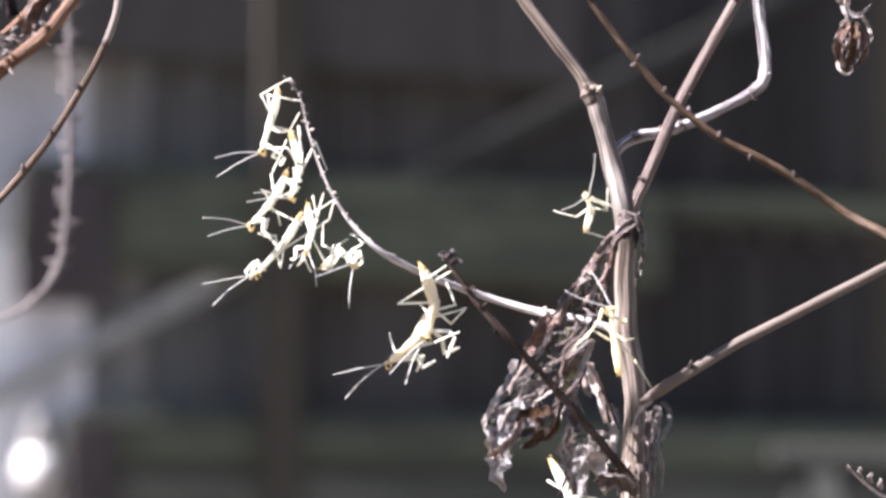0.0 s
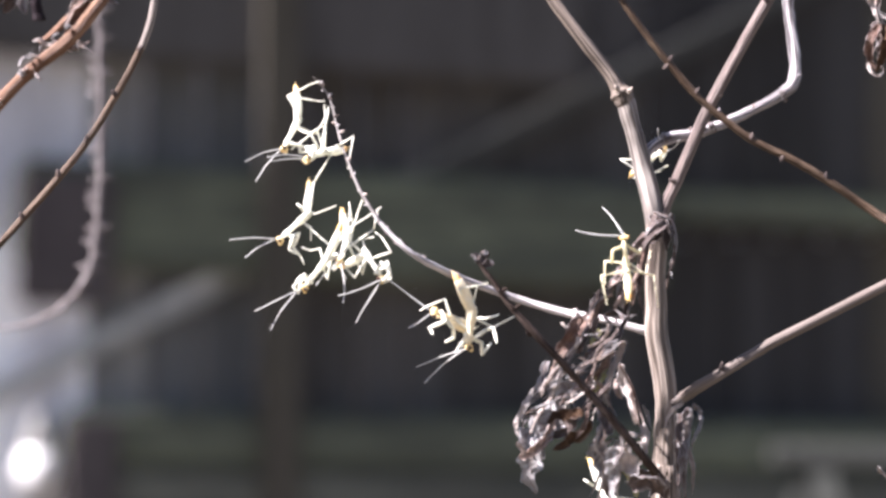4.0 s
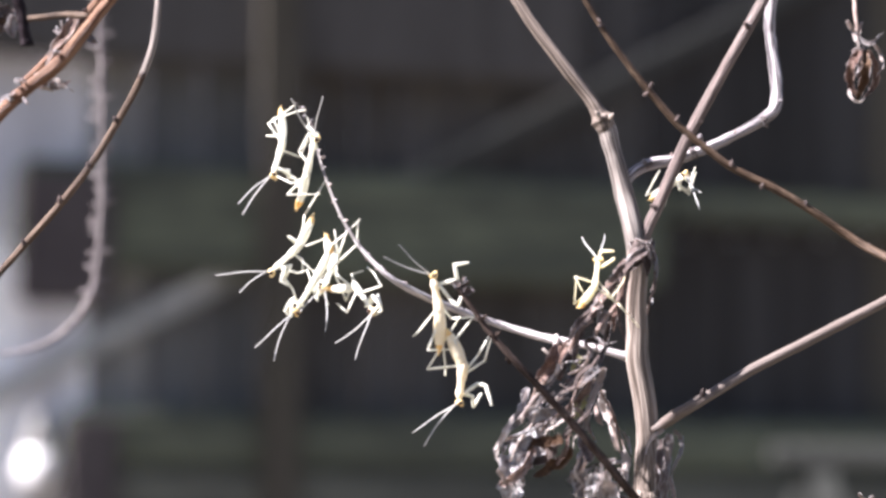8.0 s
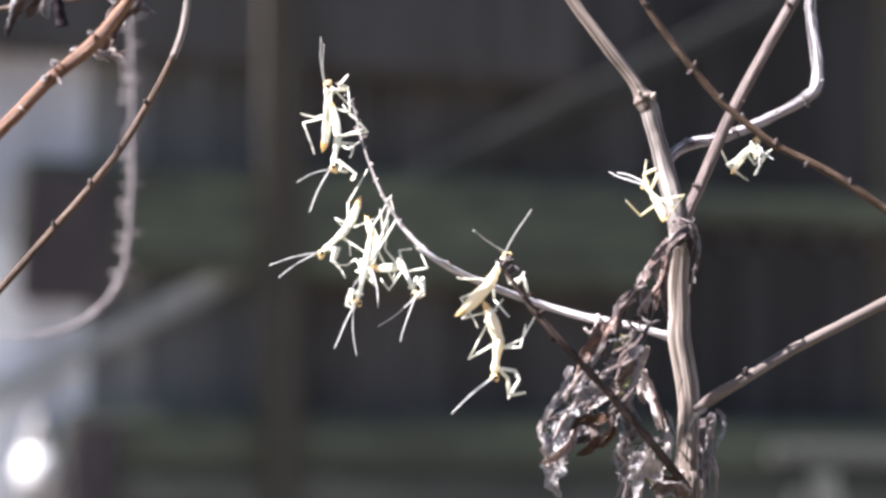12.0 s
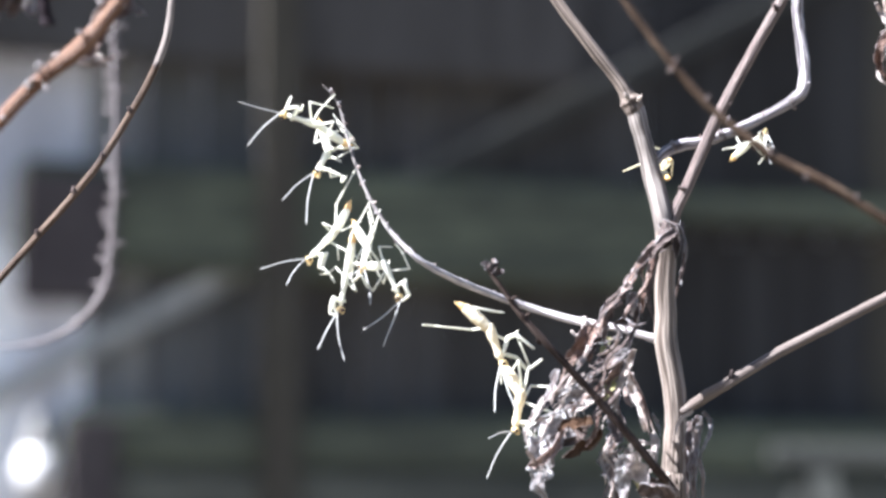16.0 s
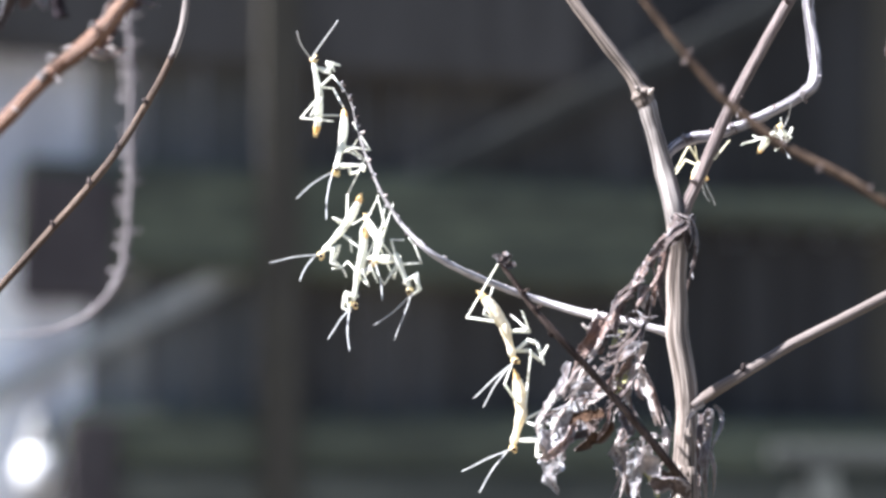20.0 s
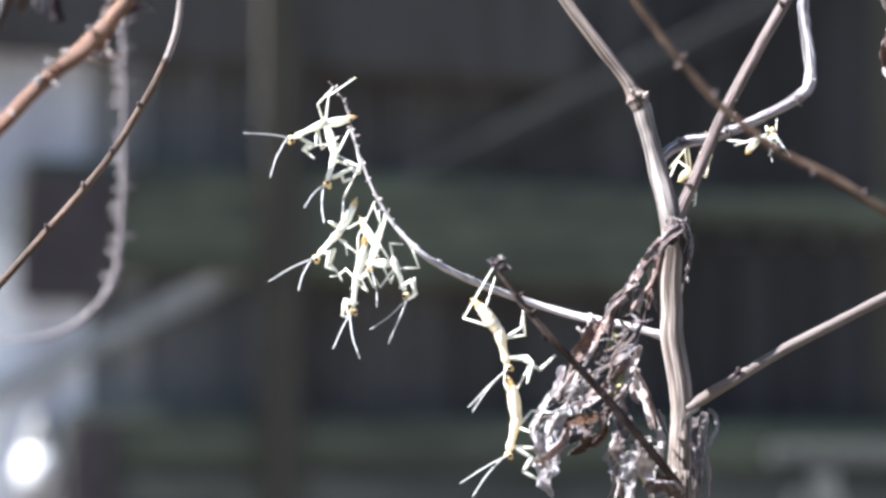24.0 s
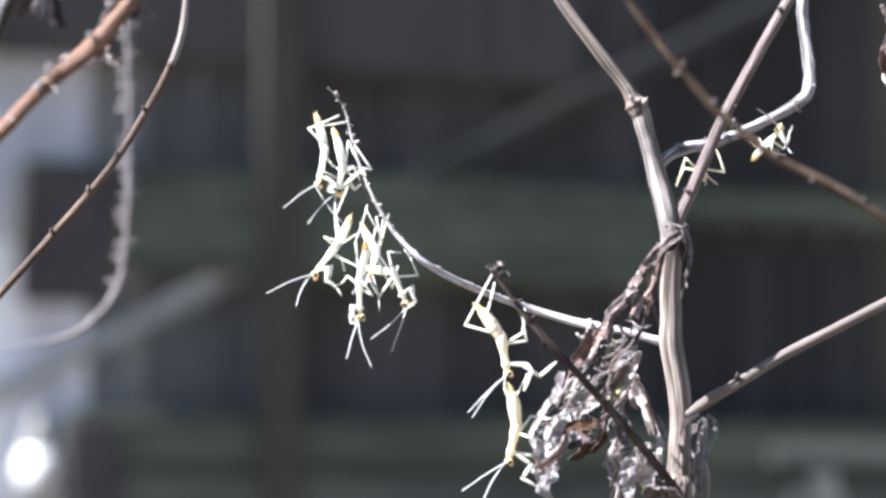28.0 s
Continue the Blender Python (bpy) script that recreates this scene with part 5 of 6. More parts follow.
    KEYED.append((n, ab, head, made, toes, bones, size, knees or {}, keys, tips, feet or {}, dorsal, lean, fold, restless, seed))
    return n


nymph("pale nymph hanging head down near the twig's tip", ([(0, 6, -16.9, 10.5, -16.1, 14.2, -15.2, 17.6), (3, 6, -17.8, 10.9, -16.6, 14.4, -16.2, 18.2), (6, 6, -17.8, 11.4, -15.9, 14.3, -16.9, 18.5), (7, 6, -17.8, 12.5, -16.4, 15.6, -16.2, 18.7), (8, 6, -16.9, 10.9, -16.1, 14.5, -16.0, 18.6), (9, 6, -16.9, 10.6, -16.4, 14.3, -16.2, 17.7), (10, 6, -14.5, 9.5, -14.5, 13.3, -14.8, 17.1), (11, 6, -15.6, 9.7, -15.2, 13.7, -14.3, 16.8), (12, 6, -14.7, 9.3, -14.3, 13.0, -14.9, 17.1), (12.5, 6, -14.9, 9.6, -14.2, 13.2, -14.7, 17.3), (15, 6, -14.6, 8.4, -14.1, 11.3, -14.6, 15.8)] + [(16, 6, -15.0, 8.9, -13.9, 11.7, -14.6, 14.7), (17, 6, -14.4, 8.1, -13.9, 11.2, -14.1, 14.1), (20, 6, -14.1, 8.3, -13.6, 11.5, -13.1, 15.4), (21, 6, -13.3, 7.7, -12.9, 11.0, -12.8, 15.2), (24, 6, -14.5, 7.3, -13.8, 10.8, -14.7, 14.6), (25, 6, -12.9, 7.1, -13.1, 10.2, -13.5, 13.8), (28, 6, -13.0, 6.9, -12.7, 10.2, -13.5, 14.3)]), [(0, -22.4, 9.5, -22.2, 7.4), (3, -22.1, 8.9, -20.4, 7.0), (6, -23.1, 10.1, -22.6, 7.5), (8, -21.1, 7.4, -20.6, 6.2), (9, -21.1, 8.8, -20.7, 6.7), (11, -20.7, 7.7, -17.8, 4.4), (12, -19.0, 7.5, -17.6, 4.0), (15, -19.2, 5.6, -16.6, 3.2), (17, -18.9, 5.2, -15.9, 2.6), (20, -18.8, 4.9, -15.2, 2.6), (21, -17.1, 3.6, -13.3, 2.8), (24, -17.1, 4.2, -14.7, 2.5), (25, -15.9, 2.4, -11.8, 3.0), (28, -16.7, 2.9, -12.8, 2.6)], ({0: [(0, -12.5, 15.2), (3, -12.8, 15.1), (8, -12.9, 15.2), (12, -12.8, 10.6), (25, -10.5, 9.5)], 1: [(0, -13.2, 13.0), (3, -12.5, 13.7), (8, -18.0, 15.8), (12, -11.4, 12.6), (25, -10.7, 8.5)]} | {2: [(0, -13.6, 19.4), (3, -13.9, 19.2), (6, -13.5, 19.5), (8, -13.2, 18.9), (12, -13.5, 16.7), (25, -10.7, 10.2)], 3: [(0, -12.6, 16.8), (3, -13.4, 17.0), (6, -12.7, 16.9), (8, -14.6, 19.6), (12, -13.8, 17.1), (25, -11.4, 13.1)]} | {4: [(0, -14.7, 9.4), (3, -13.8, 10.6), (8, -13.2, 9.6), (12, -12.5, 8.5), (25, -10.5, 9.2)], 5: [(0, -14.5, 9.0), (3, -13.5, 9.9), (8, -13.9, 10.3), (12, -13.5, 9.2), (25, -10.6, 7.9)]}), (-1, 0, 0.3), seed=1, knees={2: [(0, -1, 0.2, 0), (9, -1, 0.2, 0), (12, 1, 0.2, 0)], 3: [(0, -1, 0.1, 0), (9, -1, 0.1, 0), (12, 1, 0.1, 0)]}, stout=0.86, restless=0.15,
      legs=[(25, [(-11.51, 6.5, 9.38), (-10.48, 6.5, 9.51)]), (25, [(-11.8, 5, 9.67), (-10.7, 5, 8.44)]), (25, [(-11.79, 6.5, 12.61), (-10.75, 6.5, 10.27)]), (25, [(-12.21, 5, 12.07), (-11.39, 5, 13.1)]), (25, [(-11.99, 6.5, 8.48), (-11.03, 6.5, 8.2), (-10.48, 6.5, 9.17)]), (25, [(-11.8, 5, 8.16), (-11.39, 5, 7.34), (-10.56, 5, 7.89)])])
nymph("pale nymph climbing about the twig's tip", ([(0, 4, -13.1, 4.9, -12.4, 8.3, -13.3, 12.5), (2, 4, -13.7, 5.4, -12.4, 9.2, -11.6, 13.5), (3, 4, -14.8, 8.5, -12.9, 10.5, -10.8, 11.8), (6, 4, -15.1, 12.5, -13.6, 11.2, -12.4, 8.1), (7, 4, -13.0, 15.2, -13.2, 11.4, -13.3, 8.0), (8, 4, -11.8, 15.1, -12.9, 11.3, -13.8, 7.5), (9, 4, -14.8, 17.3, -14.0, 13.2, -13.6, 8.9), (10, 4, -14.5, 18.0, -14.7, 14.9, -14.9, 11.8), (11, 4, -16.5, 17.6, -15.3, 15.3, -14.2, 12.1), (12, 4, -15.3, 19.2, -15.5, 15.9, -15.7, 12.4), (12.5, 4, -14.5, 19.1, -14.7, 15.8, -15.3, 12.1)] + [(15, 4, -16.1, 17.9, -15.0, 15.7, -14.7, 13.9), (16, 4, -19.4, 16.1, -15.2, 14.8, -11.8, 12.5), (17, 4, -19.2, 18.6, -15.6, 16.6, -11.5, 13.8), (18, 4, -19.3, 18.9, -15.3, 17.0, -11.6, 14.3), (19, 4, -17.6, 20.2, -15.7, 16.6, -14.1, 12.6), (20, 4, -16.8, 22.1, -16.2, 17.8, -16.4, 13.1), (21, 4, -17.3, 21.4, -15.9, 17.1, -15.5, 12.2), (24, 4, -18.8, 12.6, -15.3, 14.5, -12.4, 15.0), (25, 4, -17.7, 11.2, -15.3, 14.3, -13.1, 17.2), (26, 4, -16.8, 9.8, -14.9, 13.6, -13.4, 17.0), (28, 4, -15.4, 8.0, -14.8, 11.8, -15.6, 16.0)]), [(0, -17.5, 5.2, -18.2, 4.2), (3, -19.9, 7.8, -19.2, 6.8), (6, -18.7, 15.3, -17.3, 16.6), (8, -14.5, 19.8, -10.7, 20.2), (9, -18.5, 21.4, -9.0, 17.6), (11, -21.4, 20.5, -16.3, 22.5), (12, -16.1, 24.5, -15.5, 23.8), (15, -21.6, 19.1, -17.4, 20.1), (16, -24.1, 17.8, -23.4, 12.0), (17, -23.8, 21.6, -23.9, 17.1), (19, -20.4, 21.2, -19.2, 24.1), (20, -18.6, 24.9, -14.0, 26.5), (21, -21.1, 25.0, -14.6, 24.8), (24, -24.4, 13.2, -21.3, 7.8), (25, -23.3, 10.1, -18.7, 5.7), (28, -19.6, 4.8, -12.1, 2.9)], ({0: [(15, -13.0, 19.1), (16, -13.0, 18.4), (17, -13.2, 18.1), (19, -13.7, 19.1), (20, -13.2, 18.2), (21, -13.3, 19.2), (25, -13.1, 11.8), (28, -13.2, 9.7)], 1: [(15, -12.5, 16.7), (16, -13.2, 16.9), (17, -13.4, 19.2), (19, -11.3, 15.9), (20, -13.3, 16.1), (21, -13.1, 17.4), (25, -13.3, 11.1), (28, -13.1, 8.5)]} | {2: [(0, -9.1, 8.3), (1, -8.2, 13.1), (2, -10.0, 8.2), (6, -10.3, 9.1), (9, -11.7, 8.4), (12, -18.7, 15.9), (17, -11.9, 13.8), (19, -14.0, 13.3), (20, -14.5, 14.4), (21, -13.9, 12.9), (24, -11.2, 20.1), (25, -14.1, 18.4), (28, -13.1, 16.2)], 3: [(12, -17.1, 11.0), (17, -13.8, 13.3), (19, -12.9, 14.0), (20, -13.8, 15.1), (21, -14.0, 13.6), (24, -14.0, 19.0), (25, -13.5, 18.7), (28, -12.3, 15.6)]} | {4: [(11, -15.1, 20.9), (12, -12.7, 20.7), (15, -14.5, 20.8), (16, -18.3, 20.9), (17, -16.1, 22.0), (19, -12.4, 22.2), (20, -11.7, 21.4), (21, -12.5, 21.4), (24, -15.9, 10.0), (25, -14.5, 10.9), (28, -13.8, 7.3)], 5: [(11, -13.3, 19.8), (12, -12.6, 19.4), (15, -14.8, 20.1), (16, -16.0, 18.2), (17, -13.8, 19.2), (19, -12.2, 19.8), (20, -12.0, 20.1), (21, -12.8, 21.1), (24, -15.4, 10.4), (25, -15.3, 11.1), (28, -13.2, 7.7)]}), (-0.7, -0.5, 0.5), seed=2, knees={2: [(0, 1, 0.4, 0), (12, -1, 0, 0), (23, -1, 0, 0), (24, -1, 0.6, 0)]}, stout=0.86, restless=0.3,
      legs=[(25, [(-14.93, 4.6, 12.13), (-13.15, 4.6, 11.85)]), (25, [(-16.1, 3.4, 13.03), (-15.29, 3.4, 10.99), (-13.24, 3.4, 11.12)]), (25, [(-17.54, 4.6, 16.51), (-14.11, 4.6, 18.43)]), (25, [(-16.1, 3.4, 16.65), (-13.51, 3.4, 18.63)]), (25, [(-15.62, 4.6, 12.26), (-16.3, 4.6, 11.03), (-14.52, 4.6, 10.89)]), (25, [(-15.83, 3.4, 11.53), (-16.1, 3.4, 10.58), (-15.29, 3.4, 11.12)])])
nymph("pale nymph hanging with its head outward below the twig", ([(0, 3, -18.0, 1.4, -15.8, 4.3, -14.1, 7.4), (2, 3, -18.5, 1.7, -16.1, 4.4, -14.4, 6.9), (3, 3, -18.5, 0.1, -15.4, 3.0, -15.1, 6.8), (6, 3, -17.9, -0.8, -14.9, 2.3, -13.5, 5.7), (8, 3, -17.2, -1.0, -14.1, 2.0, -12.4, 5.1), (9, 3, -17.1, -0.2, -14.7, 2.9, -12.3, 5.3), (10, 3, -16.4, -1.5, -13.5, 1.6, -11.8, 5.0), (12, 3, -16.0, -1.1, -13.4, 1.6, -11.7, 4.7), (15, 3, -15.7, -1.4, -12.9, 1.3, -10.9, 4.7), (17, 3, -16.0, -1.6, -13.7, 1.5, -11.5, 4.8), (21, 3, -15.9, -1.9, -13.2, 1.4, -11.2, 4.7)] + [(24, 3, -15.8, -1.8, -13.2, 1.4, -11.3, 4.5), (25, 3, -15.7, -2.8, -13.2, 0.4, -12.0, 3.3), (28, 3, -15.8, -3.0, -13.6, 0.2, -11.9, 3.1)]), [(0, -23.6, 2.3, -22.7, 0.2), (3, -24.4, 0.3, -22.4, -1.9), (6, -23.4, -0.9, -21.4, -3.2), (7, -23.0, -2.2, -20.0, -3.8), (8, -23.8, -1.2, -20.6, -3.3), (10, -22.3, -2.5, -18.9, -4.2), (12, -22.2, -2.5, -20.9, -3.9), (15, -21.4, -3.0, -18.0, -4.6), (17, -22.0, -2.2, -18.7, -4.3), (21, -21.9, -2.7, -18.1, -4.9), (25, -21.5, -4.8, -17.7, -5.7), (28, -21.6, -5.2, -17.8, -6.6)], None, (-1, -0.6, 0.3), seed=3, stout=0.86, restless=0.1,
      legs=[(25, [(-12.36, 3.6, -0.75), (-12.15, 3.6, -2.32)]), (25, [(-11.02, 2.4, -1.97), (-9.79, 2.4, -2.79)]), (25, [(-12.79, 4.2, 4.58), (-11.08, 4.2, 8.28), (-10.6, 4.2, 9.37)]), (25, [(-14.42, 2.4, 1.7), (-12.11, 2.4, 0.88), (-9.79, 2.4, 2.24)]), (25, [(-13.65, 3.4, -1.71), (-14.19, 3.4, -3.48), (-13.1, 3.4, -4.57), (-12.69, 3.4, -5.39)]), (25, [(-14.28, 2.4, -2.11), (-14.55, 2.4, -3.74), (-13.74, 2.4, -4.15)])])
nymph("pale nymph hanging head down in the cluster", [(0, 2, -17.4, -4.5, -14.7, -1.3, -11.3, 3.5), (3, 2, -15.9, -6.2, -13.0, -2.4, -10.3, 2.7), (6, 2, -15.2, -7.2, -12.1, -2.8, -9.9, 2.6), (8, 2, -14.7, -6.8, -12.0, -2.0, -9.3, 2.7), (11, 2, -11.9, -8.2, -10.8, -2.8, -9.7, 2.0), (17, 2, -12.2, -7.8, -11.6, -3.4, -10.3, 2.4), (25, 2, -11.3, -8.4, -11.0, -4.0, -9.2, 2.1), (28, 2, -10.3, -8.3, -10.6, -3.9, -9.3, 1.5)], [(0, -23.9, -5.4, -22.5, -8.2), (3, -22.1, -8.4, -19.8, -10.9), (6, -20.8, -9.4, -18.4, -11.7), (7, -18.4, -10.3, -15.2, -12.8), (8, -19.7, -10.2, -17.0, -12.2), (11, -14.5, -12.3, -11.8, -13.6), (15, -14.6, -12.3, -11.2, -13.7), (17, -15.1, -11.9, -11.8, -13.6), (21, -15.0, -11.7, -12.3, -13.2), (25, -13.5, -12.6, -10.0, -13.8), (28, -12.0, -12.9, -8.9, -14.0)], None, (-1, 0, 0.6), seed=4, stout=0.86, restless=0.1,
      legs=[(25, [(-12.32, 2.6, -3.06), (-13.2, 2.6, -3.88), (-14.16, 2.6, -4.02)]), (25, [(-9.63, 1.4, -5.76), (-10.57, 1.4, -3.86)]), (25, [(-8.17, 2.8, 2.25), (-9.13, 2.8, 4.7)]), (25, [(-10.85, 1.4, 0.88), (-9.76, 1.4, 3.12), (-8.95, 1.4, 5.08)]), (25, [(-12.51, 2.4, -7.14), (-12.65, 2.4, -8.64), (-11.7, 2.4, -9.05)]), (25, [(-12.34, 1.4, -6.71), (-12.07, 1.4, -8.2), (-11.66, 1.4, -8.74)])])
nymph("pale nymph folded up behind the others", [(0, 9, -11.9, -2.0, -11.2, 0.8, -11.9, 3.5), (6, 9, -11.4, -3.2, -10.0, 0.2, -11.0, 3.0), (17, 9, -9.9, -2.9, -9.1, 0.0, -10.9, 2.6), (25, 9, -9.8, -3.3, -8.8, -0.3, -10.7, 2.5), (28, 9, -9.5, -3.3, -8.7, -0.3, -10.5, 2.5)], None, None, (0.6, -0.3, 1), seed=5, size=0.9, restless=0.1,
      legs=[(25, [(-6.88, 9, -5.35), (-5.98, 9, -2.29)]), (25, [(-9.98, 8, -4.09), (-9.14, 8, -5.89)]), (25, [(-7.51, 9, 3.13), (-6.95, 9, 4.8)]), (25, [(-8.04, 8, 1.11), (-8.59, 8, 4.5)])])
nymph("pale nymph arched with its head down below the twig", [(0, 5, -5.9, -3.2, -7.6, -1.6, -9.3, -3.4), (3, 5, -6.1, -4.5, -8.0, -1.4, -10.4, -3.1), (6, 5, -6.4, -5.0, -8.1, -2.2, -10.5, -3.2), (8, 5, -5.1, -5.5, -7.0, -2.7, -9.7, -3.1), (11, 5, -4.9, -5.9, -6.4, -2.6, -9.1, -3.1), (17, 5, -5.4, -6.0, -7.0, -2.2, -9.4, -2.4), (25, 5, -5.1, -6.5, -6.5, -2.3, -8.8, -2.5), (28, 5, -5.1, -6.7, -6.6, -2.6, -9.0, -2.6)], [(0, -10.4, -4.6, -6.1, -8.4), (3, -11.2, -6.6, -9.0, -9.9), (6, -11.8, -7.2, -9.2, -10.6), (7, -9.0, -9.6, -5.8, -11.5), (8, -9.9, -9.6, -6.8, -11.3), (11, -9.5, -9.8, -6.5, -11.6), (17, -9.6, -10.1, -7.0, -12.0), (25, -10.0, -10.8, -7.1, -12.1), (28, -9.8, -11.2, -6.6, -12.3)], None, (0.3, -1, 0.4), seed=6, stout=0.86, restless=0.1,
      legs=[(25, [(-3.51, 5.6, -2.96), (-4.26, 5.6, -0.76), (-4.95, 5.6, 0.21)]), (25, [(-8.22, 4.4, -5.27), (-9.17, 4.4, -3.63)]), (25, [(-7.02, 5.8, 0.07), (-5.5, 5.8, -0.07)]), (25, [(-8.35, 4.4, 0.07), (-7.8, 4.4, 2.67), (-7.53, 4.4, 3.9)]), (25, [(-4.12, 5.4, -4.19), (-4.12, 5.4, -6.39), (-5.08, 5.4, -6.66)]), (25, [(-4.52, 4.4, -4.45), (-3.83, 4.4, -6.09), (-4.79, 4.4, -6.78)])])
nymph("pale nymph clambering over another nymph", ([(0, -3, -1.8, -15.3, 1.6, -12.3, 3.8, -8.6), (1, -3, -3.8, -12.4, -0.2, -11.8, 3.8, -11.1), (2, -3, -4.1, -9.1, -0.8, -9.7, 3.2, -9.7), (3, -3, -0.2, -10.3, 2.3, -10.4, 4.3, -9.8), (6, -3, 2.3, -3.0, 3.0, -7.1, 3.8, -12.3), (7, -3, 4.0, -1.9, 3.7, -6.2, 3.5, -11.6), (8, -3, 2.4, -0.7, 3.1, -5.3, 3.4, -10.7), (9, -3, 2.4, -1.5, 3.1, -6.5, 4.5, -12.0), (10, -3, 4.0, -0.5, 4.3, -5.5, 4.5, -11.1), (11, -3, 4.9, -0.5, 3.7, -4.7, 2.1, -10.2), (12, -3, 6.1, -1.2, 3.9, -4.8, -0.2, -9.3)] + [(12.5, -3, 7.0, -6.0, 4.2, -7.9, -0.5, -12.0), (13.5, -3, 9.6, -11.0, 7.6, -8.3, 4.9, -7.3), (14.5, -3, 9.3, -21.1, 9.3, -16.8, 7.7, -12.8), (15, -3, 9.6, -21.4, 10.0, -16.4, 8.2, -12.8), (16, -3, 8.7, -22.1, 9.3, -17.5, 7.8, -14.5), (17, -3, 7.7, -23.9, 9.1, -19.0, 7.5, -15.0), (19, -3, 7.0, -25.4, 8.3, -20.4, 7.8, -15.4), (21, -3, 6.8, -25.9, 7.8, -20.7, 7.5, -15.7), (24, -3, 7.0, -26.1, 8.1, -20.9, 7.5, -15.6), (25, -3, 7.1, -26.5, 8.3, -21.0, 7.6, -15.3), (28, -3, 7.1, -26.4, 8.2, -20.9, 7.6, -15.5)]), ([(0, -8.2, -16.0, -7.4, -19.8), (1, -9.6, -9.8, -9.4, -16.1), (2, -6.7, -5.4, -10.0, -10.2), (3, -7.1, -7.7, -2.4, -12.8), (6, -1.9, 3.6, -2.9, -1.1), (7, 1.0, 3.1, 2.7, 0.3), (8, -3.5, 0.9, -1.5, 2.5), (9, -4.1, 1.0, -0.7, 2.3), (10, -1.8, 2.8, 3.7, 4.4), (11, -0.4, -0.4, 5.5, 5.5), (12, 2.1, 1.6, 8.9, 4.1), (12.5, 4.1, -0.2, 8.2, -1.2), (13.5, 12.9, -8.3, 12.9, -14.3), (15, 6.9, -22.4, 7.4, -28.1), (16, 5.2, -22.3, 4.8, -28.9), (17, 4.7, -26.6, 7.0, -30.4), (19, 0.1, -27.7, 4.6, -30.4), (21, -0.2, -27.9, 1.5, -29.0)] + [(25, 0.4, -29.3, 3.3, -29.9), (28, 0.4, -29.2, 3.9, -29.9)]), ({0: [(0, 9.4, -10.3), (2, -1.5, -12.4), (3, 1.3, -15.1), (6, 7.1, -8.1), (8, 6.9, -6.0), (10, 6.5, -7.8), (11, 6.5, -8.1), (12, 6.3, -8.5), (12.5, 7.5, -8.6), (15, 12.7, -16.4), (25, 12.6, -20.1)], 1: [(0, -1.4, -11.3), (2, -2.1, -7.0), (3, -1.8, -8.1), (6, -0.2, -9.1), (8, 0.0, -8.3), (10, 0.8, -8.1), (11, -0.1, -4.8), (12, 0.2, -3.9), (12.5, 1.9, -8.0), (15, 13.7, -19.8), (25, 10.9, -23.3)]} | {2: [(0, 7.6, -8.3), (2, 7.9, -8.4), (6, 0.8, -9.8), (8, 3.9, -14.0), (10, 3.2, -14.5), (11, 5.1, -10.7), (12, 2.6, -9.8), (12.5, 3.5, -11.2), (15, 8.7, -10.4), (25, 9.4, -14.6)], 3: [(0, 2.2, -7.9), (2, 5.2, -12.1), (6, 5.8, -8.5), (8, 5.9, -10.0), (10, 5.2, -13.1), (11, 7.1, -6.7), (12, 4.9, -7.8), (12.5, 4.9, -8.6), (15, 7.4, -15.8), (25, 6.7, -12.3)]} | {4: [(0, 4.3, -14.6), (2, -1.5, -8.1), (3, -1.9, -12.8), (6, 6.8, -3.1), (8, 7.5, 1.2), (10, 8.7, -1.6), (11, 10.6, -1.5), (12, 8.3, -5.3), (12.5, 10.2, -5.4), (15, 11.0, -21.8), (25, 10.4, -27.9)], 5: [(0, 1.4, -15.6), (2, -0.8, -6.7), (3, 0.3, -15.1), (6, 6.3, -4.5), (8, 6.7, -3.3), (10, 7.2, 1.9), (11, 7.8, -4.0), (12, 7.7, -3.1), (12.5, 8.9, -7.4), (15, 10.0, -23.8), (25, 10.1, -26.0)]}), (-1, 0, 0.3), seed=7, restless=0.3, skin=CREAM, stout=1.24,
      legs=[(25, [(10.09, -3, -20.77), (12.56, -3, -20.11)]), (25, [(9.59, -4, -22.24), (10.92, -4, -23.23)]), (25, [(8.95, -3, -17.3), (9.42, -3, -14.63)]), (25, [(6.66, -4, -16.58), (6.66, -4, -12.25)]), (25, [(10.02, -3, -25.45), (8.95, -3, -27.05), (10.42, -3, -27.85)]), (25, [(9.72, -4, -24.03), (11.05, -4, -24.23), (10.05, -4, -25.9)])])
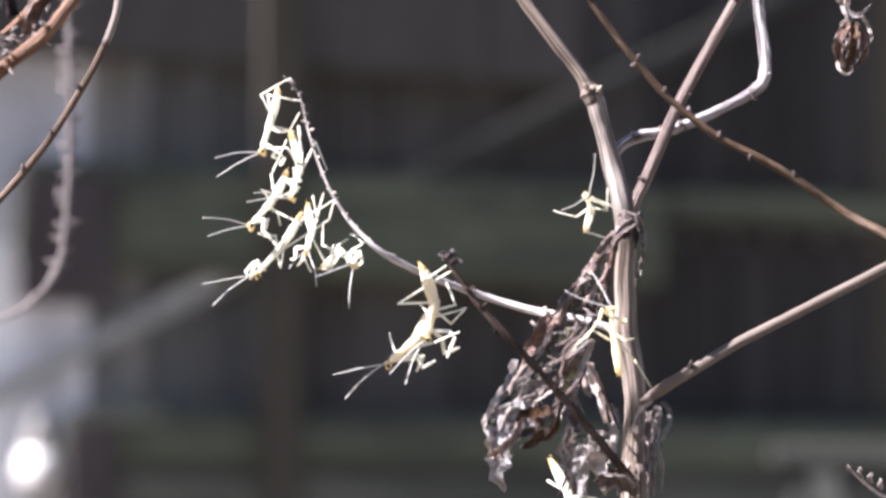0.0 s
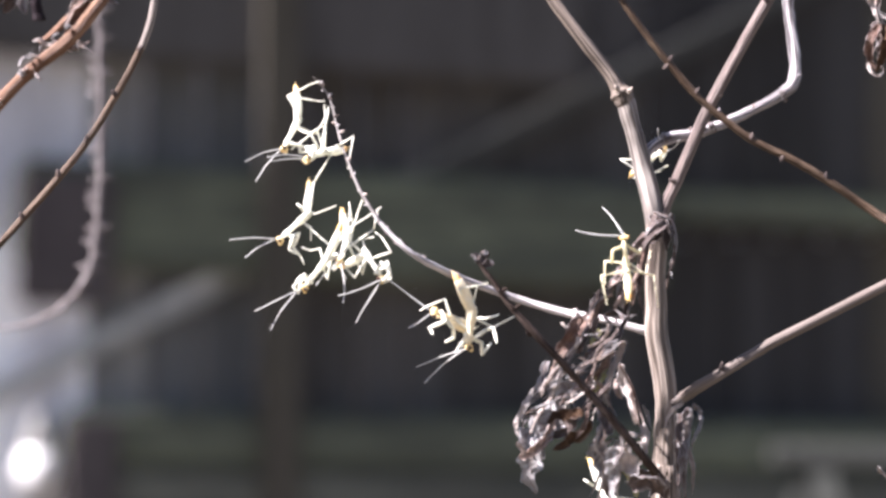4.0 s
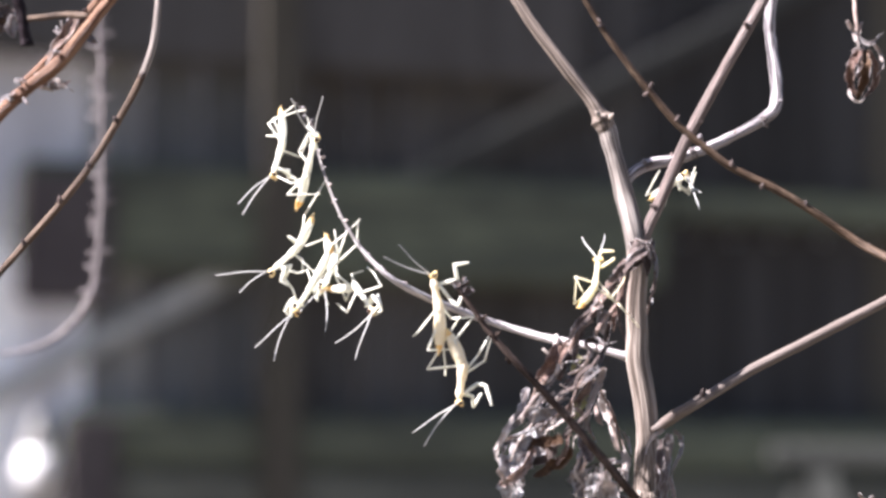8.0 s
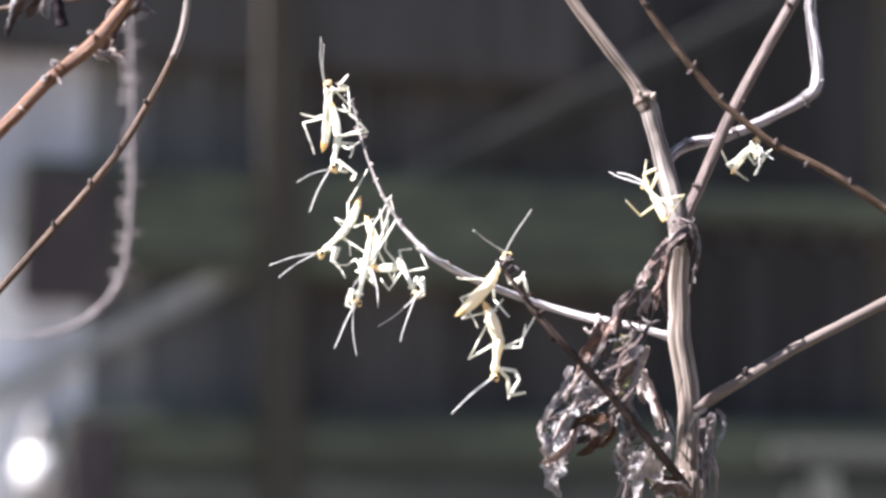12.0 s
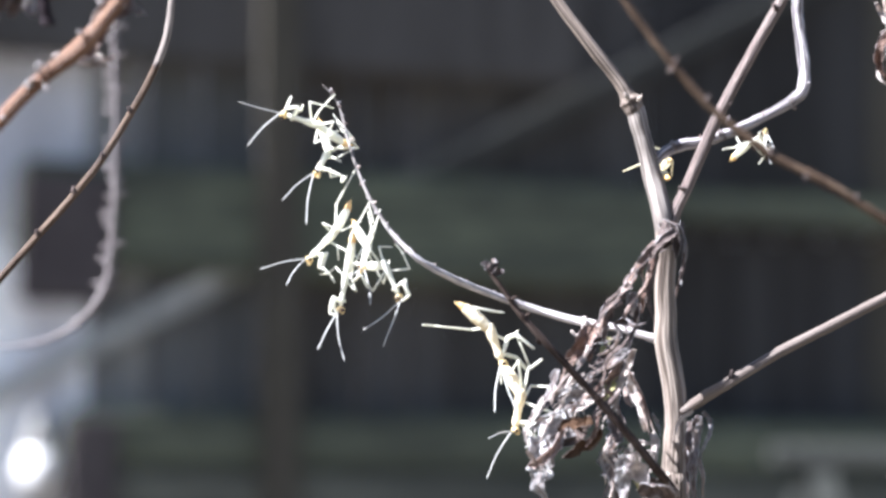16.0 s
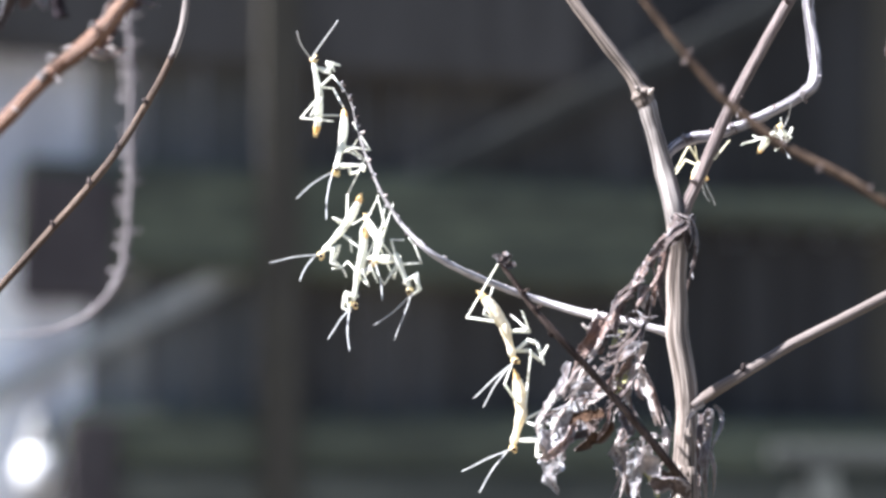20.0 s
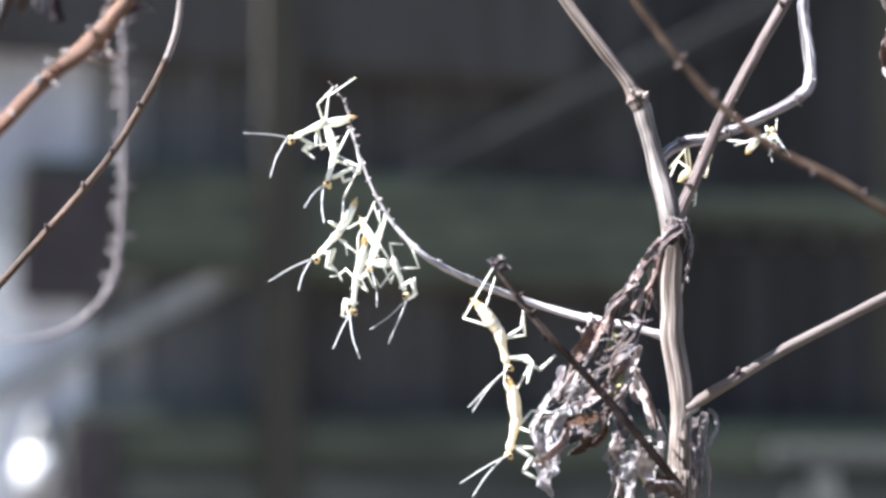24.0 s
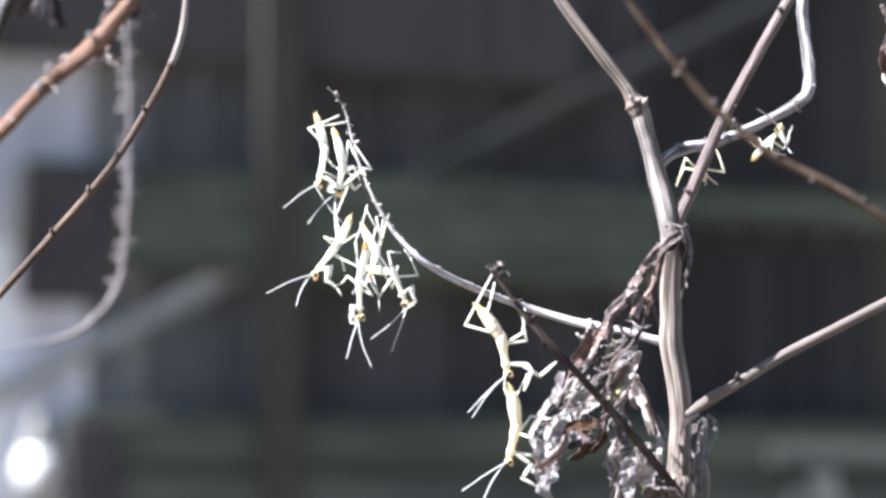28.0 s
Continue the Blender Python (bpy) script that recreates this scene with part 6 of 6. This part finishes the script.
nymph("pale nymph with amber tail hanging from the twig", ([(0, -3, 3.1, -12.3, 3.9, -7.9, 2.5, -2.7), (1, -3, 3.1, -12.6, 3.8, -7.1, 1.1, -2.7), (2, -3, 2.2, -12.9, 3.5, -7.4, 1.9, -2.7), (3, -3, 3.9, -12.6, 4.3, -8.1, 2.3, -2.7), (6, -3, 6.0, -14.8, 6.0, -9.8, 4.0, -5.1), (7, -3, 3.5, -15.9, 5.1, -11.6, 5.3, -5.2), (8, -3, 5.5, -17.0, 5.9, -12.0, 3.9, -6.7), (9, -3, 6.2, -17.1, 6.3, -12.2, 4.3, -6.8), (10, -3, 6.0, -17.7, 6.4, -12.1, 4.6, -6.8), (11, -3, 4.6, -17.6, 5.3, -12.1, 3.7, -6.7), (12, -3, 4.5, -17.6, 5.1, -11.5, 3.6, -6.5)] + [(12.5, -3, 9.7, -17.6, 7.5, -12.6, 2.9, -9.2), (14.5, -3, 8.0, -12.8, 5.7, -9.4, 1.5, -5.8), (15, -3, 8.0, -12.1, 5.7, -8.6, 1.6, -5.1), (16, -3, 7.5, -14.2, 5.7, -9.8, 1.7, -6.0), (17, -3, 7.5, -14.5, 6.0, -9.7, 3.0, -5.7), (19, -3, 7.6, -14.5, 6.0, -9.7, 3.0, -5.3), (21, -3, 7.5, -15.0, 6.1, -10.7, 2.8, -5.2), (24, -3, 7.3, -14.9, 6.1, -10.6, 2.8, -5.8), (25, -3, 7.5, -14.8, 6.3, -10.1, 2.9, -5.9), (28, -3, 7.4, -15.1, 6.4, -10.5, 3.1, -5.5)]), [(0, -1.4, -16.0, 0.6, -17.3), (2, -4.8, -14.2, -4.3, -15.1), (3, -3.0, -14.1, -2.1, -17.2), (6, -1.1, -18.5, 0.8, -18.5), (7, -3.3, -19.0, -1.7, -20.4), (8, -1.8, -20.7, 0.9, -22.0), (9, -0.2, -21.4, 1.9, -22.1), (10, 0.0, -21.5, 0.8, -21.7), (11, -2.1, -21.1, -1.4, -20.6), (12, -1.9, -20.8, -1.1, -20.5), (12.5, 7.9, -21.6, 8.2, -24.3), (15, 12.7, -17.1, 7.0, -18.4), (17, 4.2, -20.8, 5.3, -20.0), (21, 1.0, -19.0, 3.1, -19.7), (25, 1.9, -20.0, 2.5, -20.3), (28, 1.9, -19.7, 2.7, -20.2)], ({0: [(0, 7.6, -8.3), (3, 9.6, -8.5), (6, 9.8, -10.5), (8, 9.2, -8.3), (10, 9.2, -8.1), (12, 9.3, -8.5), (15, 9.0, -10.4), (17, 8.9, -9.3), (19, 8.0, -8.4), (25, 8.8, -8.0)], 1: [(0, 5.3, -5.3), (3, 7.9, -9.1), (6, 7.9, -8.1), (8, 9.9, -6.7), (10, 7.8, -9.8), (12, 8.3, -9.5), (15, 7.4, -15.8), (17, 6.8, -17.4), (19, 6.6, -9.0), (25, 9.2, -7.0)]} | {2: [(0, 5.9, -3.9), (6, 5.1, -6.5), (8, 5.5, -6.0), (10, 5.8, -6.5), (12, 4.9, -7.1), (15, 5.0, -4.4), (16, -2.3, -9.2), (17, 6.5, -0.3), (19, 5.3, -2.7), (25, 5.6, -2.3)], 3: [(0, 5.3, -3.3), (6, 7.1, -5.8), (8, 7.2, -6.0), (10, 6.8, -7.8), (12, 5.6, -6.5), (15, 6.4, -6.8), (17, 8.2, -8.7), (19, 4.6, -5.7), (25, 5.6, -3.9)]} | {4: [(0, 5.3, -13.9), (3, 6.6, -11.8), (6, 7.9, -12.6), (8, 8.9, -16.2), (10, 8.2, -17.5), (12, 7.1, -20.8), (15, 12.7, -10.1), (17, 12.2, -13.0), (19, 12.3, -15.0), (25, 8.9, -16.2)], 5: [(0, 5.9, -12.6), (3, 5.9, -12.1), (6, 7.5, -12.5), (8, 7.2, -15.4), (10, 7.2, -15.8), (12, 7.6, -17.1), (15, 12.0, -11.8), (17, 10.5, -14.7), (19, 10.0, -12.7), (25, 12.8, -13.3)]}), (-1, 0.1, 0.3), seed=8, restless=0.2, skin=CREAM, stout=1.24,
      legs=[(25, [(8.3, -2.4, -11.11), (8.84, -2.4, -7.96)]), (25, [(8.53, -3.6, -9.93), (9.2, -3.6, -6.93)]), (25, [(1.87, -2.4, -9.1), (3.88, -2.4, -5.29), (5.62, -2.4, -2.34)]), (25, [(4.53, -3.6, -7.93), (5.6, -3.6, -3.93)]), (25, [(9.24, -2.4, -12.92), (9.91, -2.4, -13.85), (8.97, -2.4, -16.26)]), (25, [(8.73, -3.6, -13.27), (10.73, -3.6, -14.73), (12.73, -3.6, -13.27)])])
nymph("greenish pale nymph under the bent branch", ([(0, 8, 22.2, 5.3, 23.1, 3.4, 22.4, 0.4), (1, 8, 23.8, 10.8, 22.6, 8.6, 20.4, 6.0), (2, 8, 25.5, 10.9, 23.8, 9.1, 20.9, 6.9), (3, 8, 27.6, 11.2, 25.7, 9.6, 23.1, 7.3), (6, 8, 30.6, 11.4, 28.5, 10.3, 26.6, 9.2), (7, 8, 32.6, 11.9, 30.1, 10.7, 27.2, 8.1), (8, 8, 33.1, 11.2, 31.4, 9.8, 28.6, 8.0), (9, 8, 34.7, 13.0, 33.2, 11.4, 31.1, 9.4), (10, 8, 34.8, 12.6, 33.4, 11.2, 31.4, 9.1), (11, 8, 35.9, 13.0, 34.8, 11.4, 32.9, 9.0), (12, 8, 36.6, 12.8, 35.5, 11.2, 34.1, 8.8)] + [(15, 8, 38.1, 14.1, 36.7, 12.2, 34.9, 10.0), (16, 8, 39.3, 14.1, 37.6, 12.7, 35.4, 10.7), (18, 8, 39.4, 14.5, 38.1, 13.0, 37.0, 10.8), (20, 8, 39.7, 13.9, 38.8, 12.7, 37.8, 10.9), (21, 8, 39.4, 14.2, 38.2, 13.0, 36.8, 11.1), (24, 8, 39.4, 13.8, 38.0, 12.8, 36.9, 11.3), (25, 8, 39.4, 14.2, 38.5, 12.7, 37.3, 11.3), (28, 8, 40.5, 15.0, 39.4, 13.2, 37.5, 11.0)]), [(0, 18.6, 3.4, 23.1, 11.0), (1, 19.2, 13.8, 24.7, 12.1), (2, 20.8, 14.4, 27.6, 13.5), (3, 26.2, 14.5, 29.4, 12.8), (8, 35.2, 8.7, 34.2, 6.2), (11, 37.9, 10.3, 35.1, 7.6), (15, 39.9, 9.3, 40.9, 10.0), (18, 39.7, 10.7, 36.8, 16.9), (20, 40.7, 9.4, 40.0, 17.0), (24, 38.9, 9.3, 41.3, 9.8), (27, 39.6, 9.2, 40.2, 10.0), (28, 41.5, 11.3, 36.6, 17.6)], {0: [(0, 25.1, 6.3), (1, 24.3, 9.0), (2, 23.3, 11.8), (3, 24.4, 10.7), (7, 32.1, 11.5), (9, 36.6, 12.3), (12, 38.7, 11.7), (15, 38.5, 13.8), (18, 39.9, 15.2), (21, 40.1, 14.9), (25, 40.2, 15.3), (28, 42.2, 15.1)], 1: [(0, 18.5, 3.4), (1, 24.6, 10.7), (2, 24.7, 11.8), (3, 28.2, 8.6), (7, 32.8, 12.2), (9, 36.3, 10.5), (12, 36.7, 8.6), (15, 38.5, 10.0), (18, 39.6, 10.8), (21, 39.4, 11.1), (25, 39.3, 10.8), (28, 41.5, 11.6)], 2: [(0, 25.1, 3.4), (1, 24.9, 5.2), (2, 25.0, 7.5), (3, 25.5, 7.2), (7, 28.0, 11.2), (9, 32.1, 11.9), (12, 32.5, 11.7), (15, 34.1, 12), (18, 35.1, 11.9), (21, 35.4, 11.7), (25, 35.1, 12.1), (28, 37, 13.3)], 3: [(0, 25.8, -0.2), (1, 24.9, 5.9), (2, 25.7, 8.3), (3, 27.9, 7.9), (7, 28.7, 11.5), (9, 34.5, 9.2), (12, 36.0, 7.9), (15, 35.7, 13.8), (18, 37.8, 13.1), (21, 36.5, 12.9), (25, 34.0, 12.7), (28, 38.3, 13.7)]}, (0.2, 1, 0.5), seed=9, knees={0: [(0, 1, -0.3, 0), (12, 1, -0.3, 0), (15, 0.7, -0.7, 0.1), (28, 0.7, -0.7, 0.1)], 1: [(0, 0.6, -1, 0), (28, 0.6, -1, 0)], 2: [(0, -1, 0.2, 0), (12, -1, 0, 0), (15, -0.5, -0.2, 1), (28, -0.5, -0.2, 1)], 3: [(0, -0.3, -0.8, 0), (12, -0.3, -0.8, 0), (15, -0.6, -0.2, -0.9), (28, -0.6, -0.2, -0.9)]}, restless=0.3, size=0.88, stout=0.85, fold=1.2,
      legs=[None, None, None, None, (24, [(40.26, 12.5, 13.34), (39.98, 12.5, 15.03)]), (24, [(40.49, 11, 13), (41.05, 11, 13.98)])])
nymph("straw-yellow nymph walking up the main stem", ([(0, -10, 24.3, -7.8, 24.7, -11.8, 25.3, -16.6), (1, -10, 24.9, -4.3, 24.6, -8.2, 24.2, -12.8), (2, -10, 22.6, 0.1, 22.6, -3.6, 23.1, -8.2), (3, -10, 22.1, 0.8, 22.5, -3.3, 22.6, -7.9), (6, -10, 22.3, 0.9, 22.6, -3.4, 23.1, -7.6), (7, -10, 21.7, 1.8, 22.2, -1.8, 20.9, -5.4), (8, -10, 21.7, 1.0, 21.1, -2.3, 18.8, -5.5), (9, -10, 21.3, 1.8, 21.8, -1.8, 20.0, -6.0), (10, -10, 22.3, 3.5, 23.4, 1.2, 24.9, -1.7), (11, -10, 21.0, 6.5, 22.3, 4.5, 22.8, 0.3), (12, -10, 22.1, 7.1, 23.1, 5.1, 24.1, 2.2)] + [(13.5, 3, 24.1, 9.2, 24.0, 6.8, 24.1, 3.4), (15, 4, 25.7, 11.9, 24.6, 9.2, 23.8, 6.1), (16, 4, 27.7, 10.6, 26.4, 9.3, 27.2, 7.7), (17, 7, 29.7, 10.6, 29.1, 8.9, 28.4, 6.5), (18, 7, 30.9, 10.4, 29.6, 9.4, 28.3, 7), (19, 7, 31, 10.4, 30.3, 9.1, 30.9, 7.2), (20, 7, 31.1, 7.7, 30, 9, 28.8, 7.2), (21, 7, 30.6, 8, 29.4, 8.8, 28.2, 7.2), (24, 7, 30.7, 8.1, 29.4, 8.9, 27.8, 7.7), (26, 7, 31, 8.5, 29.7, 9.3, 27.5, 7.8), (27, 7, 31.4, 8.6, 30.1, 9.5, 28, 8), (28, 7, 31.8, 10.9, 31.2, 9.7, 31, 8)]), [(0, 18.2, -5.3, 21.4, -2.7), (2, 16.0, 2.0, 19.9, 4.5), (3, 15.9, 1.8, 19.5, 4.8), (6, 15.8, 2.3, 19.3, 5.3), (8, 19.8, 4.4, 22.7, 4.6), (9, 17.5, 5.4, 18.5, 4.7), (10, 18.1, 5.4, 18.2, 4.3), (11, 16.9, 11.1, 17.4, 10.4), (12, 17.3, 9.2, 18.2, 8.7), (15, 28.4, 12.7, 27.1, 14.9), (18, 30.5, 5.6, 31.3, 6.5), (19, 32.9, 6.2, 32.4, 5.9), (20, 33.2, 3.7, 32.7, 4.1), (21, 30.9, 4.6, 31.4, 5.6), (24, 30.9, 4.2, 31.1, 4.8), (27, 31, 4.2, 30.7, 4.7), (28, 30.3, 7.1, 32.5, 7.8)], ({0: [(0, 21.4, -11.7), (2, 21.5, -5.1), (3, 20.1, -5.0), (7, 19.6, -6.1), (11, 22.3, 9.8), (15, 20.2, 9.4), (18, 27, 8.6), (19, 27.2, 7.3), (20, 27.1, 7.9), (21, 27.1, 8.5), (24, 27.1, 8.1), (26, 27, 9), (28, 28, 7.8)], 1: [(0, 27.0, -11.7), (2, 25.0, -1.3), (3, 25.4, -1.0), (7, 24.8, -2.8), (11, 23.6, 6.5), (15, 26.4, 8.1), (18, 32, 10.3), (19, 32.7, 12.6), (20, 33.9, 12.3), (21, 32.2, 10.6), (24, 32.4, 10.9), (26, 32.1, 10.8), (28, 33, 12.2)]} | {2: [(0, 19.8, -13.0), (2, 21.1, -8.9), (3, 20.5, -8.5), (7, 18.9, -2.1), (11, 19.0, 3.5), (15, 22.9, 13.3), (18, 26.7, 10.4), (19, 27.1, 7.8), (20, 27.1, 8.6), (21, 27.1, 9.6), (24, 27.1, 9.3), (26, 27, 9.7), (28, 28, 8)], 3: [(0, 29.1, -17.5), (2, 26.9, -8.9), (3, 26.1, -7.6), (7, 26.7, -8.7), (11, 24.6, 0.9), (15, 21.9, 12.7), (18, 31.3, 6.9), (19, 32.8, 6.4), (20, 29.6, 11.5), (21, 29.3, 11.6), (24, 28.9, 11.7), (26, 29.2, 11.7), (28, 33, 8)]} | {4: [(0, 23.1, -9.1), (2, 21.4, -3.0), (3, 20.1, -3.0), (7, 24.5, 1.8), (11, 22.6, 9.1), (15, 26.8, 11.7), (18, 31.8, 11.9), (19, 31.9, 11.9), (20, 31.6, 11.2), (21, 31.3, 11.2), (24, 31.3, 11.5), (26, 31.4, 11.2), (28, 32.3, 12)], 5: [(0, 26.0, -9.1), (2, 23.9, -1.3), (3, 24.1, -1.0), (7, 25.1, 1.0), (11, 23.3, 8.4), (15, 26.1, 12.3), (18, 32.3, 11.9), (19, 32.3, 11.9), (20, 32, 11.2), (21, 31.8, 11.2), (24, 31.8, 11.5), (26, 31.9, 11.2), (28, 32.8, 12)]}), (-0.4, 0, 1), seed=10, knees={0: [(0, -1, 0.6, 0), (12, -1, 0.2, 0), (15, -0.3, 1, 0.6), (28, -0.3, 1, 0.6)], 1: [(0, 1, -0.3, 0), (28, 1, -0.3, 0)], 2: [(0, -1, 0.3, 0), (12, -1, 0, 0), (15, 0.3, 1, 0), (28, 0.3, 1, 0)], 3: [(0, 1, -0.3, 0), (12, 1, -0.3, 0), (15, 0.2, -0.3, 1), (28, 0.2, -0.3, 1)]}, skin=STRAW, lean=1, restless=0.25, size=0.86, stout=0.9, fold=1.0,
      legs=[(2, [(20.51, -9.5, -2.91), (21.56, -9.5, -5.13)]), (2, [(24.04, -9.5, -2.12), (25.09, -9.5, -1.34)]), (2, [(20.25, -9.5, -5.52), (21.17, -9.5, -8.92)]), (2, [(26.13, -9.5, -4.54), (26.91, -9.5, -8.92)]), (2, [(21.09, -10.5, -1.33), (21.35, -10.5, -3.03)]), (2, [(23.44, -10.5, -1.66), (23.83, -10.5, -1.33)])])
nymph("pale nymph with amber tail among withered leaves", [(0, -4, 20.6, -33.5, 19.6, -30.0, 18.2, -27.2), (3, -4, 21.4, -33.4, 20.2, -29.7, 19.2, -26.9), (6, -4, 21.7, -33.1, 20.7, -30.1, 19.5, -27.4), (8, -4, 20.1, -36.4, 19.5, -32.7, 18.5, -30.3), (9, -4, 20.1, -41.4, 19.5, -37.7, 18.5, -35.2), (28, -4, 20.1, -44.4, 19.5, -40.7, 18.5, -38.2)], None, None, (-0.4, 0, 1), seed=11, restless=0.2)


# ================= what moves =================
def motions():
    """The stems sway in the breeze; the nymphs ride on them, climb, turn and stir their limbs."""
    for thing, table in ((SHRUB, SHRUB_SWAY), (BOW_STEM, BOW_SWAY), (THORNY_STEM, THORN_SWAY)):
        base = Vector(thing.location)
        walk(thing, [(t, Matrix.Translation(base + Vector((x, 0, z)) / 1000)) for t, x, z in table])
    # these two are blown towards the eye halfway through
    for thing, table, shift in ((BROWN_STEM, SHRUB_SWAY, (-4.2, -40, -2.3)), (UPPER_STEM, UPPER_SWAY, (4.6, -30, -2.1)), (HUSKY_STEM, HUSKY_SWAY, (4.6, -30, -2.1))):
        base, rows = Vector(thing.location), []
        for t, x, z in table:
            k = min(1.0, max(0.0, (t - 12.5) / 2.0))
            rows.append((t, Matrix.Translation(base + (Vector((x, 0, z)) + Vector(shift) * k) / 1000)))
        walk(thing, rows)
    for n, ab, head, made, toes, bones, size, knees, keys, tips, feet, dorsal, lean, fold, restless, seed in KEYED:
        times = sorted({r[0] for r in SHRUB_SWAY} | {4.0, 4.5, 5.0, 13.0, 13.5, 14.0, 22.0, 22.5, 23.0})
        rnd = random.Random(seed + 50)
        rows, belly, nod = [], [], []
        stir, bends = [[] for _ in made], [[] for _ in made]
        phase = [rnd.uniform(0, 6.28) for _ in made]
        last = None
        times = sorted(set(times) | {r[0] for r in keys})
        for t in times:
            m, way = body_pose(keys, dorsal, t, lean, fold)
            pace = 0.0 if last is None else min(1.0, (m.translation - last).length / 1.2)
            last = m.translation.copy()
            world_m = Matrix.Translation(to_world(m.translation + sway_at(SHRUB_SWAY, t))) @ m.to_3x3().to_4x4()
            rows.append((t, world_m))
            turn = Vector((-1, 0, 0)).rotation_difference(way)
            belly.append((t, turn.to_matrix().to_4x4()))
            k = restless * (0.2 if tips else 1.0)
            nod.append((t, Matrix.Translation(head.location) @ pose(0, 0, 0, 6 * k * math.sin(t * 1.3 + seed), 8 * k * math.sin(t * 0.9 + seed * 2), 14 * k * math.sin(t * 0.7 + seed))))
            inward = m.inverted()
            skull = m @ Vector((4.4, 0, 0.45))
            for i, o in enumerate(made):
                amp = (restless + pace) * 10
                if i >= 6 and tips:      # antennae
                    row = between(tips, t)
                    tip = Vector((row[(i - 6) * 2], skull.y, row[(i - 6) * 2 + 1]))
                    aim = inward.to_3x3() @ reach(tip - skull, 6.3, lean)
                    turn, amp = Vector((1, 0, 0)).rotation_difference(aim), amp * 0.3
                elif i >= 6:
                    turn = Vector((1, 0, 0)).rotation_difference(Vector((1, 0.35 * (1 if i == 6 else -1), 0.2)))
                elif i in feet and bones[i][0]:   # feet that take hold: thigh and shin bend at the knee
                    hip = m @ (o.location * 1000 * size)
                    row = between(feet[i], t)
                    foot = inward @ Vector((row[0], hip.y + (0.5 if i % 2 else -0.5), row[1])) / size
                    pole = bones[i][3]
                    if i in knees:
                        dx, dz, deep = between(knees[i], t)
                        pole = o.location * 1000 + inward.to_3x3() @ Vector((dx, deep, dz)) * 9
                    turn, bend = bent(o.location * 1000, foot, *bones[i][1:3], pole)
                    bends[i].append((t, Matrix.Translation(bones[i][0].location) @ bend.to_matrix().to_4x4()))
                    amp *= 0.1
                elif i in feet:          # forelegs that reach out
                    hip = m @ (o.location * 1000)
                    row = between(feet[i], t)
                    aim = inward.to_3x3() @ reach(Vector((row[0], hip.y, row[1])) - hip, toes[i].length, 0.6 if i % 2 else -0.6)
                    turn, amp = toes[i].rotation_difference(aim), amp * 0.3
                else:
                    turn = Euler((0, 0, 0)).to_quaternion()
                a = amp * math.sin(t * 2.1 + phase[i])
                b = amp * math.cos(t * 1.7 + phase[i] * 2)
                stir[i].append((t, Matrix.Translation(o.location) @ turn.to_matrix().to_4x4() @ pose(0, 0, 0, a * 0.6, b * 0.7, a)))
        walk(n, rows)
        walk(ab, belly)
        walk(head, nod)
        for o, r in zip(made, stir):
            walk(o, r)
        for bone, r in zip(bones, bends):
            if r:
                walk(bone[0], r)


motions()
